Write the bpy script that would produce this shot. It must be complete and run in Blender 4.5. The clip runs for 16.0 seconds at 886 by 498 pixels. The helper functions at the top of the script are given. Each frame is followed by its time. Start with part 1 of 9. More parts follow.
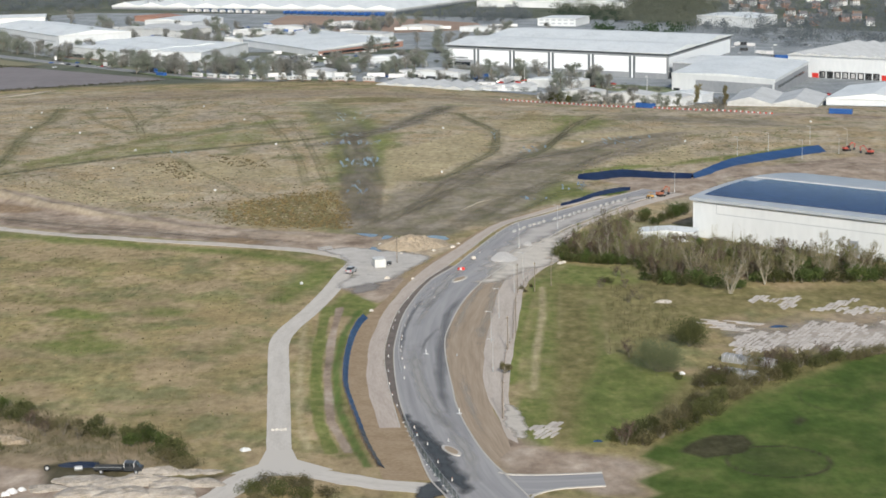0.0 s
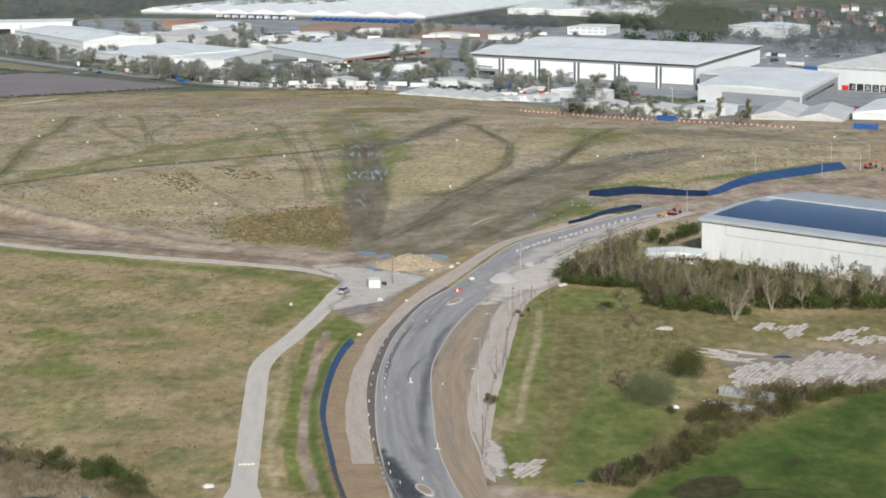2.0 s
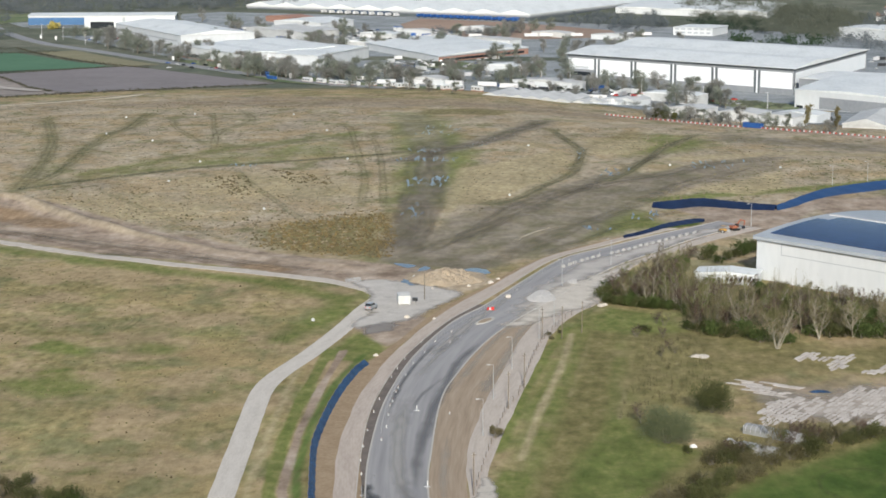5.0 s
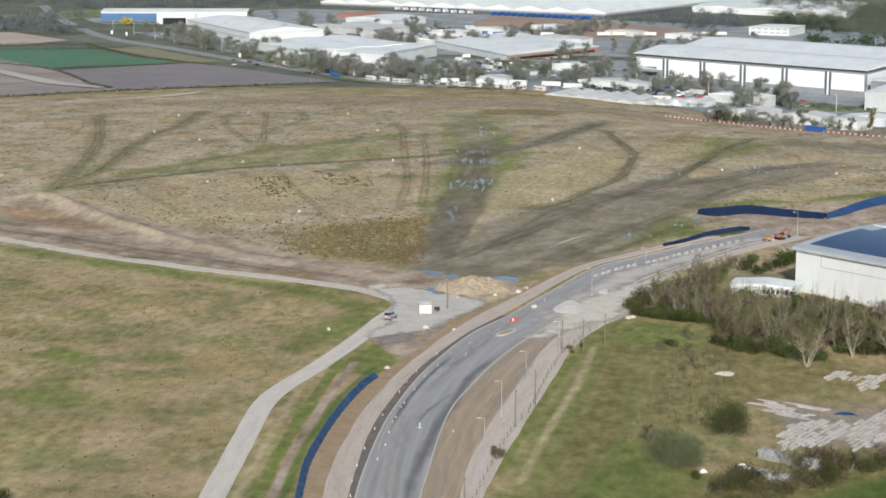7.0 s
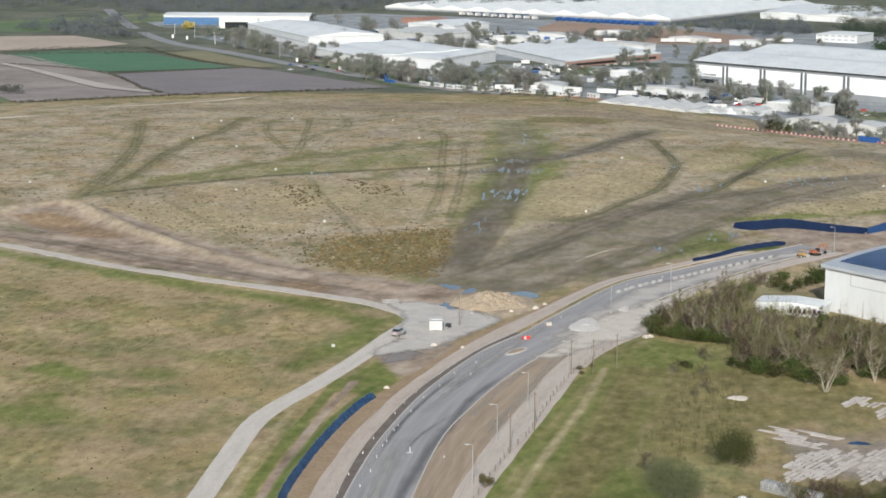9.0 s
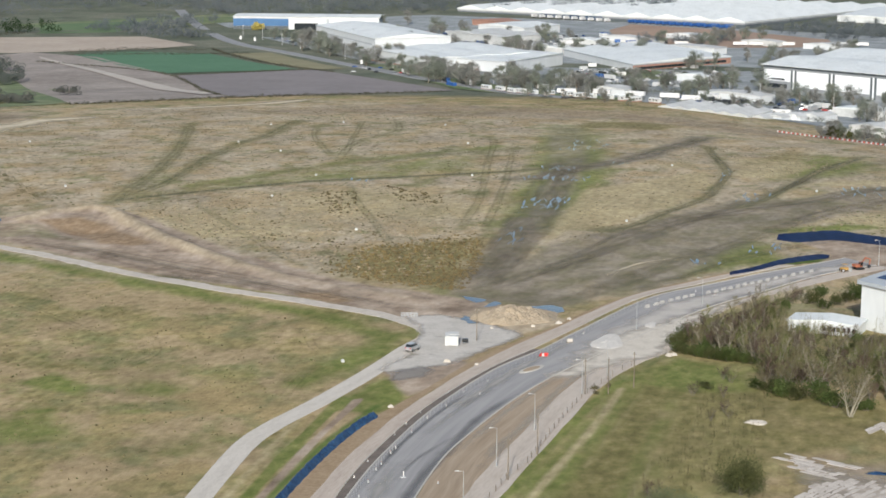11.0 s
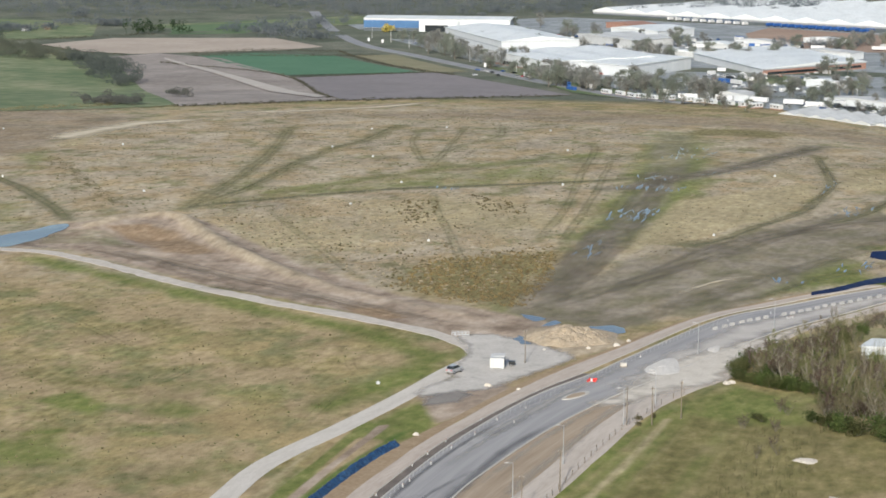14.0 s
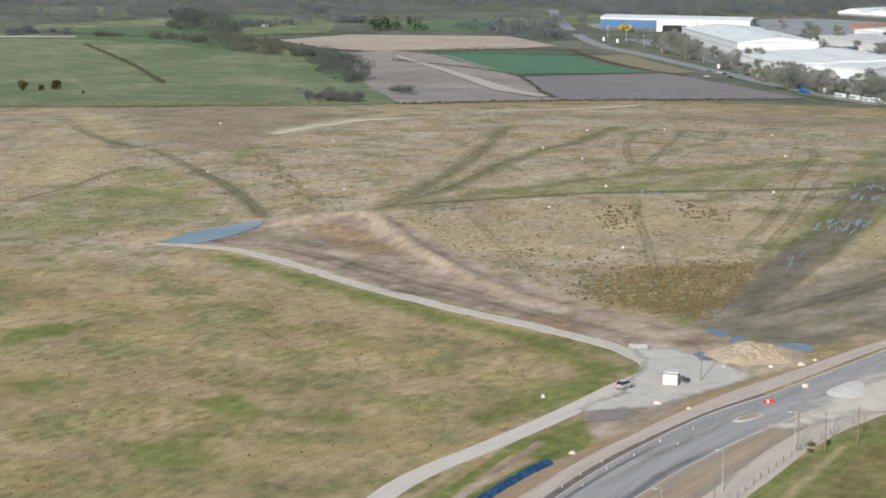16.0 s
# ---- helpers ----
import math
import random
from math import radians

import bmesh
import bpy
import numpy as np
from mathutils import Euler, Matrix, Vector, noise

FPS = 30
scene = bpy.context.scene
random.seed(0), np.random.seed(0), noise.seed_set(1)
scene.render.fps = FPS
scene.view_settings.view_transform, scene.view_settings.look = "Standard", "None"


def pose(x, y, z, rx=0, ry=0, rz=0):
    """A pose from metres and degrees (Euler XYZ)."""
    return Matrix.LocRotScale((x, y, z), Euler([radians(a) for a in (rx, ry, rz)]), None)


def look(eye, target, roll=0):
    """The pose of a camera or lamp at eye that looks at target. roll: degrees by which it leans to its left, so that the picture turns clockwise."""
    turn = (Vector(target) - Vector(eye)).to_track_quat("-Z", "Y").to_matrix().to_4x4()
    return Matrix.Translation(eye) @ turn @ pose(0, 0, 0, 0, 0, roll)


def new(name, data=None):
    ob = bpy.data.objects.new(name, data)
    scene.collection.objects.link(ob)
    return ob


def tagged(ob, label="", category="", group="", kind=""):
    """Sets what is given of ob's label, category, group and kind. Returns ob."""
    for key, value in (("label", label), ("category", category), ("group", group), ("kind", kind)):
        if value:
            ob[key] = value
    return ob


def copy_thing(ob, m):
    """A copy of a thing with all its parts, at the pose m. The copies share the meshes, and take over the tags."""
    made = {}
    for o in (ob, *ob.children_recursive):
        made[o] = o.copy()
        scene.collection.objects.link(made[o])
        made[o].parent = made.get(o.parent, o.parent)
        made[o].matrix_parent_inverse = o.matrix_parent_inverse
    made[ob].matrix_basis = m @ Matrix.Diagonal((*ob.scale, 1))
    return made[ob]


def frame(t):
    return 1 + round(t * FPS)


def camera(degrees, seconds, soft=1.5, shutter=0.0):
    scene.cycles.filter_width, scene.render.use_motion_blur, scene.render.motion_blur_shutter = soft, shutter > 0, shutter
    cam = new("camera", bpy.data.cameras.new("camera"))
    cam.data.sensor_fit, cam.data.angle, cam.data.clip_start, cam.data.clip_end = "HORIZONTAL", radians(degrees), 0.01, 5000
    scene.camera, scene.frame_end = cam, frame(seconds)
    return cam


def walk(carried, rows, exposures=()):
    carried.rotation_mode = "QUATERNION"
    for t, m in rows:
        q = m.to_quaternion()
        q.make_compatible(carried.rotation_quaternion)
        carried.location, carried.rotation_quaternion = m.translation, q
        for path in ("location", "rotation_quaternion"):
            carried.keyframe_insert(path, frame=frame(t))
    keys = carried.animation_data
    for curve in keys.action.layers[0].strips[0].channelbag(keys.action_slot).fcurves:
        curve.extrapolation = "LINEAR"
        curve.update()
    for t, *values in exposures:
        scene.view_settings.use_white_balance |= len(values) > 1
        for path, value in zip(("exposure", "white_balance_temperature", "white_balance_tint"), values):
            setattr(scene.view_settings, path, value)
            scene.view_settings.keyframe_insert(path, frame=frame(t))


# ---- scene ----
cam = camera(26.0, 16.0, soft=1.7)
PATH = [
    (0, (0.00, 0.00, 109.74), (-0.00, 491.73, 19.16), -0.83),
    (0.5, (2.41, 5.18, 110.00), (-0.37, 496.94, 19.64), -0.77),
    (1, (5.23, 10.29, 110.12), (0.92, 502.13, 20.25), -0.66),
    (1.5, (8.54, 15.32, 110.23), (2.41, 507.21, 20.75), -0.52),
    (2, (12.07, 20.21, 110.31), (2.15, 512.12, 21.31), -0.47),
    (2.5, (15.87, 25.03, 110.40), (1.88, 516.79, 21.09), -0.40),
    (3, (19.86, 29.83, 110.51), (1.24, 521.40, 20.99), -0.32),
    (3.5, (23.87, 34.49, 110.55), (-0.07, 525.82, 20.99), -0.29),
    (4, (27.97, 39.09, 110.75), (-1.47, 530.11, 21.10), -0.17),
    (4.5, (31.97, 43.65, 110.89), (-3.05, 534.27, 21.08), -0.07),
    (5, (35.93, 48.24, 110.92), (-5.83, 538.30, 20.90), 0.03),
    (7.5, (55.03, 71.82, 110.77), (-13.93, 558.66, 20.06), 0.24),
    (8, (58.73, 76.64, 110.67), (-15.22, 562.81, 20.25), 0.28),
    (8.5, (62.40, 81.54, 110.55), (-16.68, 566.97, 20.52), 0.33),
    (9, (65.89, 86.46, 110.41), (-18.10, 571.12, 20.67), 0.33),
    (11.5, (82.96, 111.67, 110.28), (-29.20, 590.65, 20.81), 0.36),
    (12, (86.21, 116.80, 109.94), (-32.81, 594.17, 20.75), 0.35),
    (12.5, (89.41, 122.02, 109.58), (-35.90, 597.82, 20.64), 0.35),
    (13, (92.57, 127.31, 109.34), (-39.01, 601.39, 20.32), 0.32),
    (13.5, (95.65, 132.63, 109.25), (-42.24, 604.89, 20.01), 0.32),
    (14, (98.63, 138.04, 109.35), (-45.62, 608.37, 20.00), 0.33),
    (14.5, (101.44, 143.35, 109.39), (-50.05, 611.39, 20.04), 0.33),
    (15, (104.27, 148.64, 109.26), (-59.09, 612.65, 19.80), 0.41),
    (15.5, (107.01, 153.86, 109.03), (-75.44, 610.62, 19.15), 0.41),
    (16, (109.84, 159.08, 108.76), (-94.56, 606.40, 18.60), 0.45),
]
walk(cam, [(t, look(eye, target, roll)) for t, eye, target, roll in PATH], exposures=[(0.0, -0.12), (8.0, -0.1), (16.0, -0.02)])

# ---- light ----
world = bpy.data.worlds.new("sky")
scene.world = world
world.use_nodes = True
wn = world.node_tree.nodes
SUN_EL, SUN_AZ = 26.0, 174.0      # azimuth clockwise from +y, where the sun stands
sky = wn.new("ShaderNodeTexSky")
sky.sky_type = "NISHITA"
sky.sun_disc = False
sky.sun_elevation, sky.sun_rotation = radians(SUN_EL), radians(SUN_AZ)
sky.dust_density = 2.0
world.node_tree.links.new(sky.outputs[0], wn["Background"].inputs[0])
wn["Background"].inputs[1].default_value = 0.14
sun = new("sun", bpy.data.lights.new("sun", "SUN"))
sun.data.energy, sun.data.angle, sun.data.color = 5.0, radians(0.6), (1.0, 0.983, 0.925)
to_sun = Vector((math.sin(radians(SUN_AZ)) * math.cos(radians(SUN_EL)), math.cos(radians(SUN_AZ)) * math.cos(radians(SUN_EL)), math.sin(radians(SUN_EL))))
sun.matrix_world = Matrix.Translation((0, 0, 300)) @ to_sun.to_track_quat("Z", "Y").to_matrix().to_4x4()

RND = random.Random(11)


# ---- the lie of the land ----
LAND_R = [0, 900, 1050, 1300, 1420, 1700, 2100, 2700, 4500, 9000]
LAND_Z = [0, 0, -4, -14, -21, -26, -27, -15, 60, 90]          # to the west
LAND_E = [0, 0, -6, -24, -26, -27, -27, -15, 60, 90]          # to the east
BERM = [(-203.5, 716), (-200.5, 735), (-189, 746), (-181, 740), (-163, 717), (-143, 692.5), (-124.5, 673.5), (-104, 654), (-86, 640), (-60, 628), (-38, 617)]


def poly_dist(px, py, pts, closed=False):
    """Distance from points to a polyline."""
    best = np.full(np.shape(px), 1e9)
    ends = list(zip(pts, pts[1:] + pts[:1])) if closed else list(zip(pts, pts[1:]))
    for (ax, ay), (bx, by) in ends:
        dx, dy = bx - ax, by - ay
        s = np.clip(((px - ax) * dx + (py - ay) * dy) / (dx * dx + dy * dy + 1e-9), 0, 1)
        best = np.minimum(best, np.hypot(px - ax - s * dx, py - ay - s * dy))
    return best


def inside(px, py, pts):
    hit = np.zeros(np.shape(px), bool)
    for (ax, ay), (bx, by) in zip(pts, pts[1:] + pts[:1]):
        if ay != by:
            hit ^= ((ay > py) != (by > py)) & (px < (bx - ax) * (py - ay) / (by - ay) + ax)
    return hit


def area(px, py, pts, soft):
    """1 well inside a polygon, 0 well outside, 0.5 on its edge."""
    d = poly_dist(px, py, pts, True)
    return np.clip(0.5 + np.where(inside(px, py, pts), d, -d) / soft, 0, 1)


def line(px, py, pts, width, soft):
    return np.clip(0.5 + (width / 2 - poly_dist(px, py, pts)) / soft, 0, 1)


def smooth_noise(px, py, size, seed):
    """Smooth value noise, 0 to 1."""
    r = np.random.default_rng(seed)
    n = r.random((128, 128))
    u, v = np.asarray(px) / size, np.asarray(py) / size
    i, j = np.floor(u).astype(int), np.floor(v).astype(int)
    a, b = u - i, v - j
    a, b = a * a * (3 - 2 * a), b * b * (3 - 2 * b)
    g = lambda p, q: n[p % 128, q % 128]
    return (g(i, j) * (1 - a) + g(i + 1, j) * a) * (1 - b) + (g(i, j + 1) * (1 - a) + g(i + 1, j + 1) * a) * b


def land(px, py):
    """Height of the ground."""
    px, py = np.asarray(px, float), np.asarray(py, float)
    east = np.clip((px + 60) / 200, 0, 1) ** 2 * (3 - 2 * np.clip((px + 60) / 200, 0, 1))
    r = np.hypot(px, py)
    z = np.interp(r, LAND_R, LAND_Z) * (1 - east) + np.interp(r, LAND_R, LAND_E) * east
    d = poly_dist(px, py, BERM)
    full = np.clip((-70 - px) / 60, 0, 1) * 1.5 + 0.4
    z = z + full * np.clip(1 - d / 5.5, 0, 1) ** 1.1 * (0.75 + 0.5 * smooth_noise(px, py, 7, 3))
    # hollow dug beside the berm
    z = z - 2.2 * np.exp(-(((px + 176) / 13) ** 2 + ((py - 708) / 13) ** 2))
    rough = np.clip((np.asarray(py) - 605) / 40, 0, 1) * np.clip((1250 - np.hypot(px, py)) / 200, 0, 1)
    z = z + rough * 0.9 * (smooth_noise(px, py, 33, 5) - 0.5)
    return z


def ground_z(x, y):
    return float(land(x, y))


# ---- materials ----
def mat(name, stops, size=1.0, rough=0.85, metal=0.0, bump=0.0, fine=6.0, contrast=1.0, stretch=(1, 1, 1), island=False, spec=0.3, fade=0.0, flow=None, most=1.0, thin=0.0):
    """A mottled surface: colours along a ramp driven by coarse and fine noise (size: metres of the coarse one)."""
    m = bpy.data.materials.new(name)
    m.use_nodes = True
    nt, L = m.node_tree.nodes, m.node_tree.links
    b = nt["Principled BSDF"]
    b.inputs["Roughness"].default_value, b.inputs["Metallic"].default_value = rough, metal
    b.inputs["Specular IOR Level"].default_value = spec
    tc, mp = nt.new("ShaderNodeNewGeometry"), nt.new("ShaderNodeMapping")
    if flow:     # grain that runs along a way: by its own two coordinates
        a1, a2, cb = nt.new("ShaderNodeAttribute"), nt.new("ShaderNodeAttribute"), nt.new("ShaderNodeCombineXYZ")
        a1.attribute_name, a2.attribute_name = "across", "along"
        L.new(a1.outputs["Fac"], cb.inputs[0]), L.new(a2.outputs["Fac"], cb.inputs[1])
        L.new(cb.outputs[0], mp.inputs[0])
        stretch = flow
    else:
        L.new(tc.outputs["Position"], mp.inputs[0])
    mp.inputs["Scale"].default_value = stretch
    n1, n2 = nt.new("ShaderNodeTexNoise"), nt.new("ShaderNodeTexNoise")
    n1.inputs["Scale"].default_value, n2.inputs["Scale"].default_value = 1 / size, fine / size
    n1.inputs["Detail"].default_value, n2.inputs["Detail"].default_value = 4, 3
    for n in (n1, n2):
        L.new(mp.outputs[0], n.inputs["Vector"])
    mix = nt.new("ShaderNodeMix")
    mix.inputs[0].default_value = 0.45
    L.new(n1.outputs[0], mix.inputs[2]), L.new(n2.outputs[0], mix.inputs[3])
    source = mix.outputs[0]
    if island:
        info, add = nt.new("ShaderNodeObjectInfo"), nt.new("ShaderNodeMath")
        add.operation = "MULTIPLY_ADD"
        L.new(info.outputs["Random"], add.inputs[0])
        add.inputs[1].default_value = 0.22
        off = nt.new("ShaderNodeMath")
        off.operation = "SUBTRACT"
        L.new(source, off.inputs[0])
        off.inputs[1].default_value = 0.11
        L.new(off.outputs[0], add.inputs[2])
        source = add.outputs[0]
    ramp = nt.new("ShaderNodeValToRGB")
    lo, hi = 0.5 - 0.22 / contrast, 0.5 + 0.22 / contrast
    e = ramp.color_ramp.elements
    while len(e) < len(stops):
        e.new(0.5)
    for k, c in enumerate(stops):
        e[k].position = lo + (hi - lo) * k / max(1, len(stops) - 1)
        e[k].color = (*c, 1)
    L.new(source, ramp.inputs[0])
    L.new(ramp.outputs[0], b.inputs["Base Color"])
    if thin:     # leaves and twigs let light through
        tl, ms = nt.new("ShaderNodeBsdfTranslucent"), nt.new("ShaderNodeMixShader")
        ms.inputs[0].default_value = thin
        L.new(ramp.outputs[0], tl.inputs[0])
        L.new(b.outputs[0], ms.inputs[1]), L.new(tl.outputs[0], ms.inputs[2])
        L.new(ms.outputs[0], nt["Material Output"].inputs[0])
    if fade:     # worn away towards its rim
        at, n3, ad, mr = nt.new("ShaderNodeAttribute"), nt.new("ShaderNodeTexNoise"), nt.new("ShaderNodeMath"), nt.new("ShaderNodeMapRange")
        at.attribute_name = "rim"
        n3.inputs["Scale"].default_value, n3.inputs["Detail"].default_value = fade, 5
        L.new(tc.outputs["Position"], n3.inputs["Vector"])
        L.new(at.outputs["Fac"], ad.inputs[0]), L.new(n3.outputs[0], ad.inputs[1])
        mr.inputs[1].default_value, mr.inputs[2].default_value = 0.5, 1.4
        mr.inputs[4].default_value = most
        L.new(ad.outputs[0], mr.inputs[0]), L.new(mr.outputs[0], b.inputs["Alpha"])
    if bump:
        bp = nt.new("ShaderNodeBump")
        bp.inputs["Strength"].default_value, bp.inputs["Distance"].default_value = 0.6, bump
        L.new(n2.outputs[0], bp.inputs["Height"])
        L.new(bp.outputs[0], b.inputs["Normal"])
    return m


ASPHALT = mat("asphalt", [(0.2, 0.196, 0.198), (0.3, 0.292, 0.29), (0.4, 0.386, 0.372)], 1.0, 0.85, bump=0.004, fine=2.3, contrast=0.85, flow=(0.4, 0.018, 1))
ASPHALT_DARK = mat("wet_asphalt", [(0.03, 0.034, 0.036), (0.085, 0.088, 0.088)], 3, 0.62, bump=0.01, fade=0.3)
CONCRETE = mat("concrete", [(0.415, 0.38, 0.333), (0.515, 0.477, 0.425), (0.59, 0.55, 0.497)], 1.0, 0.9, bump=0.006, fine=6, flow=(0.5, 0.09, 1))
KERB = mat("kerb_concrete", [(0.4, 0.37, 0.33), (0.52, 0.5, 0.46)], 3, 0.85)
PATH_PINK = mat("footway_subbase", [(0.34, 0.282, 0.235), (0.435, 0.37, 0.315), (0.51, 0.445, 0.385)], 1.0, 0.95, bump=0.01, fine=5, flow=(0.45, 0.06, 1))
EARTH = mat("bare_earth", [(0.22, 0.155, 0.09), (0.3, 0.22, 0.138), (0.37, 0.285, 0.19)], 5, 1.0, bump=0.05, fine=6)
EARTH_ROUGH = mat("rutted_earth", [(0.22, 0.165, 0.112), (0.32, 0.25, 0.18), (0.43, 0.352, 0.268)], 1.0, 1.0, bump=0.03, fine=3, contrast=0.85, flow=(0.6, 0.03, 1))
STONE_PALE = mat("pale_stone", [(0.35, 0.315, 0.275), (0.52, 0.485, 0.435)], 3, 0.95, bump=0.05)
SPOIL = mat("spoil_clay", [(0.22, 0.172, 0.118), (0.32, 0.262, 0.19), (0.4, 0.34, 0.26)], 2.0, 1.0, bump=0.3, fine=4)
VERGE_DARK = mat("dark_planting_soil", [(0.1, 0.084, 0.074), (0.2, 0.168, 0.146)], 3, 1.0, bump=0.04)
# shade of folds and a paler sheen are put into this colour ramp
BLUE_SHEET = mat("blue_sheeting", [(0.004, 0.014, 0.038), (0.009, 0.036, 0.095), (0.034, 0.105, 0.225)], 1.0, 0.5, bump=0.28, spec=0.3, contrast=1.3)
BLUE_LINER = mat("navy_liner", [(0.004, 0.009, 0.028), (0.01, 0.024, 0.075)], 8, 0.5, bump=0.08)
BLACK_SHEET = mat("black_sheeting", [(0.012, 0.014, 0.02), (0.03, 0.035, 0.05)], 2, 0.4, bump=0.04)
# cool tint in the next three: the estate's distance haze put into colour
WHITE_CLAD = mat("white_cladding", [(0.5, 0.525, 0.54), (0.61, 0.63, 0.64)], 12, 0.6, stretch=(1, 1, 0.3))
WHITE_ROOF = mat("pale_roof_sheet", [(0.525, 0.55, 0.548), (0.65, 0.675, 0.672), (0.73, 0.753, 0.75)], 14, 0.6, stretch=(1, 0.4, 1))
FIBRE_ROOF = mat("fibre_cement_roof", [(0.38, 0.388, 0.385), (0.57, 0.582, 0.578)], 12, 0.8)
GREY_CLAD = mat("grey_cladding", [(0.2, 0.215, 0.235), (0.28, 0.295, 0.31)], 12, 0.55)
DARK_CLAD = mat("dark_grey_cladding", [(0.06, 0.075, 0.085), (0.1, 0.115, 0.125)], 8, 0.5)
EAVES = mat("grey_eaves", [(0.3, 0.33, 0.36), (0.4, 0.43, 0.46)], 8, 0.45)
BLUE_CLAD = mat("blue_cladding", [(0.035, 0.1, 0.22), (0.06, 0.15, 0.3)], 8, 0.5)
SOLAR = mat("solar_cells", [(0.008, 0.02, 0.06), (0.02, 0.045, 0.12)], 6, 0.25, spec=0.5, island=True)
ALU = mat("aluminium", [(0.55, 0.57, 0.6), (0.68, 0.7, 0.72)], 2, 0.35, 0.7)
STEEL = mat("galvanised_steel", [(0.38, 0.4, 0.41), (0.52, 0.53, 0.54)], 1, 0.45, 0.6)
GREEN_MESH = mat("green_mesh", [(0.03, 0.09, 0.075), (0.06, 0.15, 0.12)], 1, 0.6)
BRICK = mat("red_brick", [(0.26, 0.14, 0.105), (0.36, 0.22, 0.17)], 2, 0.9)
GLASS_DARK = mat("dark_glazing", [(0.012, 0.016, 0.02), (0.03, 0.035, 0.04)], 2, 0.12, spec=0.6)
WHITE_PLASTIC = mat("white_plastic", [(0.45, 0.45, 0.44), (0.58, 0.575, 0.56)], 1, 0.6)
ORANGE = mat("orange_plastic", [(0.34, 0.085, 0.035), (0.44, 0.125, 0.05)], 1, 0.6)
RED = mat("red_plastic", [(0.55, 0.03, 0.03), (0.7, 0.06, 0.05)], 1, 0.45)
PAINT_WHITE = mat("white_paint", [(0.5, 0.5, 0.5), (0.64, 0.64, 0.64)], 1.5, 0.45)
PAINT_SILVER = mat("silver_paint", [(0.4, 0.41, 0.42), (0.52, 0.53, 0.54)], 2, 0.3, 0.5)
PAINT_BLUE = mat("blue_paint", [(0.018, 0.065, 0.22), (0.035, 0.11, 0.31)], 2, 0.35)
PAINT_RED = mat("red_paint", [(0.42, 0.03, 0.025), (0.55, 0.05, 0.04)], 2, 0.35)
PAINT_DARK = mat("dark_paint", [(0.02, 0.022, 0.026), (0.045, 0.048, 0.05)], 2, 0.3)
RUBBER = mat("tyre_rubber", [(0.015, 0.015, 0.016), (0.03, 0.03, 0.03)], 0.5, 0.85)
TIMBER = mat("weathered_timber", [(0.12, 0.095, 0.07), (0.2, 0.17, 0.13)], 1, 0.9)
BARK = mat("bark", [(0.12, 0.105, 0.082), (0.22, 0.195, 0.155)], 1, 0.95)
TWIG = mat("bare_twigs", [(0.122, 0.11, 0.056), (0.215, 0.194, 0.106)], 3, 0.95, island=True, thin=0.25)
LEAF_OLIVE = mat("olive_leaves", [(0.06, 0.068, 0.024), (0.138, 0.145, 0.054)], 1.2, 0.85, island=True, thin=0.45)
LEAF_GREEN = mat("spring_leaves", [(0.05, 0.076, 0.02), (0.128, 0.166, 0.05)], 1.2, 0.8, island=True, thin=0.45)
LEAF_BROWN = mat("brown_scrub", [(0.1, 0.09, 0.042), (0.205, 0.182, 0.095)], 1.5, 0.95, island=True, thin=0.45)
WILLOW = mat("grey_willow_leaves", [(0.115, 0.135, 0.068), (0.22, 0.238, 0.13)], 1.2, 0.9, island=True, thin=0.45)
RUST_TUFT = mat("rust_rushes", [(0.1, 0.072, 0.03), (0.165, 0.122, 0.056)], 4, 1.0)
TUSSOCK = mat("pale_tussock", [(0.17, 0.142, 0.088), (0.245, 0.205, 0.132)], 5, 1.0)
DARK_TUFT = mat("dark_tuft", [(0.06, 0.048, 0.022), (0.11, 0.088, 0.044)], 4, 1.0)
STRAW_FIELD = mat("stubble", [(0.32, 0.265, 0.215), (0.44, 0.375, 0.31)], 40, 1.0, fine=8)
PLOUGH = mat("ploughed_soil", [(0.165, 0.148, 0.148), (0.235, 0.212, 0.212)], 50, 1.0, fine=9)
BROWN_FIELD = mat("brown_tilth", [(0.18, 0.155, 0.138), (0.265, 0.23, 0.205), (0.35, 0.31, 0.275)], 40, 1.0, fine=9, contrast=1.2)
CROP = mat("green_crop", [(0.06, 0.145, 0.08), (0.095, 0.19, 0.11)], 40, 0.9, fine=8)
PASTURE = mat("green_pasture", [(0.088, 0.132, 0.06), (0.145, 0.178, 0.09), (0.25, 0.25, 0.15)], 60, 1.0, fine=5, contrast=1.4)
GREEN_LEY = mat("green_ley", [(0.075, 0.13, 0.06), (0.12, 0.17, 0.085)], 40, 1.0, fine=7)
RED_EARTH = mat("red_brown_earth", [(0.25, 0.172, 0.128), (0.35, 0.255, 0.195)], 40, 1.0, fine=8)
# bluish lean of the yard is distance haze put into its colour
YARD = mat("yard_tarmac", [(0.15, 0.166, 0.172), (0.25, 0.27, 0.276), (0.37, 0.39, 0.395)], 22, 0.9, fine=9, contrast=1.2)


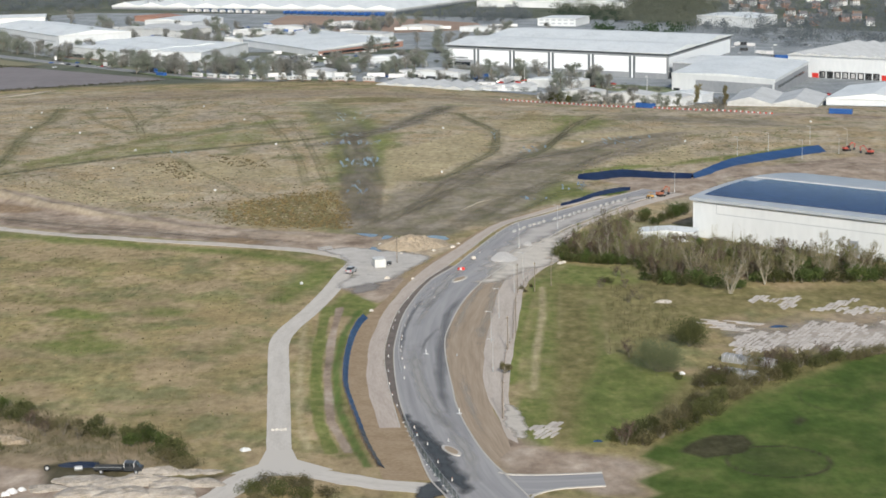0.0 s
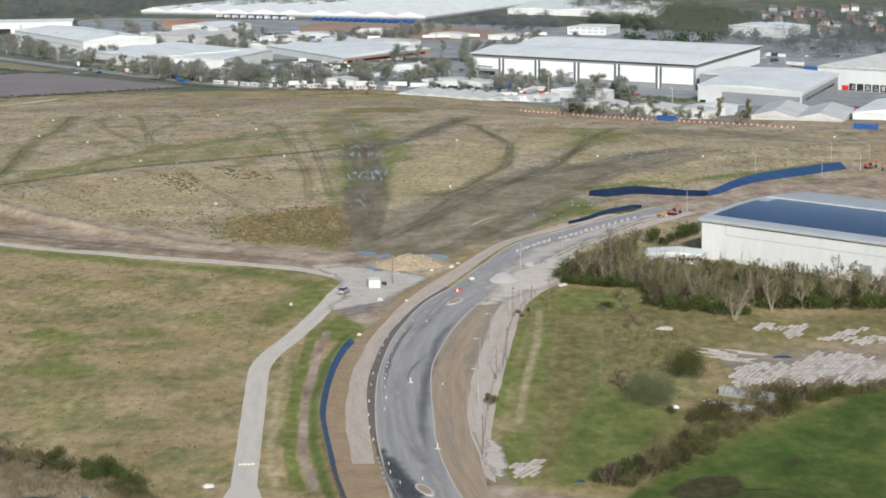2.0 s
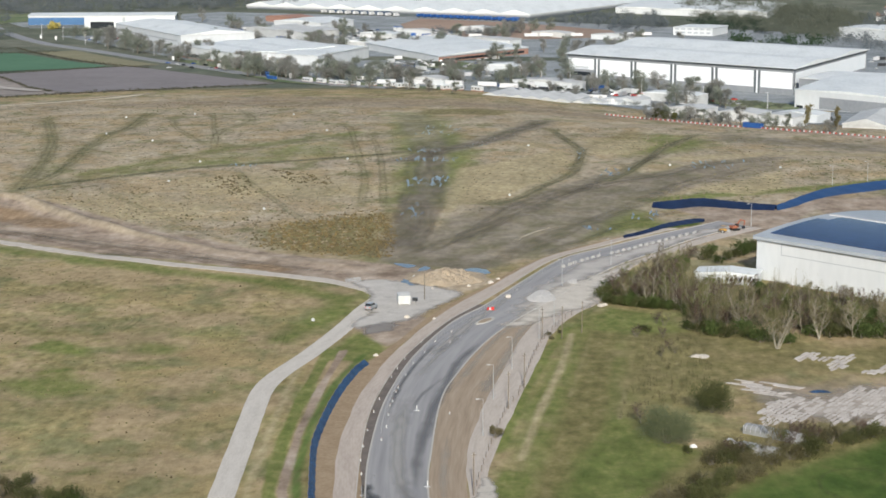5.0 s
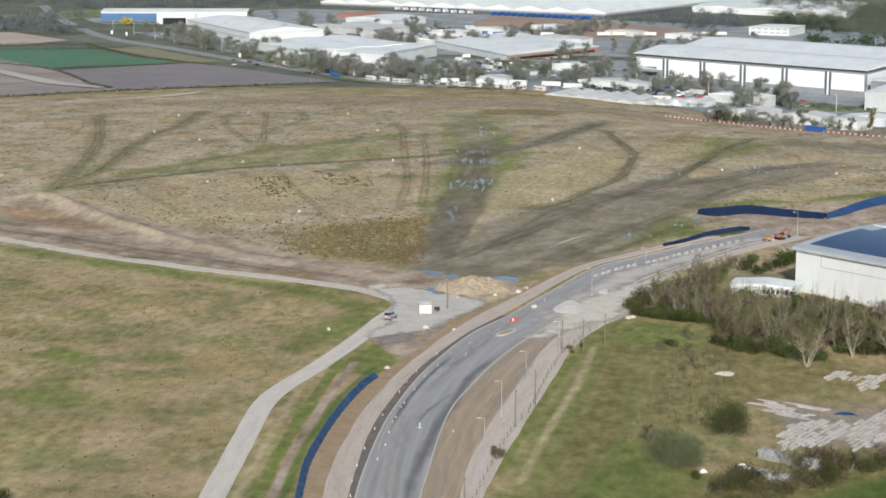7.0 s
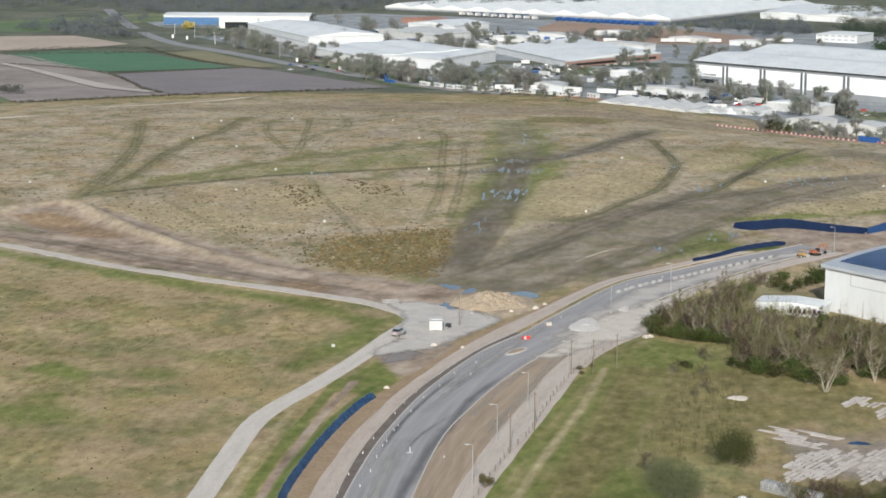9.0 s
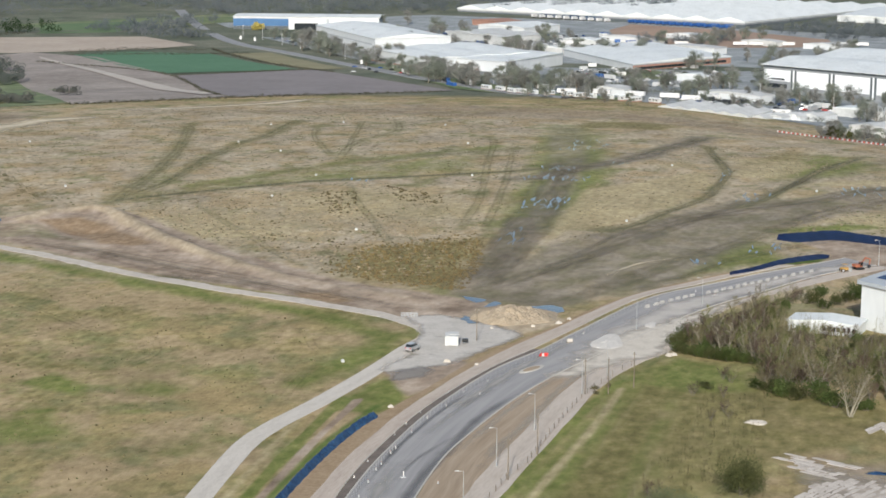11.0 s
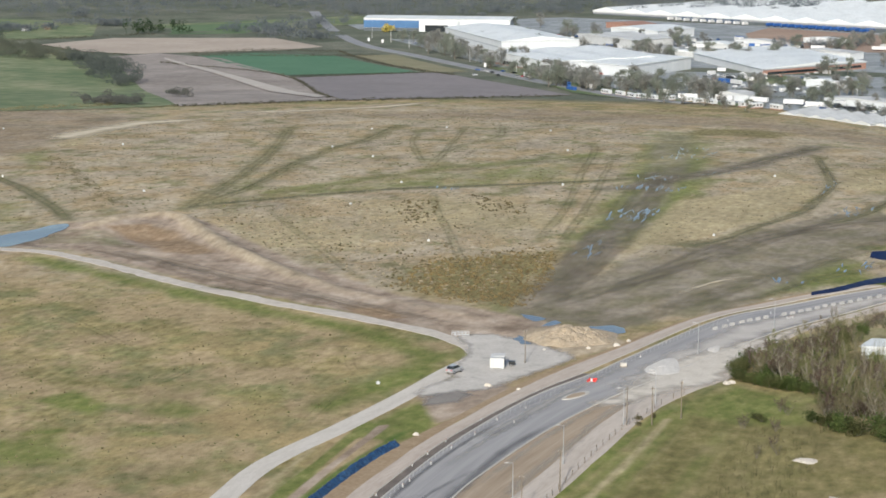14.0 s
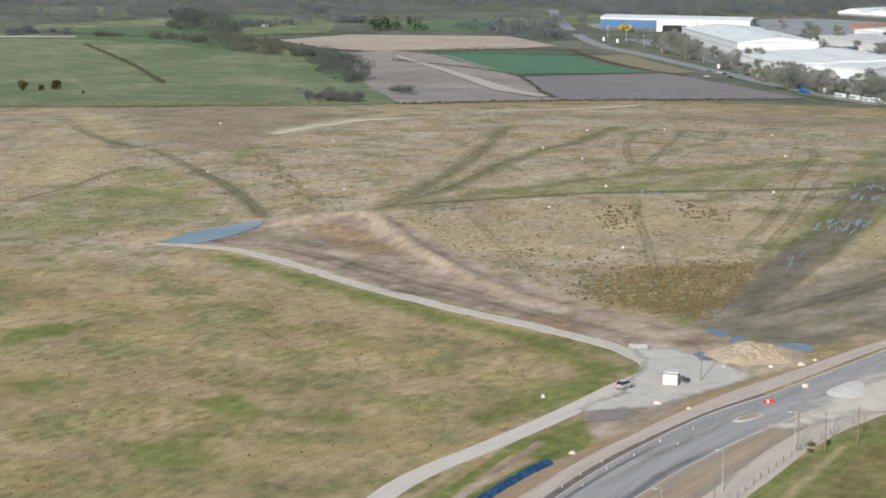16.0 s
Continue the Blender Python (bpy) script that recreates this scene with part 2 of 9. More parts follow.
def water_material():
    m = bpy.data.materials.new("puddle_water")
    m.use_nodes = True
    nt, L = m.node_tree.nodes, m.node_tree.links
    b = nt["Principled BSDF"]
    b.inputs["Base Color"].default_value = (0.07, 0.075, 0.09, 1)
    b.inputs["Roughness"].default_value = 0.12
    b.inputs["Specular IOR Level"].default_value = 0.8
    n, bp = nt.new("ShaderNodeTexNoise"), nt.new("ShaderNodeBump")
    n.inputs["Scale"].default_value = 1.5
    bp.inputs["Strength"].default_value, bp.inputs["Distance"].default_value = 0.2, 0.02
    L.new(n.outputs[0], bp.inputs["Height"]), L.new(bp.outputs[0], b.inputs["Normal"])
    return m


WATER = water_material()


def ground_material():
    """Rough grass, overlaid by what the sheet's own masks say: green, straw, rushes, wheel tracks, mud, earth."""
    m = bpy.data.materials.new("open_ground")
    m.use_nodes = True
    nt, L = m.node_tree.nodes, m.node_tree.links
    b = nt["Principled BSDF"]
    b.inputs["Roughness"].default_value = 1.0
    b.inputs["Specular IOR Level"].default_value = 0.1
    geo = nt.new("ShaderNodeNewGeometry")

    def noise_at(scale, detail=4, stretch=None):
        n = nt.new("ShaderNodeTexNoise")
        n.inputs["Scale"].default_value, n.inputs["Detail"].default_value = scale, detail
        n.inputs["Roughness"].default_value = 0.62
        src = geo.outputs["Position"]
        if stretch:
            mp = nt.new("ShaderNodeMapping")
            mp.inputs["Scale"].default_value = stretch
            L.new(src, mp.inputs[0])
            src = mp.outputs[0]
        L.new(src, n.inputs["Vector"])
        return n.outputs[0]

    def ramp(src, *stops):
        r = nt.new("ShaderNodeValToRGB")
        e = r.color_ramp.elements
        while len(e) < len(stops):
            e.new(0.5)
        mean = [sum(c[i] for _, c in stops) / len(stops) for i in range(3)]
        calm = 1.0 if mean[0] == mean[1] == mean[2] else 0.85      # growth is calmer than the noise
        for k, (p, c) in enumerate(stops):
            e[k].position, e[k].color = p, (*[m0 + calm * (v - m0) for v, m0 in zip(c, mean)], 1)
        L.new(src, r.inputs[0])
        return r.outputs[0]

    def over(below, colour, factor):
        x = nt.new("ShaderNodeMix")
        x.data_type = "RGBA"
        L.new(factor, x.inputs[0]), L.new(below, x.inputs[6]), L.new(colour, x.inputs[7])
        return x.outputs[2]

    def mask(name, noise_out, amount, edge, most=1.0):
        a = nt.new("ShaderNodeAttribute")
        a.attribute_name = name
        s = nt.new("ShaderNodeMath")
        s.operation = "MULTIPLY_ADD"
        L.new(noise_out, s.inputs[0])
        s.inputs[1].default_value = amount
        L.new(a.outputs["Fac"], s.inputs[2])
        r = nt.new("ShaderNodeMapRange")
        r.interpolation_type = "SMOOTHSTEP"
        r.inputs[1].default_value, r.inputs[2].default_value = 0.5 + amount / 2 - edge, 0.5 + amount / 2 + edge
        r.inputs[4].default_value = most
        L.new(s.outputs[0], r.inputs[0])
        return r.outputs[0]

    big, mid, small, tiny = noise_at(0.014), noise_at(0.07, 7, (1, 0.6, 1)), noise_at(0.42, 8, (1, 0.5, 1)), noise_at(1.5, 5, (1, 0.5, 1))
    streak, patchy = noise_at(0.1, 6, (0.6, 0.8, 1)), noise_at(0.03, 6, (0.8, 0.9, 1))
    grass = ramp(small, (0.3, (0.142, 0.12, 0.053)), (0.44, (0.238, 0.195, 0.09)), (0.56, (0.305, 0.252, 0.122)), (0.72, (0.4, 0.332, 0.174)))
    olive = ramp(small, (0.3, (0.105, 0.115, 0.042)), (0.5, (0.19, 0.19, 0.085)), (0.7, (0.28, 0.26, 0.13)))
    c = over(grass, olive, ramp(streak, (0.44, (0, 0, 0)), (0.64, (0.9, 0.9, 0.9))))
    dry = ramp(tiny, (0.3, (0.26, 0.19, 0.095)), (0.7, (0.41, 0.31, 0.17)))
    c = over(c, dry, ramp(patchy, (0.47, (0, 0, 0)), (0.64, (0.75, 0.75, 0.75))))
    speck = ramp(tiny, (0.3, (0.095, 0.085, 0.038)), (0.6, (0.15, 0.13, 0.06)))
    c = over(c, speck, ramp(small, (0.27, (0.8, 0.8, 0.8)), (0.4, (0, 0, 0))))
    tan = ramp(small, (0.3, (0.23, 0.19, 0.135)), (0.45, (0.35, 0.295, 0.22)), (0.56, (0.415, 0.354, 0.27)), (0.72, (0.51, 0.442, 0.342)))
    c = over(c, tan, mask("tan", mid, 1.3, 0.4, 0.9))
    moss, pink = noise_at(0.06, 8, (1, 0.7, 1)), noise_at(0.05, 9, (0.9, 0.75, 1.3))
    c = over(c, ramp(small, (0.3, (0.13, 0.135, 0.055)), (0.7, (0.25, 0.235, 0.125))), ramp(moss, (0.5, (0, 0, 0)), (0.6, (0.85, 0.85, 0.85))))
    c = over(c, ramp(small, (0.3, (0.27, 0.203, 0.115)), (0.7, (0.43, 0.335, 0.205))), ramp(pink, (0.47, (0, 0, 0)), (0.56, (0.9, 0.9, 0.9))))
    c = over(c, ramp(tiny, (0.3, (0.1, 0.085, 0.04)), (0.7, (0.17, 0.145, 0.075))), ramp(noise_at(0.22, 9, (1, 0.5, 1)), (0.6, (0, 0, 0)), (0.7, (0.75, 0.75, 0.75))))
    # bleached tussocks and dark hollows between them, on the rough field alone
    clod, hollow = noise_at(0.085, 7, (1, 0.6, 1)), noise_at(0.2, 6, (1, 0.5, 1))
    at = nt.new("ShaderNodeAttribute")
    at.attribute_name = "tan"

    def there(factor):
        g = nt.new("ShaderNodeMath")
        g.operation, g.use_clamp = "MULTIPLY", True
        L.new(factor, g.inputs[0]), L.new(at.outputs["Fac"], g.inputs[1])
        return g.outputs[0]

    c = over(c, ramp(tiny, (0.3, (0.35, 0.287, 0.208)), (0.7, (0.48, 0.402, 0.3))), there(ramp(clod, (0.5, (0, 0, 0)), (0.58, (0.8, 0.8, 0.8)))))
    c = over(c, ramp(tiny, (0.3, (0.115, 0.098, 0.048)), (0.7, (0.2, 0.168, 0.09))), there(ramp(hollow, (0.56, (0, 0, 0)), (0.66, (0.8, 0.8, 0.8)))))
    green = ramp(noise_at(0.35, 9, (1, 0.55, 1)), (0.32, (0.085, 0.115, 0.026)), (0.45, (0.128, 0.158, 0.042)), (0.57, (0.172, 0.188, 0.06)), (0.72, (0.25, 0.24, 0.1)))
    c = over(c, green, mask("green", mid, 1.2, 0.34, 0.9))
    lush = ramp(noise_at(0.09, 9, (1, 0.7, 1)), (0.3, (0.042, 0.08, 0.016)), (0.46, (0.066, 0.104, 0.023)), (0.57, (0.092, 0.12, 0.033)), (0.7, (0.14, 0.138, 0.053)))
    c = over(c, lush, mask("lush", mid, 0.5, 0.2))
    straw = ramp(small, (0.3, (0.27, 0.22, 0.125)), (0.5, (0.37, 0.31, 0.185)), (0.72, (0.48, 0.41, 0.26)))
    c = over(c, straw, mask("straw", mid, 1.2, 0.36, 0.85))
    rust = ramp(small, (0.3, (0.092, 0.086, 0.034)), (0.5, (0.182, 0.158, 0.068)), (0.7, (0.3, 0.255, 0.13)))
    c = over(c, rust, mask("rust", mid, 1.0, 0.3, 0.9))
    heath = ramp(small, (0.3, (0.18, 0.135, 0.095)), (0.7, (0.28, 0.225, 0.165)))
    c = over(c, heath, mask("heath", mid, 1.2, 0.45, 0.62))
    dead = ramp(noise_at(0.3, 9, (1, 0.6, 1)), (0.32, (0.105, 0.098, 0.036)), (0.45, (0.17, 0.15, 0.062)), (0.56, (0.225, 0.19, 0.085)), (0.7, (0.31, 0.262, 0.135)))
    c = over(c, dead, mask("dead", mid, 1.0, 0.4, 0.85))
    mud = ramp(noise_at(0.11, 8, (1, 0.6, 1)), (0.3, (0.132, 0.125, 0.072)), (0.43, (0.182, 0.162, 0.11)), (0.54, (0.232, 0.2, 0.156)), (0.7, (0.32, 0.28, 0.235)))
    c = over(c, mud, mask("mud", mid, 0.9, 0.3, 0.92))
    rut = ramp(small, (0.3, (0.105, 0.108, 0.046)), (0.5, (0.15, 0.146, 0.068)), (0.7, (0.21, 0.193, 0.104)))
    c = over(c, rut, mask("rut", mid, 0.9, 0.4, 0.72))
    earth = ramp(noise_at(0.13, 9, (1, 0.7, 1)), (0.3, (0.17, 0.125, 0.092)), (0.43, (0.275, 0.212, 0.16)), (0.54, (0.355, 0.285, 0.222)), (0.7, (0.46, 0.385, 0.312)))
    c = over(c, earth, mask("earth", mid, 0.9, 0.26))
    soil = ramp(small, (0.3, (0.2, 0.132, 0.078)), (0.5, (0.275, 0.195, 0.122)), (0.7, (0.36, 0.268, 0.178)))
    c = over(c, soil, mask("soil", mid, 0.6, 0.26, 0.95))
    clay = ramp(small, (0.3, (0.3, 0.238, 0.162)), (0.7, (0.48, 0.4, 0.295)))
    c = over(c, clay, mask("clay", mid, 0.8, 0.26))
    trod = ramp(small, (0.3, (0.03, 0.03, 0.014)), (0.5, (0.05, 0.046, 0.025)), (0.7, (0.08, 0.07, 0.042)))
    c = over(c, trod, mask("trod", mid, 0.7, 0.4, 0.92))
    sward = ramp(small, (0.3, (0.055, 0.105, 0.022)), (0.7, (0.1, 0.165, 0.042)))
    c = over(c, sward, mask("sward", small, 0.9, 0.4, 0.85))
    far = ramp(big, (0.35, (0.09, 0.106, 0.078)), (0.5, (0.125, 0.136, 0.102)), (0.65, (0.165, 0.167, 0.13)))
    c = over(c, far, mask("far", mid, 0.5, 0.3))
    # fine grain of blades, stones and shade, then a broad wash of lighter and darker growth
    fine_grain, speckle = nt.new("ShaderNodeMapRange"), nt.new("ShaderNodeHueSaturation")
    fine_grain.inputs[1].default_value, fine_grain.inputs[2].default_value = 0.3, 0.7
    fine_grain.inputs[3].default_value, fine_grain.inputs[4].default_value = 0.8, 1.2
    L.new(noise_at(0.38, 9, (1, 0.5, 1)), fine_grain.inputs[0])
    L.new(fine_grain.outputs[0], speckle.inputs["Value"]), L.new(c, speckle.inputs["Color"])
    c = speckle.outputs[0]
    wash, hsv = nt.new("ShaderNodeMapRange"), nt.new("ShaderNodeHueSaturation")
    wash.inputs[1].default_value, wash.inputs[2].default_value = 0.34, 0.66
    wash.inputs[3].default_value, wash.inputs[4].default_value = 0.82, 1.18
    L.new(noise_at(0.045, 8, (1, 0.7, 1)), wash.inputs[0])
    L.new(wash.outputs[0], hsv.inputs["Value"]), L.new(c, hsv.inputs["Color"])
    c = hsv.outputs[0]
    L.new(c, b.inputs["Base Color"])
    bp = nt.new("ShaderNodeBump")
    bp.inputs["Strength"].default_value, bp.inputs["Distance"].default_value = 0.45, 0.35
    add = nt.new("ShaderNodeMath")
    L.new(small, add.inputs[0]), L.new(tiny, add.inputs[1])
    L.new(add.outputs[0], bp.inputs["Height"])
    L.new(bp.outputs[0], b.inputs["Normal"])
    return m


# ---- building helpers ----
def link_mesh(name, bm, material):
    me = bpy.data.meshes.new(name)
    bm.to_mesh(me)
    bm.free()
    for mm in material if isinstance(material, (list, tuple)) else [material]:
        me.materials.append(mm)
    return me


def part(name, bm, material, parent=None, label=""):
    me = bm if isinstance(bm, bpy.types.Mesh) else link_mesh(name, bm, material)
    ob = new(name, me)
    ob.parent = parent
    return tagged(ob, label)


def thing(name, label, category, m=None, group="", kind=""):
    ob = new(name)
    ob.empty_display_size = 0.5
    if m is not None:
        ob.matrix_world = m
    return tagged(ob, label, category, group, kind)


def box(bm, x0, x1, y0, y1, z0, z1):
    vs = [bm.verts.new((x, y, z)) for x in (x0, x1) for y in (y0, y1) for z in (z0, z1)]
    for f in ((0, 1, 3, 2), (4, 6, 7, 5), (0, 4, 5, 1), (2, 3, 7, 6), (0, 2, 6, 4), (1, 5, 7, 3)):
        bm.faces.new([vs[k] for k in f])
    return bm


def boxed(x0, x1, y0, y1, z0, z1):
    return box(bmesh.new(), x0, x1, y0, y1, z0, z1)


def prism(outline, y0, y1, bm=None):
    """Extrudes an outline of (x, z) from y0 to y1."""
    bm = bm or bmesh.new()
    a = [bm.verts.new((x, y0, z)) for x, z in outline]
    b = [bm.verts.new((x, y1, z)) for x, z in outline]
    bm.faces.new(a), bm.faces.new(b[::-1])
    n = len(a)
    for k in range(n):
        bm.faces.new((a[k], b[k], b[(k + 1) % n], a[(k + 1) % n]))
    bmesh.ops.recalc_face_normals(bm, faces=bm.faces)
    return bm


def rod(bm, p, q, r0, r1, n=5):
    p, q = Vector(p), Vector(q)
    w = (q - p).normalized()
    u = w.orthogonal().normalized()
    v = w.cross(u)
    rings = []
    for c, r in ((p, r0), (q, r1)):
        rings.append([bm.verts.new(c + r * (math.cos(k * math.tau / n) * u + math.sin(k * math.tau / n) * v)) for k in range(n)])
    for k in range(n):
        bm.faces.new((rings[0][k], rings[0][(k + 1) % n], rings[1][(k + 1) % n], rings[1][k]))
    bm.faces.new(rings[0][::-1]), bm.faces.new(rings[1])
    return bm


def bevelled(bm, width, segments=1):
    bmesh.ops.bevel(bm, geom=bm.edges[:], offset=width, segments=segments, affect="EDGES")
    return bm


def spline(pts, step):
    """A smooth curve through points, at about even steps."""
    p = np.array([pts[0], *pts, pts[-1]], float)
    p[0], p[-1] = 2 * p[1] - p[2], 2 * p[-2] - p[-3]
    out = []
    for k in range(1, len(p) - 2):
        n = max(1, int(np.linalg.norm(p[k + 1] - p[k]) / step))
        for s in np.arange(n) / n:
            a, b, c, d = p[k - 1 : k + 3]
            out.append(0.5 * (2 * b + (c - a) * s + (2 * a - 5 * b + 4 * c - d) * s * s + (3 * b - a - 3 * c + d) * s ** 3))
    out.append(p[-2])
    return np.array(out)


def resample(pts, n):
    c = spline(pts, 2.0)
    d = np.r_[0, np.cumsum(np.hypot(*np.diff(c, axis=0).T))]
    s = np.linspace(0, d[-1], n)
    return np.stack([np.interp(s, d, c[:, 0]), np.interp(s, d, c[:, 1])], 1)


def offset(c, w):
    """A curve moved sideways: to its left for w > 0."""
    t = np.gradient(c, axis=0)
    t /= np.linalg.norm(t, axis=1)[:, None] + 1e-9
    return c + w * np.stack([-t[:, 1], t[:, 0]], 1)


def sheet(name, left, right, lift, material, label, category, thick=0.25, across=4, kind="structure", wobble=0.0, parent=None):
    """A slab laid between two curves of equal count, draped on the land, with a skirt at its edges."""
    left, right = np.array(left), np.array(right)
    n = len(left)
    if wobble:
        k = np.arange(n) * 0.9
        left = left + wobble * (smooth_noise(k, k * 0 + 3, 2.0, 21)[:, None] - 0.5) * np.array([1, 1])
        right = right + wobble * (smooth_noise(k, k * 0 + 9, 2.0, 22)[:, None] - 0.5) * np.array([1, 1])
    grid = left[:, None] + (right - left)[:, None] * np.linspace(0, 1, across + 1)[None, :, None]
    z = land(grid[..., 0], grid[..., 1]) + lift
    v = np.concatenate([grid, z[..., None]], 2)
    low = v[:, [0, -1]].copy()
    low[..., 2] -= lift + thick
    w = across + 1
    verts = np.concatenate([v.reshape(-1, 3), low.reshape(-1, 3)])
    faces = []
    for i in range(n - 1):
        for j in range(across):
            faces.append((i * w + j, i * w + j + 1, (i + 1) * w + j + 1, (i + 1) * w + j))
        o = n * w
        faces.append((i * w, (i + 1) * w, o + 2 * i + 2, o + 2 * i))
        faces.append((i * w + across, o + 2 * i + 1, o + 2 * i + 3, (i + 1) * w + across))
    me = bpy.data.meshes.new(name)
    me.from_pydata(verts.tolist(), [], faces)
    mid = (left + right) / 2
    run = np.r_[0, np.cumsum(np.hypot(*np.diff(mid, axis=0).T))]
    wide = np.hypot(*(right - left).T)[:, None] * np.linspace(0, 1, w)[None]
    for key, inner, rim in (("across", wide, np.stack([wide[:, 0], wide[:, -1]], 1)), ("along", np.repeat(run[:, None], w, 1), np.repeat(run[:, None], 2, 1))):
        me.attributes.new(key, "FLOAT", "POINT").data.foreach_set("value", np.r_[inner.ravel(), rim.ravel()].astype(np.float32))
    bm = bmesh.new()
    bm.from_mesh(me)
    bmesh.ops.recalc_face_normals(bm, faces=bm.faces)
    if sum(f.normal.z for f in bm.faces) < 0:
        bmesh.ops.reverse_faces(bm, faces=bm.faces)
    bm.to_mesh(me)
    bm.free()
    me.materials.append(material)
    ob = new(name, me)
    if parent:
        ob.parent = parent
        return tagged(ob, label)
    return tagged(ob, label, category, kind=kind)


def patch(name, pts, lift, material, label, category, cell=12.0, kind="structure", ragged=0.0, rim=0.0):
    """A flat patch of ground cover within a polygon, draped on the land."""
    ring = []
    for (ax, ay), (bx, by) in zip(pts, pts[1:] + pts[:1]):
        n = max(1, int(math.hypot(bx - ax, by - ay) / cell))
        for k in range(n):
            s = k / n
            ring.append((ax + (bx - ax) * s, ay + (by - ay) * s))
    r = np.array(ring)
    if ragged:
        r = r + ragged * (np.stack([smooth_noise(r[:, 0], r[:, 1], ragged * 3, 31), smooth_noise(r[:, 0], r[:, 1], ragged * 3, 32)], 1) - 0.5) * 2
    bm = bmesh.new()
    vs = [bm.verts.new((x, y, 0)) for x, y in r]
    bm.faces.new(vs)
    bmesh.ops.triangulate(bm, faces=bm.faces[:])
    for _ in range(6):
        long = [e for e in bm.edges if e.calc_length() > cell * 1.8]
        if not long:
            break
        bmesh.ops.subdivide_edges(bm, edges=long, cuts=1)
        bmesh.ops.triangulate(bm, faces=[f for f in bm.faces if len(f.verts) > 3])
    co = np.array([v.co[:2] for v in bm.verts])
    z = land(co[:, 0], co[:, 1]) + lift
    for v, h in zip(bm.verts, z):
        v.co.z = h
    bmesh.ops.recalc_face_normals(bm, faces=bm.faces)
    if sum(f.normal.z for f in bm.faces) < 0:
        bmesh.ops.reverse_faces(bm, faces=bm.faces)
    me = link_mesh(name, bm, material)
    if rim:
        d = poly_dist(co[:, 0], co[:, 1], [tuple(q) for q in r], True)
        me.attributes.new("rim", "FLOAT", "POINT").data.foreach_set("value", np.clip(d / rim, 0, 1).astype(np.float32))
    return tagged(new(name, me), label, category, kind=kind)



def strip(name, pts, width, material, label, lift=0.07, step=3.0, kind="stuff", group=None, store=None):
    """A narrow worn line over the land, fading at both edges; several may share one mesh."""
    c = spline(pts, step)
    n = len(c)
    s = np.linspace(-1, 1, 5)
    r = np.random.default_rng(int(abs(pts[0][0] * 97 + pts[0][1] * 31)))
    wd = width * 0.5 * (0.75 + 0.5 * smooth_noise(np.arange(n) * 1.0, np.zeros(n), 3.0, int(r.integers(99))))
    nrm = offset(c, 1.0) - c
    c = c + nrm * (width * 0.45 * (smooth_noise(np.arange(n) * 1.0, np.zeros(n), 7.0, int(r.integers(99))) - 0.5))[:, None]
    grid = c[:, None] + nrm[:, None] * (s[None, :] * wd[:, None])[..., None]
    z = land(grid[..., 0], grid[..., 1]) + lift
    o = len(store[0])
    store[0].extend(np.concatenate([grid, z[..., None]], 2).reshape(-1, 3).tolist())
    ends = np.clip(np.minimum(np.arange(n), np.arange(n)[::-1]) / 6.0, 0, 1)
    store[2].extend(((1 - abs(s))[None] * ends[:, None]).ravel().tolist())
    for i in range(n - 1):
        for j in range(4):
            store[1].append((o + i * 5 + j, o + i * 5 + j + 1, o + i * 5 + j + 6, o + i * 5 + j + 5))


def strips(name, label, lines, material, category="track", lift=0.07):
    """Many worn lines that nobody could count, in one mesh: (points, width, sideways shift)."""
    store = ([], [], [])
    for pts, width, shift in lines:
        c = [tuple(q) for q in offset(spline(pts, 8.0), shift)]
        strip(name, c, width, material, label, lift, store=store)
    me = bpy.data.meshes.new(name)
    me.from_pydata(store[0], [], store[1])
    me.attributes.new("rim", "FLOAT", "POINT").data.foreach_set("value", np.array(store[2], np.float32))
    me.materials.append(material)
    if sum(p.normal.z for p in me.polygons) < 0:
        me.flip_normals()
    return tagged(new(name, me), label, category, kind="stuff")

# ---- ground ----
TRACKS = {   # wheel tracks over the rough field: centre line, width
    "a": ([(-192, 763), (-182, 779), (-161, 805), (-134, 829), (-120, 839), (-100, 852), (-80, 868), (-60, 880), (-50, 890)], 8.0),
    "b": ([(-191, 762), (-197, 808), (-205, 852), (-216, 900), (-231, 950), (-247, 1002), (-262, 1045)], 10.0),
    "c": ([(-190, 766), (-188, 806), (-192, 850), (-198, 895), (-203, 945), (-204, 990), (-208, 1030), (-216, 1085)], 10.0),
    "d": ([(-194, 1050), (-181, 1000), (-163, 950), (-144, 903)], 5.0),
    "e": ([(-141, 900), (-149, 944), (-153, 984), (-149, 1015), (-150, 1045), (-166, 1105)], 8.0),
    "f": ([(-117, 828), (-101, 782), (-87, 749), (-72, 710), (-59, 678), (-53, 662)], 3.4),
    "g": ([(-160, 769), (-137, 734), (-117, 705), (-97, 674), (-87, 660)], 3.0),
    "h": ([(8, 1010), (12, 983), (18, 949), (25, 902), (25, 868), (23, 835), (18, 810), (11, 788), (4, 764), (-3, 746)], 7.0),
    "i": ([(-98, 1020), (-90, 986), (-74, 890), (-60, 805), (-53, 735)], 4.0),
    "j": ([(-76, 960), (-66, 900), (-56, 830), (-48, 765), (-44, 732)], 3.0),
    "k": ([(-142, 915), (-156, 975), (-172, 1050), (-181, 1090)], 4.0),
    "l": ([(-183, 784), (-170, 815), (-155, 850), (-140, 876), (-122, 898), (-102, 928), (-86, 954), (-72, 975)], 14.0),
    "m": ([(81, 994), (71, 956), (61, 910), (53, 867), (45, 831), (37, 809)], 7.0),
}
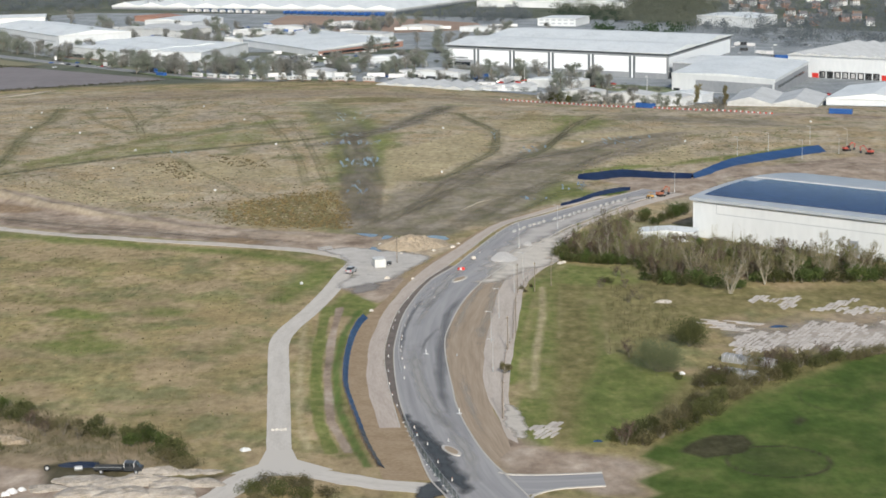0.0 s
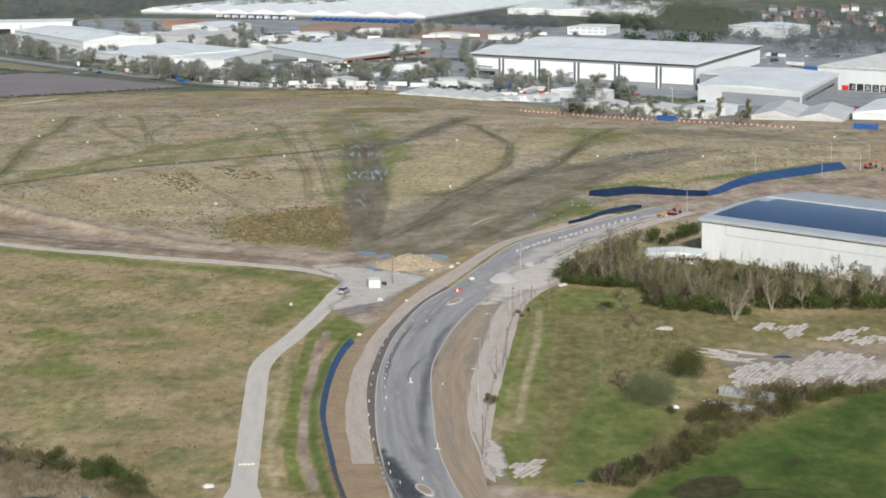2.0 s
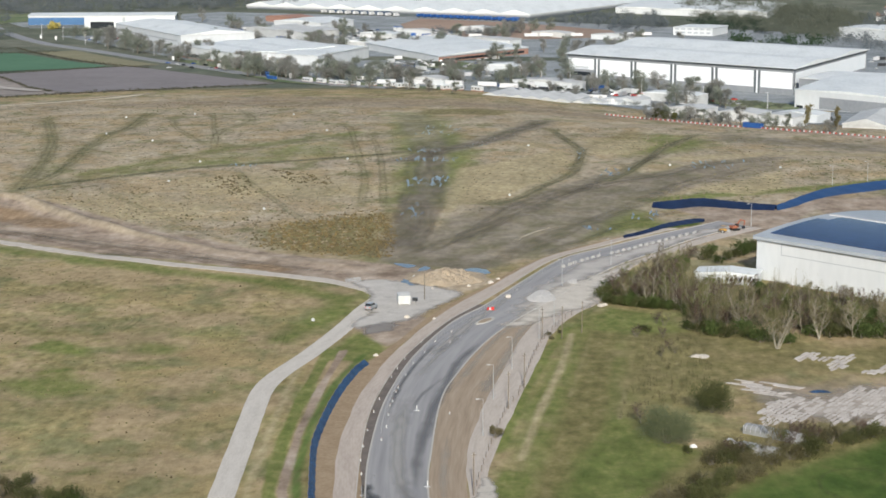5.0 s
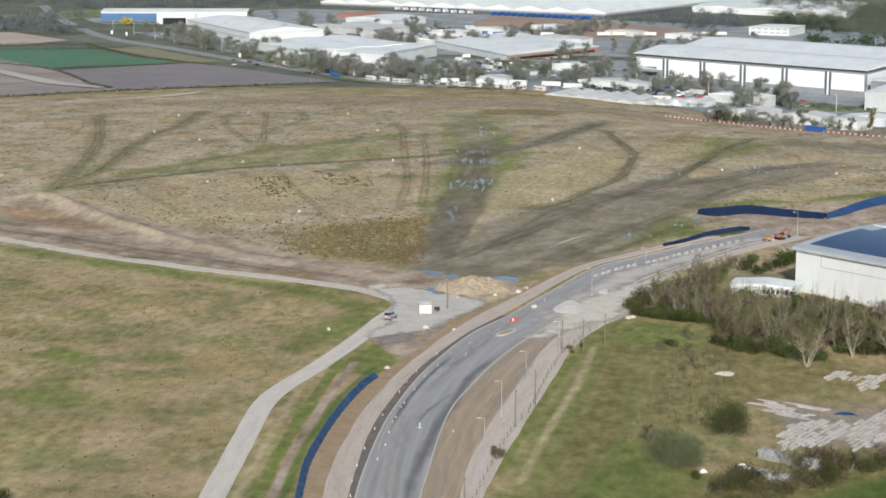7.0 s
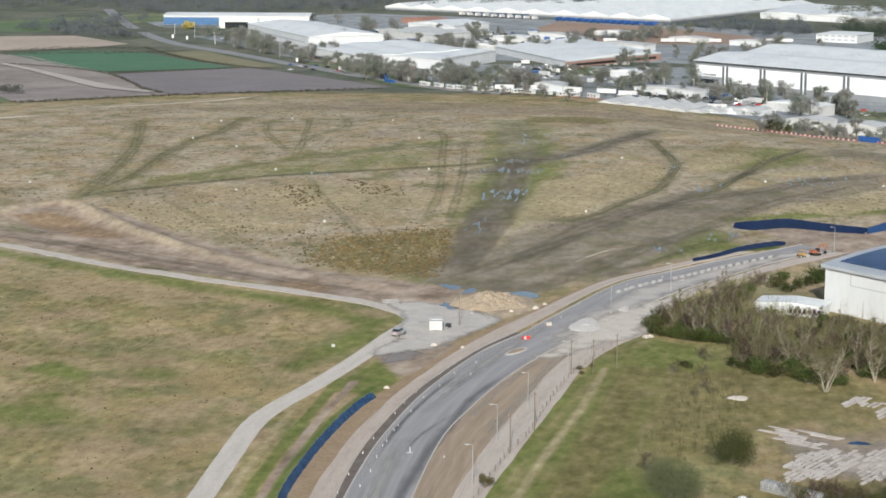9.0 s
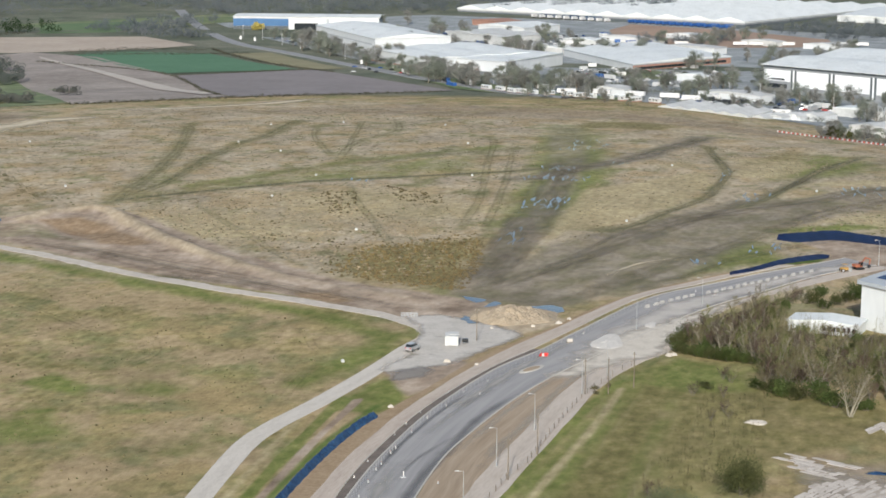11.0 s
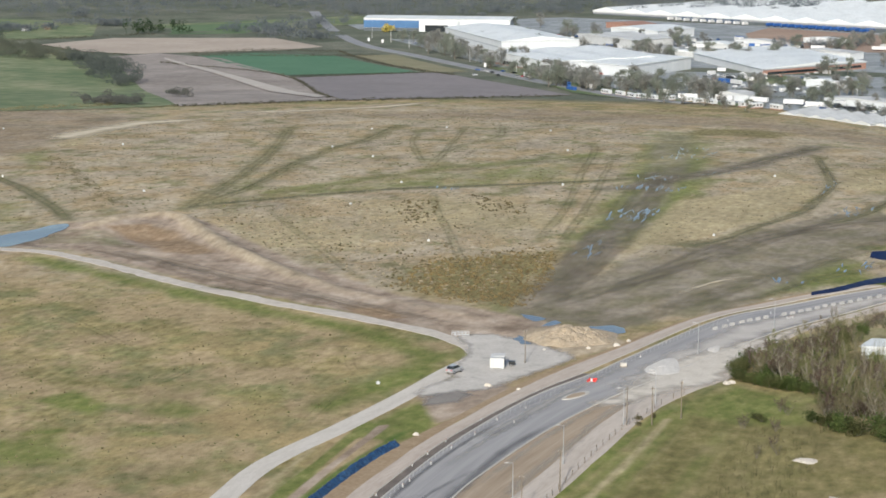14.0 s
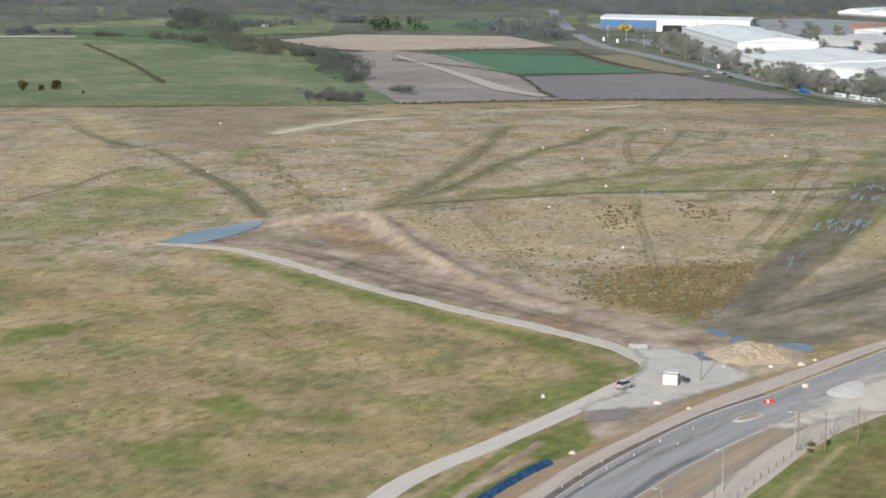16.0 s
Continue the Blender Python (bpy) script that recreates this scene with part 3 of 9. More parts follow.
MUD_BAND = [(-33, 625), (-33, 688), (-39, 763), (-47, 858), (-53, 907), (-74, 1025), (-86, 1100), (-64, 1110), (-50, 1032), (-32, 914), (-26, 834), (-22, 756), (-19, 692), (-18, 655), (-10, 640), (-22, 620)]
MUD_UP = [(-56, 862), (-46, 868), (-36, 896), (-24, 926), (-14, 966), (-6, 1010), (3, 1056)]
MUD_SHEET = [(-30, 629), (-21, 716), (-7, 743), (11, 784), (30, 825), (56, 838), (84, 872), (113, 907), (109, 845), (73, 794), (49, 752), (37, 689), (22, 650), (8, 628), (-1, 610)]
DIRT = [(-212, 671), (-215, 720), (-191, 753), (-166, 733), (-109, 672), (-67, 640), (-27, 622), (2, 609), (-9, 587), (-32, 588), (-68, 612), (-123, 636), (-188, 674)]
LUSH_FIELD = [(34, 334), (40, 342), (36, 350), (44, 358), (39, 366), (44, 378), (58, 410), (82, 440), (107, 450), (200, 470), (200, 300), (35, 300)]
RIGHT_FIELD = [(14, 400), (16, 470), (22, 530), (27, 556), (38, 568), (60, 560), (62, 500), (52, 440), (40, 385), (30, 372), (19, 380)]


def axis_lines(lo, hi, step, outer_lo, outer_hi, grow=1.22):
    mid = list(np.arange(lo, hi + step / 2, step))
    a, s = [], step
    while (a[-1] if a else lo) > outer_lo:
        s *= grow
        a.append((a[-1] if a else lo) - s)
    b, s = [], step
    while (b[-1] if b else hi) < outer_hi:
        s *= grow
        b.append((b[-1] if b else hi) + s)
    return np.array(a[::-1] + mid + b)


def build_ground():
    xs = np.unique(np.r_[axis_lines(-420, 210, 2.0, -6000, 6000), np.arange(-48, 112, 1.0)])
    ys = np.unique(np.r_[axis_lines(320, 1130, 2.2, -3500, 8000), np.arange(332.2, 470, 1.1).round(3)])
    xs, ys = xs[np.r_[True, np.diff(xs) > 0.3]], ys[np.r_[True, np.diff(ys) > 0.3]]
    X, Y = np.meshgrid(xs, ys)
    Z = land(X, Y)
    n, w = len(ys), len(xs)
    i, j = np.meshgrid(np.arange(n - 1), np.arange(w - 1), indexing="ij")
    k = (i * w + j).ravel()
    me = bpy.data.meshes.new("ground")
    me.from_pydata(np.stack([X.ravel(), Y.ravel(), Z.ravel()], 1).tolist(), [], np.stack([k, k + 1, k + w + 1, k + w], 1).tolist())
    me.shade_smooth()
    x, y = X.ravel(), Y.ravel()
    big = smooth_noise(x, y, 26, 41)
    masks = {}
    masks["green"] = np.maximum.reduce([
        area(x, y, [(-44, 740), (-52, 850), (-62, 920), (-82, 1040), (-92, 1110), (-58, 1115), (-42, 1030), (-24, 920), (-18, 850), (-16, 780), (-20, 730)], 18) * np.interp(y, [740, 860, 960, 1100], [0.85, 0.85, 0.68, 0.5]),
        line(x, y, [(-177, 809), (-162, 836), (-148, 863), (-133, 899), (-119, 912), (-86, 977)], 9, 16) * 0.85,
        area(x, y, [(8, 646), (18, 697), (30, 704), (37, 748), (47, 744), (42, 701), (28, 672), (14, 640)], 12) * 0.85,
        area(x, y, [(-195, 681), (-205, 717), (-190, 704), (-161, 679), (-186, 675)], 6) * 0.85,
        area(x, y, [(-332, 816), (-315, 823), (-282, 794), (-249, 757), (-221, 725), (-228, 701), (-234, 662), (-300, 640)], 30) * 0.52,
        area(x, y, [(-333, 883), (-313, 895), (-285, 831), (-299, 836)], 14) * 0.6,
        area(x, y, RIGHT_FIELD, 12) * 0.7,
        area(x, y, [(28, 450), (40, 462), (46, 440), (58, 428), (66, 424), (56, 408), (44, 392), (34, 378), (24, 378), (26, 414)], 7) * 1.05,
        area(x, y, [(-183, 782), (-154, 851), (-122, 892), (-85, 953), (-70, 871), (-108, 842), (-144, 818), (-172, 790)], 14) * 0.48,
        area(x, y, [(33, 445), (40, 418), (55, 412), (49, 394), (37, 379), (26, 374), (29, 414)], 6) * 1.1,
        area(x, y, [(12, 374), (22, 374), (23, 409), (17, 414)], 4) * 1.1,
        line(x, y, [(27, 540), (23, 517), (18, 470), (15, 425)], 4, 4) * 1.0,
        area(x, y, [(37, 568), (56, 556), (51, 537), (33, 538)], 6) * 1.0,
        area(x, y, [(40, 530), (42, 480), (39, 450), (45, 455), (47, 490), (44, 525)], 5) * 0.8,
        area(x, y, [(-20, 640), (-16, 706), (12, 750), (40, 800), (66, 880), (72, 830), (52, 745), (30, 680), (16, 632)], 20) * 0.5,
        area(x, y, [(-31, 500), (-30, 520), (-27, 531), (-20, 520), (-17, 510), (-21, 498)], 6) * 1.05,
        line(x, y, [(-32, 510), (-31.4, 480), (-31, 455), (-29.5, 425), (-27, 395), (-23, 372)], 2.4, 1.6) * 1.3,
        line(x, y, [(-190, 655), (-120, 620), (-60, 593), (-38, 572), (-36, 556), (-45, 520)], 11, 12) * 0.85,
        np.clip((big - 0.66) * 3, 0, 0.34) * (y > 330) * (y < 640),
        area(x, y, [(44, 690), (60, 700), (50, 730), (30, 720), (20, 660)], 14),
        line(x, y, [(50, 760), (110, 790), (160, 830)], 10, 10),
        area(x, y, [(-189, 544), (-180, 556), (-170, 549), (-178, 530)], 7) * 0.9,
        area(x, y, [(-109, 505), (-104, 516), (-91, 506), (-90, 497)], 6) * 0.95,
        area(x, y, [(-156, 500), (-148, 508), (-142, 495)], 6) * 0.85,
        area(x, y, [(-101, 481), (-92, 488), (-88, 484), (-96, 478)], 5) * 0.85,
        area(x, y, [(-78, 485), (-71, 493), (-68, 488)], 5) * 0.8,
        area(x, y, [(40, 880), (75, 900), (90, 960), (60, 1000), (45, 960)], 25) * 0.8,
        area(x, y, [(-110, 470), (-90, 455), (-75, 468), (-92, 485)], 14) * 0.75,
        area(x, y, [(-92, 505), (-70, 498), (-62, 512), (-84, 520)], 12) * 0.6,
    ])
    masks["lush"] = np.maximum.reduce([
        area(x, y, LUSH_FIELD, 6),
        area(x, y, [(30, 440), (44, 445), (56, 428), (58, 410), (46, 394), (34, 380), (26, 378), (24, 410)], 16) * 0.47,
        line(x, y, [(60, 700), (76, 716)], 5, 4) * 0.9,
    ])
    masks["straw"] = np.maximum.reduce([
        area(x, y, [(-25, 838), (-5, 868), (16, 900), (22, 873), (14, 809), (-3, 764), (-17, 740), (-20, 716), (-24, 755)], 7) * 1.05,
        area(x, y, [(-8, 900), (12, 905), (10, 970), (0, 960)], 14) * 0.6,
        area(x, y, [(23, 960), (51, 972), (60, 932), (48, 889), (29, 892)], 10) * 0.85,
        area(x, y, [(53, 768), (77, 797), (94, 823), (109, 846), (107, 793), (89, 775), (73, 784)], 8) * 0.95,
        area(x, y, [(-521, 1027), (-481, 1016), (-406, 923), (-420, 915)], 16),
        area(x, y, [(-478, 968), (-445, 971), (-372, 904), (-375, 890), (-412, 907)], 14) * 1.05,
        area(x, y, [(-404, 825), (-392, 869), (-340, 827), (-324, 762), (-324, 720)], 16) * 0.9,
        line(x, y, [(-323, 922), (-337, 977), (-344, 1023), (-354, 1093), (-336, 1131)], 9, 9),
        line(x, y, [(6, 663), (10, 679), (15, 690), (24, 699)], 3, 5) * 0.9,
        area(x, y, [(-120, 740), (-60, 735), (-45, 790), (-90, 830), (-150, 800)], 40) * 0.7,
        area(x, y, [(-160, 690), (-110, 690), (-90, 735), (-130, 770), (-170, 760)], 40) * 0.7,
        line(x, y, [(70, 880), (110, 900), (170, 905)], 14, 18) * 0.95,
        line(x, y, [(28, 534), (26, 495), (22.5, 457), (20, 419)], 1.8, 2.2) * 1.0,
        line(x, y, [(33, 530), (31, 500), (29, 470)], 1.0, 2.0) * 0.75,
        line(x, y, [(44, 536), (43, 500), (41, 470), (40, 452)], 1.2, 2.0) * 0.75,
        area(x, y, [(43, 532), (61, 537), (60, 496), (46, 448), (39, 453)], 10) * 0.45,
        line(x, y, [(-37, 500), (-35.4, 465), (-33.6, 430), (-31, 395), (-28, 375)], 2.0, 2.0) * 0.85,
        line(x, y, [(-330, 800), (-370, 850), (-440, 900)], 16, 22) * 0.8,
    ])
    masks["tan"] = np.maximum.reduce([
        np.clip((y - 600) / 60, 0, 1) * np.clip((1280 - np.hypot(x, y)) / 120, 0, 1) * 0.8,
        area(x, y, [(-330, 900), (-215, 1080), (-120, 1240), (-250, 1260), (-380, 1130), (-420, 1000)], 60) * 0.8,
        area(x, y, [(66, 880), (180, 900), (190, 950), (100, 1000), (70, 960)], 30) * 0.8,
    ])
    masks["rust"] = np.maximum.reduce([
        area(x, y, [(-75, 655), (-72, 700), (-42, 718), (-34, 670), (-30, 634), (-47, 637), (-63, 645)], 24),
        area(x, y, [(-72, 1085), (-20, 1090), (-10, 1140), (-70, 1135)], 20) * 0.8,
        area(x, y, [(30, 935), (60, 960), (62, 1010), (35, 1000)], 20) * 0.6,
    ])
    masks["dead"] = np.maximum.reduce([
        area(x, y, [(32, 540), (41, 535), (39, 495), (37, 445), (31, 419), (26, 374), (21, 374), (24, 414), (28, 469)], 5) * 0.85,
        area(x, y, [(41, 535), (67, 538), (88, 534), (84, 502), (65, 483), (53, 467), (46, 462), (40, 488)], 8) * 0.95,
        area(x, y, [(42, 525), (62, 542), (84, 522), (140, 540), (140, 492), (108, 492), (84, 500), (66, 492), (58, 462), (44, 446), (38, 460)], 14) * 0.85,
        area(x, y, [(33, 372), (44, 374), (66, 408), (100, 446), (95, 456), (60, 440), (46, 402)], 6) * 0.85,
    ])
    masks["heath"] = np.maximum.reduce([
        area(x, y, [(-520, 1070), (-455, 1100), (-405, 1108), (-368, 1090), (-347, 968), (-319, 872), (-336, 863), (-406, 946)], 24) * 0.95,
        area(x, y, [(-700, 960), (-540, 1040), (-430, 1110), (-410, 1140), (-560, 1060), (-720, 990)], 20) * 0.8,
        area(x, y, [(-300, 1130), (-190, 1240), (-40, 1230), (60, 1110), (40, 1080), (-60, 1150), (-200, 1140)], 40) * 0.75,
        area(x, y, [(-89, 400), (-70, 388), (-60, 364), (-79, 368), (-100, 380)], 6),
        area(x, y, [(-100, 416), (-82, 402), (-70, 392), (-58, 384), (-48, 362), (-70, 360), (-100, 362)], 8) * 0.85,
    ])
    masks["mud"] = np.maximum.reduce([
        area(x, y, MUD_SHEET, 12) * 0.72,
        line(x, y, [(111, 885), (96, 873), (82, 862), (69, 839), (58, 822), (42, 807), (32, 792), (18, 774), (7, 747), (-4, 701), (-12, 650)], 8, 10) * 0.95,
        line(x, y, [(81, 994), (61, 910), (53, 867), (40, 822)], 5, 7) * 0.9,
        line(x, y, [(0, 625), (20, 680), (44, 740), (66, 800), (100, 860)], 6, 9) * 0.6,
        area(x, y, MUD_BAND, 12) * np.interp(y, [620, 880, 1000, 1100], [0.72, 0.64, 0.56, 0.4]),
        area(x, y, [(-33, 628), (-36, 705), (-40, 764), (-30, 767), (-22, 708), (-23, 670), (-5, 646), (-5, 625), (-23, 619)], 8),
        line(x, y, MUD_UP, 15, 13),
        area(x, y, [(-388, 881), (-380, 887), (-361, 864), (-370, 856)], 8),
        line(x, y, [(30, 790), (70, 850), (110, 880), (170, 900)], 14, 22) * 0.52,
        area(x, y, [(80, 960), (180, 900), (170, 960), (90, 1010)], 30) * 0.7,
        line(x, y, TRACKS["a"][0], 5, 6) * 0.9,
        line(x, y, [(-218, 727), (-236, 750), (-265, 782), (-297, 812)], 6, 7) * 0.9,
    ])
    ruts = [line(x, y, p, w * 0.9, w * 1.1) * (0.9 if k in "abchm" else 0.72) for k, (p, w) in TRACKS.items()]
    ruts.append(area(x, y, [(-189, 764), (-196, 806), (-206, 850), (-199, 852), (-190, 806), (-178, 796), (-160, 812), (-166, 800)], 10) * 0.7)
    ruts.append(area(x, y, [(-201, 965), (-209, 1035), (-217, 1085), (-208, 1082), (-199, 1010)], 6) * 0.75)
    ruts.append(area(x, y, [(-145, 905), (-152, 955), (-140, 920), (-120, 905), (-136, 893)], 8) * 0.6)
    ruts += [line(x, y, [(-504, 1003), (-422, 914), (-382, 878), (-352, 863), (-297, 812), (-265, 782), (-236, 750), (-218, 727)], 5, 7) * 0.95,
             line(x, y, [(-310, 702), (-314, 720), (-318, 754), (-324, 791), (-323, 810)], 3.5, 5) * 0.95,
             line(x, y, [(-1100, 900), (-703, 955), (-568, 1034), (-486, 1082), (-430, 1160)], 5, 9) * 0.8]
    ring = [(65 + 10 * math.cos(a), 361.5 + 10.5 * math.sin(a)) for a in np.linspace(0, math.tau, 30)]
    ring2 = [(86 + 8 * math.cos(a), 408 + 11 * math.sin(a)) for a in np.linspace(0, math.tau, 30)]
    ring3 = [(97 + 7 * math.cos(a), 407 + 9 * math.sin(a)) for a in np.linspace(0, math.tau, 30)]
    masks["trod"] = np.maximum.reduce([
        line(x, y, ring, 0.9, 1.5) * 1.05, line(x, y, ring2, 0.7, 1.8) * 0.75, line(x, y, ring3, 0.7, 1.8) * 0.6,
        area(x, y, [(46.5, 369), (50, 375.5), (55, 380.5), (61, 380), (62, 374), (59.5, 367.5), (51, 364)], 2.2) * 1.1,
        area(x, y, [(72, 389), (75, 395), (77, 391), (74, 386)], 3) * 0.8,
        area(x, y, ring, 5) * 0.4])
    masks["trod"] = np.maximum(masks["trod"], area(x, y, [(-80, 366), (-70, 369), (-59, 359), (-48, 357), (-41, 361), (-44, 353), (-61, 355), (-77, 352)], 4) * 0.8)
    masks["sward"] = line(x, y, [(-22.6, 506), (-25.6, 479), (-25.8, 440), (-23.2, 405), (-18, 374), (-15.4, 362)], 1.9, 1.8) * 0.95
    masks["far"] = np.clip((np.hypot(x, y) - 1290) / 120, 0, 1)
    ruts.append(line(x, y, [(-44, 500), (-46, 520), (-47, 538)], 0.8, 2.2) * 0.75)
    masks["rut"] = np.maximum.reduce(ruts)
    masks["earth"] = np.maximum.reduce([
        area(x, y, DIRT, 7),
        area(x, y, [(-86, 340), (-92, 368), (-77, 362), (-50, 354), (-41, 358), (-38, 340)], 5) * 0.85,
        area(x, y, [(-18, 514), (-14, 524), (-11, 548), (-20, 566), (-32, 541), (-24, 526)], 5),
        area(x, y, [(12, 352), (30, 340), (37, 342), (36, 350), (41, 358), (36, 366), (18, 376), (12, 392), (10, 400), (6, 372)], 9) * 0.82,
        area(x, y, [(60, 742), (71, 749), (86, 746), (95, 739), (106, 736), (104, 713), (81, 696), (74, 706), (70, 725)], 4) * 1.1,
        area(x, y, [(62, 668), (96, 700), (130, 790), (95, 750), (72, 722)], 6),
        area(x, y, [(92, 502), (108, 497), (140, 492), (140, 455), (92, 450), (70, 454), (67, 490), (82, 486)], 9) * 0.5,
        area(x, y, [(110, 760), (230, 830), (240, 780), (150, 700), (120, 690)], 10),
        line(x, y, [(60, 1105), (100, 1060), (170, 995), (260, 940)], 14, 10),
        line(x, y, [(-28.2, 510), (-28.4, 473), (-27.4, 435), (-24.4, 395), (-19.5, 372)], 1.7, 1.4) * 1.15,
        line(x, y, [(-330, 1130), (-250, 1290), (-160, 1270), (-60, 1230)], 10, 16) * 0.6,
    ])
    grown = area(x, y, [(-212, 690), (-210, 712), (-201, 712), (-194, 716), (-178, 698), (-160, 677), (-174, 680), (-189, 684), (-204, 678)], 8)
    masks["earth"] = masks["earth"] * (1 - 0.45 * grown)
    masks["green"] = np.maximum(masks["green"], grown * 0.55)
    masks["soil"] = np.maximum.reduce([
        area(x, y, [(-199, 718), (-188, 728), (-173, 719), (-156, 698), (-145, 685), (-149, 679), (-161, 681), (-181, 703)], 9),
        area(x, y, [(-78, 622), (-66, 622), (-56, 613), (-62, 609), (-74, 614)], 4) * 0.85])
    masks["clay"] = np.maximum.reduce([
        line(x, y, BERM, 7, 4) * np.clip((-40 - x) / 80, 0.45, 1),
        line(x, y, [(-354, 1093), (-336, 1131), (-312, 1157), (-281, 1203), (-255, 1272)], 7, 12) * 0.75,
        area(x, y, [(-24, 590), (-22, 612), (-8, 616), (6, 602), (-4, 584)], 5),
    ])
    for name, value in masks.items():
        at = me.attributes.new(name, "FLOAT", "POINT")
        at.data.foreach_set("value", value.astype(np.float32))
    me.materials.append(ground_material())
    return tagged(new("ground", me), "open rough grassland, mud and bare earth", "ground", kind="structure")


build_ground()

# ---- wheel tracks pressed into the field ----
RUT = mat("wheel_rut", [(0.08, 0.086, 0.034), (0.115, 0.115, 0.052), (0.16, 0.15, 0.076)], 7, 1.0, fade=0.16, most=0.2)
PUDDLED = mat("churned_mud", [(0.1, 0.088, 0.056), (0.145, 0.122, 0.088), (0.2, 0.168, 0.128)], 9, 0.9, fade=0.12, most=0.22)
PALE_LINE = mat("dry_crest", [(0.48, 0.41, 0.295), (0.62, 0.545, 0.41)], 6, 1.0, fade=0.15, most=0.95)
lanes = []
for key, shifts in (("a", (-1.3, 1.2)), ("b", (-2.2, -0.6, 1.6)), ("c", (-1.8, 0.2, 1.6)), ("d", (-1.4, 0.9)), ("e", (-1.4, 1.2)), ("f", (-1.2, 1.2)), ("g", (-1.1, 1.1)), ("h", (-1.6, 1.4)), ("i", (-1.2, 1.2)), ("j", (-1.1, 1.1)), ("k", (-1.0, 1.0)), ("l", (-1.8, 1.6)), ("m", (-1.2, 1.2))):
    for q in shifts:
        lanes.append((TRACKS[key][0], 2.2 if key in "bch" else 1.5, q))
for q in (-1.6, 1.2):
    lanes.append(([(-504, 1003), (-422, 914), (-382, 878), (-352, 863), (-297, 812), (-265, 782), (-236, 750), (-218, 727)], 1.8, q))
for pts in ([(-310, 702), (-314, 720), (-318, 754), (-324, 791), (-323, 810)], [(-44, 500), (-46, 520), (-47, 538)], [(-150, 590), (-120, 566), (-105, 552)], [(-96, 560), (-88, 540), (-90, 525), (-97, 518)], [(-44, 545), (-52, 556), (-60, 575)]):
    for q in (-0.9, 0.9):
        lanes.append((pts, 1.0, q))
strips("wheel_track", "dark green wheel ruts pressed into the rough grass", lanes, RUT)
muddy = []
for pts, shifts in ((MUD_UP, (-4, -1.5, 1, 3.5)), ([(-30, 632), (-29, 672), (-30, 718), (-35, 797), (-41, 866), (-47, 935)], (-7, -4.6, -2.4, 0, 2.4, 4.8, 7)), ([(111, 885), (96, 873), (82, 862), (69, 839), (58, 822), (42, 807), (32, 792), (18, 774), (7, 747), (-4, 701), (-12, 650)], (-4, -1.5, 1, 3.5)), (TRACKS["m"][0], (0,)), ([(0, 625), (20, 680), (44, 740), (66, 800), (100, 860)], (-3, 0, 3)), ([(-27, 630), (-10, 680), (6, 720), (22, 770), (40, 830), (62, 900)], (-2, 1.5)), ([(12, 632), (30, 672), (52, 720), (80, 760)], (-1.2, 1.2)), (TRACKS["a"][0], (0.2,)), (TRACKS["h"][0], (0.4,))):
    for q in shifts:
        muddy.append((pts, 4.2, q))
for pts, w in (([(-132, 636), (-117, 634), (-96, 629), (-80, 621), (-66, 611)], 5), ([(-190, 680), (-160, 666), (-130, 648), (-100, 634)], 4), ([(-176, 676), (-140, 660), (-110, 643), (-70, 622), (-40, 606)], 3), ([(-208, 700), (-206, 680), (-190, 674)], 5)):
    for q in (-2.2, 0, 2.4):
        muddy.append((pts, w, q))
strips("churned_mud", "churned purplish mud ruts", muddy, PUDDLED, lift=0.085)
strips("dry_crest", "pale dry crest of bare soil", [([(-321, 1082), (-337, 1058), (-344, 1019), (-342, 980), (-335, 942)], 24, 0), ([(-336, 1131), (-312, 1157), (-281, 1203), (-255, 1272)], 16, 0), ([(6, 663), (10, 679), (15, 690), (24, 699)], 2.6, 0)], PALE_LINE, lift=0.16)

# ---- new road ----
ROAD_L = [(2, 330), (0, 342), (-3, 353), (-5.5, 372), (-8, 393), (-10.3, 416), (-12, 448), (-12, 472), (-10, 505), (-4, 543), (4, 568), (9, 588), (23, 637), (40, 665), (63, 695), (76, 714)]
ROAD_R = [(17, 330), (15, 341), (11.5, 354), (9, 363), (6.8, 373), (5, 384), (3.6, 394), (2.2, 408), (1.5, 422), (0.6, 440), (0, 458), (0.2, 474), (2, 492), (4, 508), (7.3, 527), (12, 546), (17, 562), (26, 590), (38, 623), (52, 652), (68, 681), (85, 703)]
N_ROAD = 150
road_l, road_r = resample(ROAD_L, N_ROAD), resample(ROAD_R, N_ROAD)
sheet("road", road_l, road_r, 0.10, ASPHALT, "new grey asphalt road, unmarked and dusty", "road", across=6)
for edge, side, name in ((road_l, -1, "kerb_west"), (road_r, 1, "kerb_east")):
    c = edge
    sheet(name, offset(c, 0.0), offset(c, -0.32 * side), 0.2, KERB, "pale concrete road kerb", "kerb", across=1)
FOOT_L = [(-13.9, 389), (-15.0, 399), (-16.7, 414), (-18.0, 430), (-18.6, 448), (-18.4, 472), (-15.8, 506), (-10, 543), (-4, 569), (3, 592), (16, 636), (33, 666), (55, 695)]
FOOT_R = [(-10.3, 389), (-13, 417), (-15.2, 448), (-15.2, 472), (-13, 506), (-6.4, 544), (0.6, 568), (6.5, 590), (20, 638), (37, 667), (60, 697)]
foot_l, foot_r = resample(FOOT_L, 110), offset(resample(FOOT_R, 110), -0.7)
sheet("footway", foot_l, foot_r, 0.09, PATH_PINK, "unsurfaced footway of pinkish crushed stone", "pavement", across=3, wobble=0.4)
sheet("footway_edging", foot_r, offset(foot_r, -0.18), 0.14, KERB, "narrow concrete footway edging", "kerb", across=1)
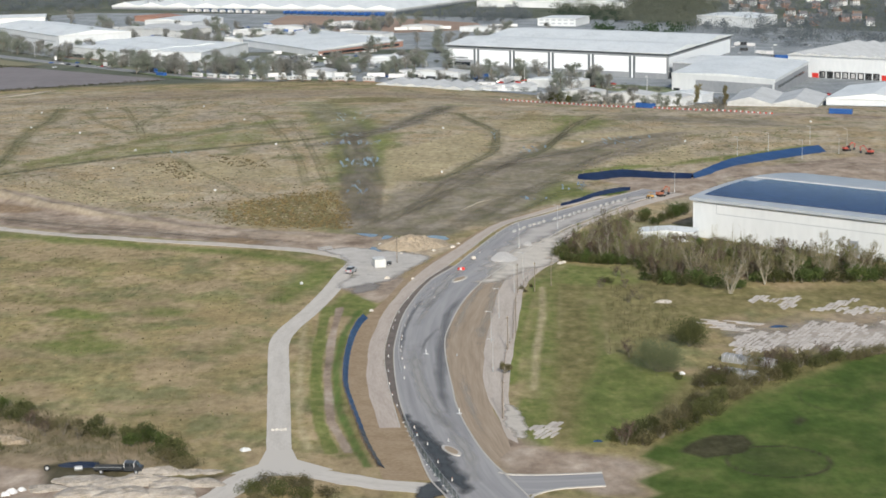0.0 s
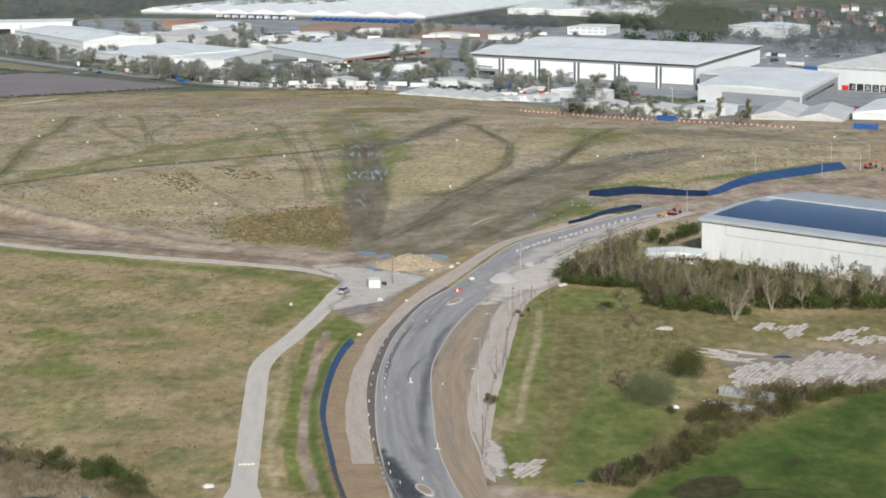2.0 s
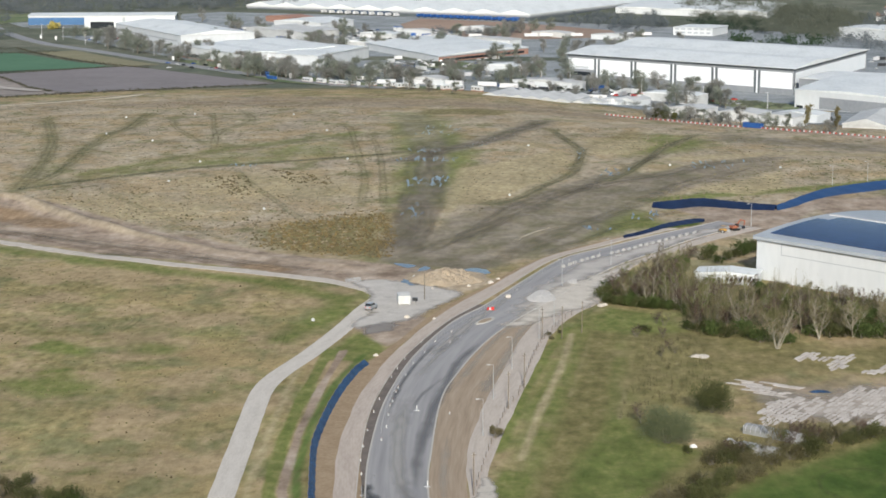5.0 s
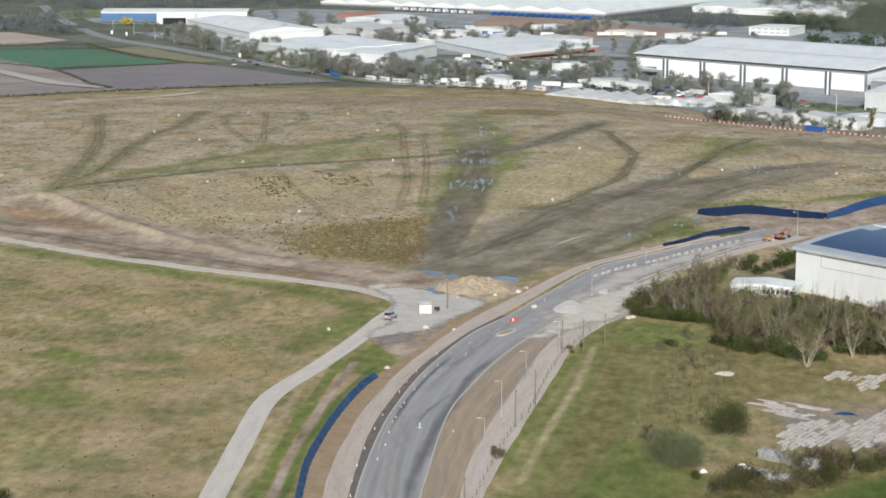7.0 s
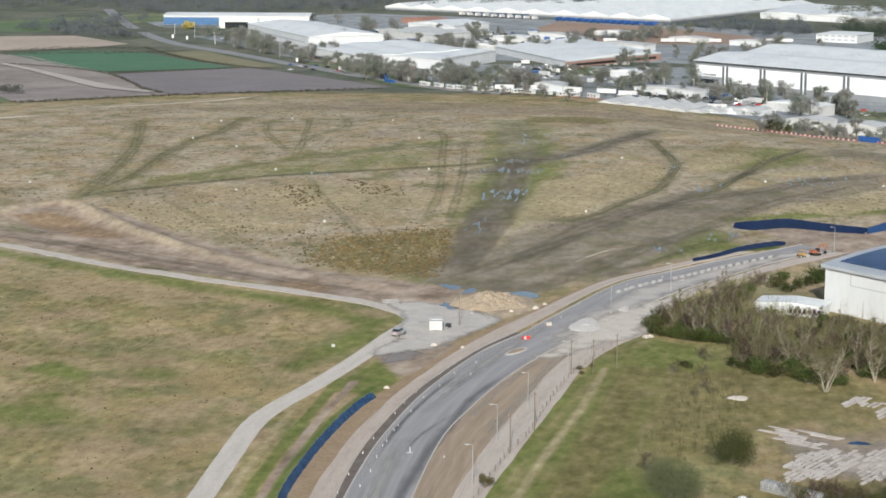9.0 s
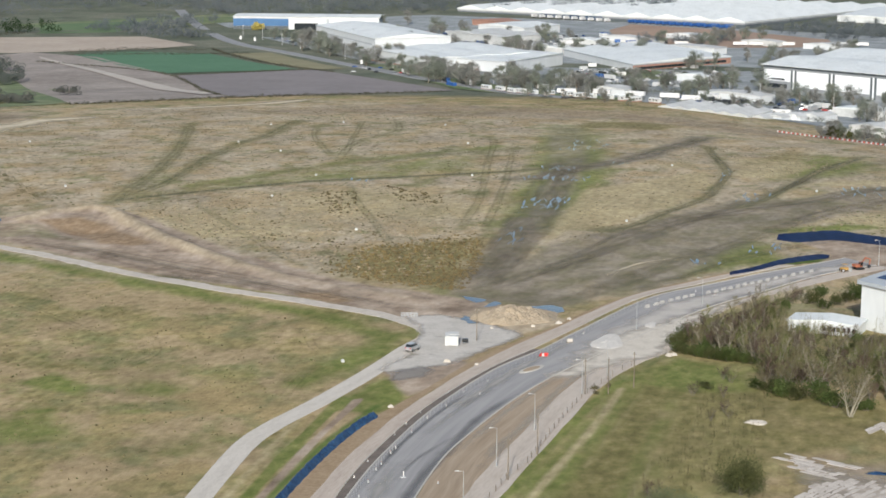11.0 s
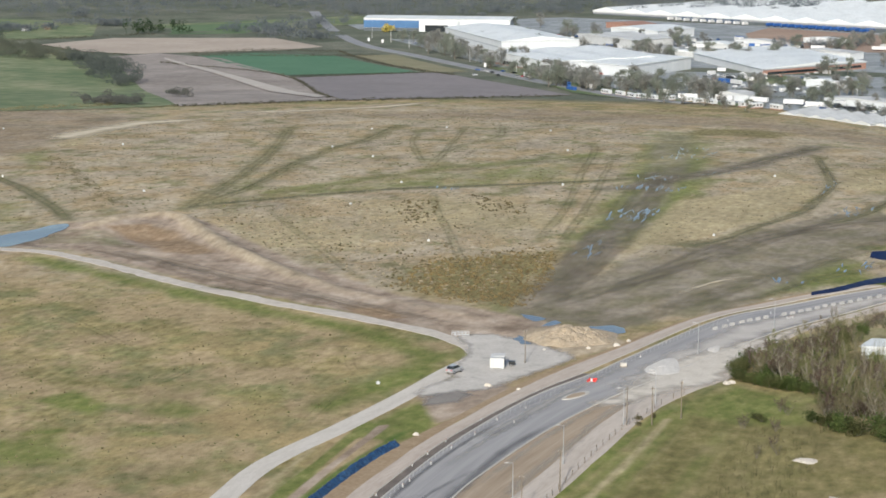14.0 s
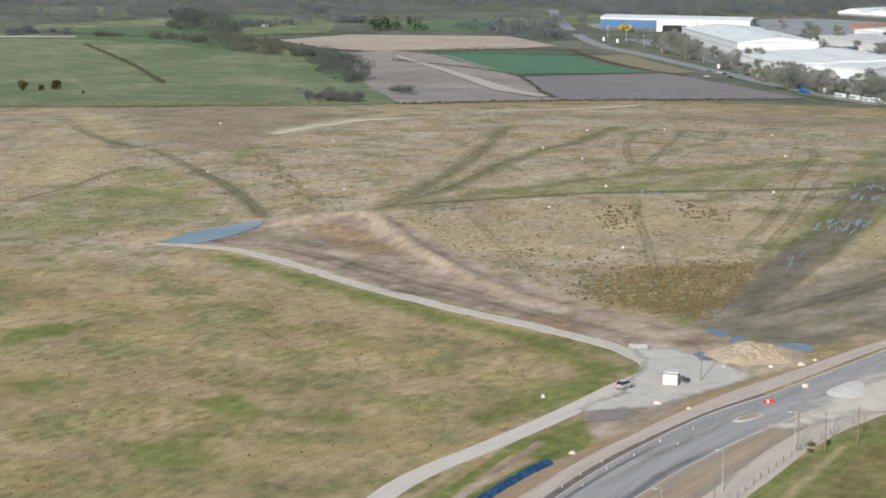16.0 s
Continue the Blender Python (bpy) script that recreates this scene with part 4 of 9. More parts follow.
BANK_L = [(-12, 352), (-13.5, 362), (-15.5, 371), (-17.5, 382), (-19.5, 397), (-21.5, 411), (-23.3, 428), (-24, 449), (-24, 470), (-22.7, 489), (-19.7, 503), (-16, 521), (-11, 549), (-4, 575), (3, 597), (12, 628), (28, 661), (48, 688)]
bank_l = resample(BANK_L, 110)
sheet("graded_verge", bank_l, resample([(-3, 352), (-5.6, 372), (-8.3, 390), (-10.5, 405), (-15, 432), (-17, 448), (-18.2, 472), (-16, 506), (-10.2, 543), (-4.2, 569), (2.8, 592), (15.8, 636), (32.8, 666), (54, 695)], 110), 0.05, EARTH,
      "graded strip of bare brown topsoil", "verge", across=5, wobble=0.3)
sheet("planting_strip", offset(resample([(-10, 392), (-12.8, 417), (-15, 448), (-15, 472), (-12.8, 506), (-6.2, 544), (0.8, 568)], 70), -0.75), resample([(-8.4, 392), (-10.7, 417), (-12.4, 448), (-12.4, 472), (-10.4, 505), (-4.4, 543), (3.6, 568)], 70), 0.03,
      VERGE_DARK, "dark stony strip behind the kerb", "verge", across=2)
# earth shoulder and stone haul strip on the other side
SHOULDER = [(12, 356), (13, 372), (12.4, 385), (10.6, 400), (9.2, 420), (9.2, 436), (10.2, 461), (13, 499), (16, 532), (21, 558), (28, 588)]
HAUL = [(14.6, 376), (14.2, 400), (14.2, 414), (15.2, 434), (17.2, 461), (20, 498), (23, 533), (28.5, 557), (35, 574), (38, 596), (48, 634), (66, 666), (90, 700)]
sheet("road_shoulder", offset(resample(ROAD_R[3:18], 90), -0.3), resample(SHOULDER[1:], 90), 0.045, EARTH_ROUGH, "rutted bare earth road shoulder", "verge", across=6, wobble=0.5)
sheet("haul_strip", resample([(12.6, 380), (11.6, 392), (9.2, 418), (9.0, 436), (10.0, 461), (12.8, 499), (15.8, 532), (20.8, 558), (28, 590), (39, 622), (53, 651), (69, 680), (86, 702)], 100), resample(HAUL, 100), 0.07, mat("haul_stone", [(0.365, 0.31, 0.26), (0.46, 0.402, 0.346), (0.54, 0.484, 0.428)], 1.0, 0.95, bump=0.01, fine=5, flow=(0.45, 0.06, 1)),
      "strip of pale crushed stone beside the road", "verge", across=4, wobble=0.6)
patch("dust_patch", [(8, 540), (12, 552), (16, 577), (22, 597), (31, 612), (46, 640), (51, 640), (40, 610), (36, 590), (35, 570), (28, 558), (22, 548), (18, 540), (12, 538)], 0.134, mat("stone_dust", [(0.44, 0.395, 0.335), (0.53, 0.485, 0.42), (0.62, 0.575, 0.51)], 4, 0.95, fade=0.25), label="pale stone dust spilled over the asphalt", category="road", cell=2, ragged=1.5, rim=5.0)
patch("dust_patch", [(8, 548), (16, 560), (27, 590), (40, 624), (54, 652), (70, 682), (88, 704), (78, 708), (58, 682), (42, 657), (28, 632), (16, 596)], 0.127, mat("thin_stone_dust", [(0.42, 0.39, 0.355), (0.55, 0.515, 0.475)], 4, 0.95, fade=0.1, most=0.9), label="thin stone dust over the haul road", category="road", cell=2.5, ragged=1.5, rim=5.0)
strips("damp_band", "darker damp band of asphalt along the lane", [([(-0.2, 396), (-1, 424), (-1.6, 440), (-1.8, 462), (-1, 480), (1.5, 502), (6, 528)], 3.4, -0.5), ([(-10, 445), (-10.6, 470), (-8.6, 500), (-4, 528)], 1.6, 0), ([(-5.4, 452), (-5.2, 462), (-4, 472), (-0.6, 486)], 1.3, 0)], mat("damp_asphalt", [(0.14, 0.14, 0.145), (0.19, 0.188, 0.19)], 4, 0.8, fade=0.12, most=0.6), "road", 0.121)
strips("road_dust", "pale dust drifted over the asphalt", [([(-8.5, 500), (-4, 520), (0.5, 540), (5, 560), (10, 582)], 4.2, 0), ([(6.5, 350), (4, 368), (1.5, 386), (-1, 402)], 3.6, 0), ([(-8.5, 466), (-6.5, 436), (-4, 412), (-0.5, 396), (4, 382)], 4.4, 0), ([(-7, 480), (-5, 505), (0, 530)], 2.4, 0)], mat("drifted_road_dust", [(0.33, 0.318, 0.298), (0.43, 0.415, 0.39)], 3, 0.95, fade=0.13, most=0.7), "road", 0.126)
strips("shoulder_dust", "pale dust over the earth shoulder", [([(2.6, 470), (5.4, 502), (9.6, 530), (15, 552)], 3.0, 0), ([(8.6, 380), (5.6, 406), (3.4, 440)], 2.2, 0), ([(8.5, 462), (11.5, 500), (15, 536), (20.5, 560), (28, 588)], 3.5, 0)], mat("pale_shoulder_dust", [(0.36, 0.315, 0.255), (0.47, 0.42, 0.355)], 4, 0.95, fade=0.16, most=0.5), "verge", 0.13)
patch("wet_patch", [(-6, 372), (-9.2, 396), (-9.2, 408), (-6.5, 398), (-2.4, 384), (1.5, 372), (3.6, 360), (6, 346), (3, 340), (-1.5, 352)], 0.118, ASPHALT_DARK, "dark wet patch of asphalt", "road", cell=1.2, ragged=1.0, rim=3.0)
patch("wet_corner", [(-6, 347), (-3, 351.5), (-1, 351), (0.5, 344), (-2, 340), (-6, 341)], 0.13, ASPHALT_DARK, "dark tarmac apron at the fence foot", "road", cell=1.0, ragged=0.4, rim=0.8)
# side road stub
sheet("side_road", resample([(10.5, 354.5), (16, 354), (23, 354.2), (30, 355)], 16), resample([(14.5, 341.5), (18, 344), (22, 346), (30, 347.2)], 16), 0.09, ASPHALT, "short side road of new asphalt", "road", across=3)
sheet("kerb_side_north", resample([(10, 356), (12.2, 354.6), (16, 354), (23, 354.2), (30, 355)], 20), resample([(10.3, 356.5), (12.4, 355.2), (16, 354.6), (23, 354.8), (30, 355.6)], 20), 0.2, KERB, "pale concrete kerb of the side road", "kerb", across=1)
sheet("kerb_side_south", resample([(15, 338), (16, 342), (18, 344), (22, 346), (30, 347.2)], 20), resample([(15.5, 337.5), (16.4, 341.5), (18.2, 343.4), (22, 345.4), (30, 346.6)], 20), 0.2, KERB, "pale concrete kerb of the side road", "kerb", across=1)
patch("concrete_pad", [(12.6, 409), (16, 404), (17.6, 389), (16.3, 379), (13.6, 380), (12.4, 392)], 0.08, mat("broken_concrete", [(0.4, 0.36, 0.31), (0.56, 0.52, 0.46)], 2.5, 0.95, bump=0.04, fade=0.5), "pale broken concrete pad beside the road", "slab", cell=1.2, ragged=0.6, rim=1.2)

# ---- old concrete track ----
TRACK = [(-33, 366), (-33.6, 373), (-35, 390), (-37.3, 418), (-40, 450), (-41.3, 470), (-40, 485), (-36, 506), (-32, 533), (-29, 560), (-26, 577)]
tr = resample(TRACK, 120)
sheet("concrete_track", offset(tr, 2.6), offset(tr, -2.5), 0.06, CONCRETE, "old pale concrete farm track", "track", across=3, wobble=0.15)
lane = resample([(-222, 668), (-208, 667), (-192, 666), (-172, 658), (-144, 642), (-119, 629), (-98, 619), (-78, 612), (-59, 604), (-45, 597), (-33, 587), (-24, 574)], 140)
sheet("concrete_lane", offset(lane, 2.6), offset(lane, -2.6), 0.066, mat("lane_concrete", [(0.36, 0.318, 0.27), (0.48, 0.435, 0.382), (0.58, 0.536, 0.482)], 2.5, 0.9, bump=0.01, fine=5), "old pale concrete lane across the field", "track", across=3, wobble=1.1)
low_road = resample([(-60, 322), (-48, 334), (-41.5, 346), (-39, 354), (-34, 360), (-25, 357), (-15, 351), (-4, 347), (1, 346)], 60)
sheet("concrete_access", offset(low_road, 3.2), offset(low_road, -3.0), 0.054, CONCRETE, "old pale concrete access road", "track", across=3, wobble=0.7)
patch("track_junction", [(-42, 358), (-37, 364), (-36.3, 374), (-31, 374), (-29.5, 367), (-22, 360), (-30, 356)], 0.072, CONCRETE, "pale concrete track junction", "track", cell=3)
patch("compound_yard", [(-29, 552), (-31, 582), (-40, 597), (-30, 602), (-17, 596), (-6, 588), (-2, 580), (-9, 563), (-15, 546), (-27, 534), (-31, 536)], 0.078, mat("yard_stone", [(0.36, 0.335, 0.3), (0.47, 0.44, 0.4), (0.56, 0.53, 0.49)], 5, 0.95, bump=0.02, fade=0.3), "dusty stone surfaced site compound", "yard", cell=2.5, ragged=1.2, rim=3.0)
patch("tarmac_patch", [(-28, 536), (-22, 545), (-16, 541), (-18, 532), (-26, 526)], 0.084, mat("old_tarmac", [(0.22, 0.205, 0.19), (0.32, 0.295, 0.27)], 5, 0.9, fade=0.2, most=0.75), "patch of old grey tarmac", "yard", cell=1.5, ragged=1.0, rim=2.5)

# ---- water ----
patch("pond", [tuple(p) for p in spline([(-222, 666), (-223, 688), (-219, 703), (-214.5, 718), (-210, 711), (-208, 693), (-210, 672), (-222, 666)], 1.5)][:-1], 0.16, WATER, "long blue flooded ditch", "water", cell=3, ragged=1.0)
for pts in ([(-9, 617), (-2, 621), (2, 614), (-4, 609)], [(-31, 626), (-22, 624), (-23, 619)], [(-24, 601), (-20, 599), (-18, 592), (-21, 593)], [(-20, 614), (-16, 618), (-18, 622)]):
    pts = [tuple(p) for p in spline(pts + pts[:1], 0.8)][:-1]
    patch("puddle", pts, 0.06 if pts[0][1] > 610 else 0.16, WATER, "blue rainwater puddle in the mud", "water", cell=0.9, ragged=1.0)
r = random.Random(5)
for cx, cy, n, sx, sy in ((-35, 802, 44, 8, 13), (-40, 866, 22, 13, 5), (-45, 894, 12, 7, 6), (-46, 993, 34, 10, 24), (-23, 918, 7, 5, 8), (25, 895, 6, 1.6, 18), (40, 834, 12, 6, 12), (84, 861, 16, 12, 14), (50, 725, 10, 5, 10), (-116, 839, 8, 6, 2.5), (32, 690, 6, 6, 6), (-32, 730, 10, 4, 20)):
    for _ in range(n):
        x, y = cx + r.uniform(-sx, sx), cy + r.uniform(-sy, sy)
        a, b, lean = r.uniform(0.14, 0.36), r.uniform(1.5, 6.0), r.uniform(-0.3, 0.15)
        patch("puddle", [(x + a * math.cos(q) + lean * b * math.sin(q), y + b * math.sin(q)) for q in np.arange(9) * math.tau / 9], 0.12, WATER, "small rain puddle in a wheel rut", "water", cell=1.2, ragged=0.3)

# ---- far fields ----
patch("pasture", [(-1262, 1592), (-984, 1581), (-929, 1680), (-812, 1642), (-681, 1535), (-539, 1344), (-423, 1174), (-486, 1087), (-568, 1039), (-703, 961), (-1100, 900)], 0.4, PASTURE, "green grazed pasture", "field", cell=25, ragged=8)
patch("valley_grass", [(-1300, 1600), (-1000, 1740), (-860, 1770), (-700, 1650), (-650, 1640), (-500, 1400), (-385, 1180), (-430, 1120), (-600, 1000)], 0.3, PASTURE, "rough grass in the hollow below the pasture", "field", cell=25, ragged=8)
patch("tilled_field", [(-668, 1651), (-648, 1700), (-573, 1670), (-430, 1486), (-315, 1266), (-382, 1172), (-502, 1366)], 0.4, BROWN_FIELD, "brown tilled field", "field", cell=25)
patch("farm_path", [(-620, 1655), (-522, 1540), (-400, 1385), (-339, 1305), (-337, 1282), (-396, 1352), (-508, 1508), (-610, 1636)], 0.9, mat("chalky_path", [(0.36, 0.318, 0.28), (0.48, 0.437, 0.39)], 12, 1.0), "pale bare path over the tilled field", "field", cell=25)
patch("crop_field", [(-604, 1690), (-568, 1734), (-493, 1734), (-365, 1583), (-454, 1513)], 0.4, CROP, "bright green crop field", "field", cell=25)
patch("ploughed_field", [(-436, 1491), (-352, 1587), (-202, 1414), (-312, 1264)], 0.45, PLOUGH, "purplish ploughed field", "field", cell=25)
patch("stubble_field", [(-797, 1759), (-773, 1865), (-627, 1925), (-538, 1828), (-561, 1770), (-664, 1685), (-720, 1696)], 0.4, STRAW_FIELD, "pale pinkish stubble field", "field", cell=25)
patch("dry_grass_field", [(-476, 1742), (-445, 1760), (-331, 1606), (-356, 1582)], 0.45, mat("dry_corner_grass", [(0.17, 0.165, 0.09), (0.25, 0.225, 0.145)], 20, 1.0), "dry straw coloured grass corner", "field", cell=25)
patch("green_ley", [(-1060, 1806), (-940, 1879), (-791, 1661), (-946, 1681), (-979, 1692)], 0.6, GREEN_LEY, "bright green ley beyond the pasture", "field", cell=30)
patch("straw_meadow", [(-1314, 2013), (-1174, 2066), (-1084, 1943), (-1246, 1923)], 0.6, PASTURE, "pale far meadow", "field", cell=30)
patch("farm_lane", [(-1160, 1585), (-1041, 1652), (-979, 1690), (-985, 1702), (-1048, 1666), (-1170, 1600)], 0.9, CONCRETE, "pale farm lane along the pasture", "track", cell=30)
patch("green_ley", [(-745, 1926), (-787, 2042), (-709, 2110), (-637, 1995)], 0.7, GREEN_LEY, "bright green ley before the far woods", "field", cell=30, ragged=6)
patch("green_ley", [(-863, 1673), (-885, 1755), (-815, 1711), (-763, 1661), (-808, 1640)], 0.7, GREEN_LEY, "bright green corner beyond the pasture", "field", cell=30, ragged=6)
patch("far_meadow", [(-1150, 1760), (-1000, 2050), (-880, 2040), (-800, 1870), (-900, 1740)], 0.4, PASTURE, "green meadow before the woods", "field", cell=30)
patch("green_meadow", [(-820, 2030), (-640, 2250), (-560, 2230), (-700, 1960)], 0.4, PASTURE, "green meadow before the woods", "field", cell=30)
patch("industrial_yard", [(-520, 1960), (-330, 1680), (-200, 1440), (-60, 1320), (40, 1225), (130, 1110), (330, 1010), (620, 1100), (560, 1750), (200, 2100), (-150, 2250), (-420, 2300), (-620, 2120)], 0.25, YARD, "tarmac yards of the industrial estate", "yard", cell=30)
patch("grass_bank", [(-330, 1660), (-205, 1432), (-80, 1330), (-60, 1345), (-180, 1470), (-290, 1670)], 0.5, PASTURE, "grass verge beside the main road", "verge", cell=15)
patch("bare_bank", [(-190, 2150), (-176, 2228), (-60, 2178), (40, 2090), (52, 1990), (-35, 1948), (-73, 1944), (-150, 1952)], 0.5, RED_EARTH, "red-brown bare earth bank", "field", cell=20)
hwy = resample([(-720, 2280), (-681, 2194), (-602, 2032), (-509, 1862), (-424, 1757), (-330, 1636), (-248, 1520), (-204, 1462), (-160, 1405), (-110, 1350)], 60)
sheet("main_road", offset(hwy, 6), offset(hwy, -6), 0.6, mat("worn_asphalt", [(0.2, 0.205, 0.212), (0.28, 0.284, 0.288)], 12, 0.8), "grey main road curving past the estate", "road", across=2)

# ---- buildings ----
def building(name, label, A, B, C, ze, wall=WHITE_CLAD, roof=WHITE_ROOF, spans=1, along="v", rise=2.0, fascia=None, fascia_h=1.2, low=None, low_h=3.0, over=0.8, right_wall=None, front=(), right=(), base=None, rooflights=False):
    """A shed on a slanted or square plan: A, B the near wall's ends, C the far end of the wall that starts at B. ze: height of its eaves.
    front, right: panels as (u0, u1, z0, z1, name, material) over those two walls; z from the ground."""
    A, B, C = (Vector((*p, 0)) for p in (A, B, C))
    U, V = B - A, C - B
    D = A + V
    zb = base if base is not None else min(ground_z(p.x, p.y) for p in (A, B, C, D)) - 0.3
    h = ze - zb
    e = thing(name, label, "building", Matrix.Translation((A.x, A.y, zb)))
    lu, lv = U.length, V.length
    nu, nv = U.normalized(), V.normalized()
    out_f = Vector((U.y, -U.x, 0)).normalized()
    if out_f.dot(V) > 0:
        out_f = -out_f
    out_r = Vector((V.y, -V.x, 0)).normalized()
    if out_r.dot(U) < 0:
        out_r = -out_r

    def slab(p, q, out, z0, z1, t):
        bm = bmesh.new()
        v = [bm.verts.new((a.x, a.y, z)) for z in (z0, z1) for a in (p, q, q + out * t, p + out * t)]
        for f in ((0, 1, 2, 3), (4, 5, 6, 7), (0, 1, 5, 4), (1, 2, 6, 5), (2, 3, 7, 6), (3, 0, 4, 7)):
            bm.faces.new([v[k] for k in f])
        bmesh.ops.recalc_face_normals(bm, faces=bm.faces)
        return bm

    O = Vector((0, 0, 0))
    part("wall", slab(O, U, -out_f, 0, h, 0.3), wall, e)
    part("wall", slab(U, U + V, -out_r, 0, h, 0.3), right_wall or wall, e)
    part("wall", slab(U + V, V, out_f, 0, h, 0.3), wall, e)
    part("wall", slab(V, O, out_r, 0, h, 0.3), wall, e)
    if low is not None:
        part("plinth", slab(O, U, out_f, 0, low_h, 0.12), low, e)
        part("plinth", slab(U, U + V, out_r, 0, low_h, 0.12), low, e)
    if fascia is not None:
        part("fascia", slab(O, U, out_f, h - fascia_h, h + 0.1, 0.35), fascia, e)
        part("fascia", slab(U, U + V, out_r, h - fascia_h, h + 0.1, 0.35), fascia, e)
    for rows, start, way, out in ((front, O, U, out_f), (right, U, V, out_r)):
        for u0, u1, z0, z1, pname, material in rows:
            part(pname, slab(start + way * u0, start + way * u1, out, z0, z1, 0.2), material, e)
    # roof: low pitched spans
    bm = bmesh.new()
    ends = (-over / (lu if along == "u" else lv), 1 + over / (lu if along == "u" else lv))
    prof = []
    for k in range(spans):
        prof += [(k / spans, 0.0), ((k + 0.5) / spans, rise)]
    prof.append((1.0, 0.0))
    prof[0], prof[-1] = (-over / (lv if along == "u" else lu), -0.05), (1 + over / (lv if along == "u" else lu), -0.05)
    rings = []
    for s in ends:
        top = [U * s + V * p if along == "u" else U * p + V * s for p, _ in prof]
        rings.append(([bm.verts.new((q.x, q.y, h + 0.25 + z)) for q, (_, z) in zip(top, prof)], [bm.verts.new((q.x, q.y, h - 0.02 + min(z, 0.0))) for q, (_, z) in zip(top, prof)]))
    for k in range(len(prof) - 1):
        bm.faces.new((rings[0][0][k], rings[0][0][k + 1], rings[1][0][k + 1], rings[1][0][k]))
        bm.faces.new((rings[0][1][k], rings[1][1][k], rings[1][1][k + 1], rings[0][1][k + 1]))
        for rg in rings:
            bm.faces.new((rg[0][k], rg[1][k], rg[1][k + 1], rg[0][k + 1]))
    for k in (0, -1):
        bm.faces.new((rings[0][0][k], rings[1][0][k], rings[1][1][k], rings[0][1][k]))
    bmesh.ops.recalc_face_normals(bm, faces=bm.faces)
    rf = part("roof", bm, roof, e)
    if rooflights:
        for k in range(spans * 2):
            a, b = prof[k], prof[k + 1]
            for s in np.arange(0.06, 0.97, 0.11):
                p0, p1 = 0.35, 0.75
                pts = []
                for ss, pp in ((s, p0), (s + 0.03, p0), (s + 0.03, p1), (s, p1)):
                    t = a[0] + (b[0] - a[0]) * pp
                    z = a[1] + (b[1] - a[1]) * pp
                    q = U * ss + V * t if along == "u" else U * t + V * ss
                    pts.append((q.x, q.y, h + 0.31 + z))
                bm = bmesh.new()
                bm.faces.new([bm.verts.new(p) for p in pts])
                bmesh.ops.recalc_face_normals(bm, faces=bm.faces)
                part("rooflight", bm, FIBRE_ROOF, rf)
    return e


NAVY_CLAD = mat("navy_cladding", [(0.035, 0.06, 0.1), (0.06, 0.09, 0.135)], 8, 0.5)
PALE = mat("pale_panel", [(0.7, 0.74, 0.77), (0.78, 0.81, 0.83)], 20, 0.5)
big = building("distribution_warehouse", "huge pale distribution warehouse with grey piers and white roof", (6, 1532), (167, 1412), (241, 1593), -7, wall=GREY_CLAD, roof=WHITE_ROOF, spans=2, along="u", rise=3.0, fascia=DARK_CLAD, fascia_h=1.6, over=2.0,
               front=[(0.14 + a, 0.14 + b, z0, z1, nm, m) for a, b, z0, z1, nm, m in [
                   (0.015, 0.155, 5.5, 17, "cladding_panel", PALE), (0.185, 0.335, 5.5, 17, "cladding_panel", PALE), (0.365, 0.515, 5.5, 17, "cladding_panel", PALE), (0.545, 0.695, 5.5, 17, "cladding_panel", PALE), (0.725, 0.855, 5.5, 17, "cladding_panel", PALE)]]
               + [(0.14 + c - 0.003, 0.14 + c + 0.003, 0, 17.4, "pier", PALE) for c in (0.0, 0.17, 0.35, 0.53, 0.71)]
               + [(0.14 + c + d - 0.003, 0.14 + c + d + 0.003, 0, 17.4, "pier", DARK_CLAD) for c in (0.0, 0.17, 0.35, 0.53, 0.71) for d in (-0.008, 0.008)]
               + [(0.005, 0.125, 9, 17, "cladding_panel", PALE), (0.0, 0.11, 4, 7, "window_band", GLASS_DARK), (0.02, 0.1, 9.6, 11, "window_band", GLASS_DARK)],
               right=[(0.02, 0.98, 6, 17, "cladding_panel", PALE)])
building("warehouse_annex", "low grey annex at the warehouse corner", (170, 1405), (186, 1393), (214, 1452), -13, wall=GREY_CLAD, roof=WHITE_ROOF, rise=0.4)
building("white_factory", "white flat-roofed factory with a grey side", (159, 1318), (220, 1262), (268, 1398), -12.5, wall=WHITE_CLAD, roof=WHITE_ROOF, along="v", rise=1.4, fascia=WHITE_CLAD, fascia_h=2.2, right_wall=GREY_CLAD,
         front=[(0.24, 0.98, 3, 10.5, "cladding_panel", GREY_CLAD), (0.02, 0.08, 2, 4, "window", GLASS_DARK)], right=[(0.1, 0.9, 7, 8.6, "window_band", GLASS_DARK)])
building("twin_gabled_shed", "pale twin-gabled store behind the field edge", (160, 1068), (205, 1042), (222, 1100), -6.0, wall=FIBRE_ROOF, roof=FIBRE_ROOF, spans=2, along="v", rise=3.2, over=0.4, right=[(0.3, 0.7, 0.2, 3.5, "doorway", GLASS_DARK)])
building("white_gabled_store", "white gabled store with a blue skip beside it", (216, 1072), (262, 1050), (290, 1120), -5.0, wall=WHITE_CLAD, roof=WHITE_ROOF, spans=1, along="v", rise=3.0, over=0.5)
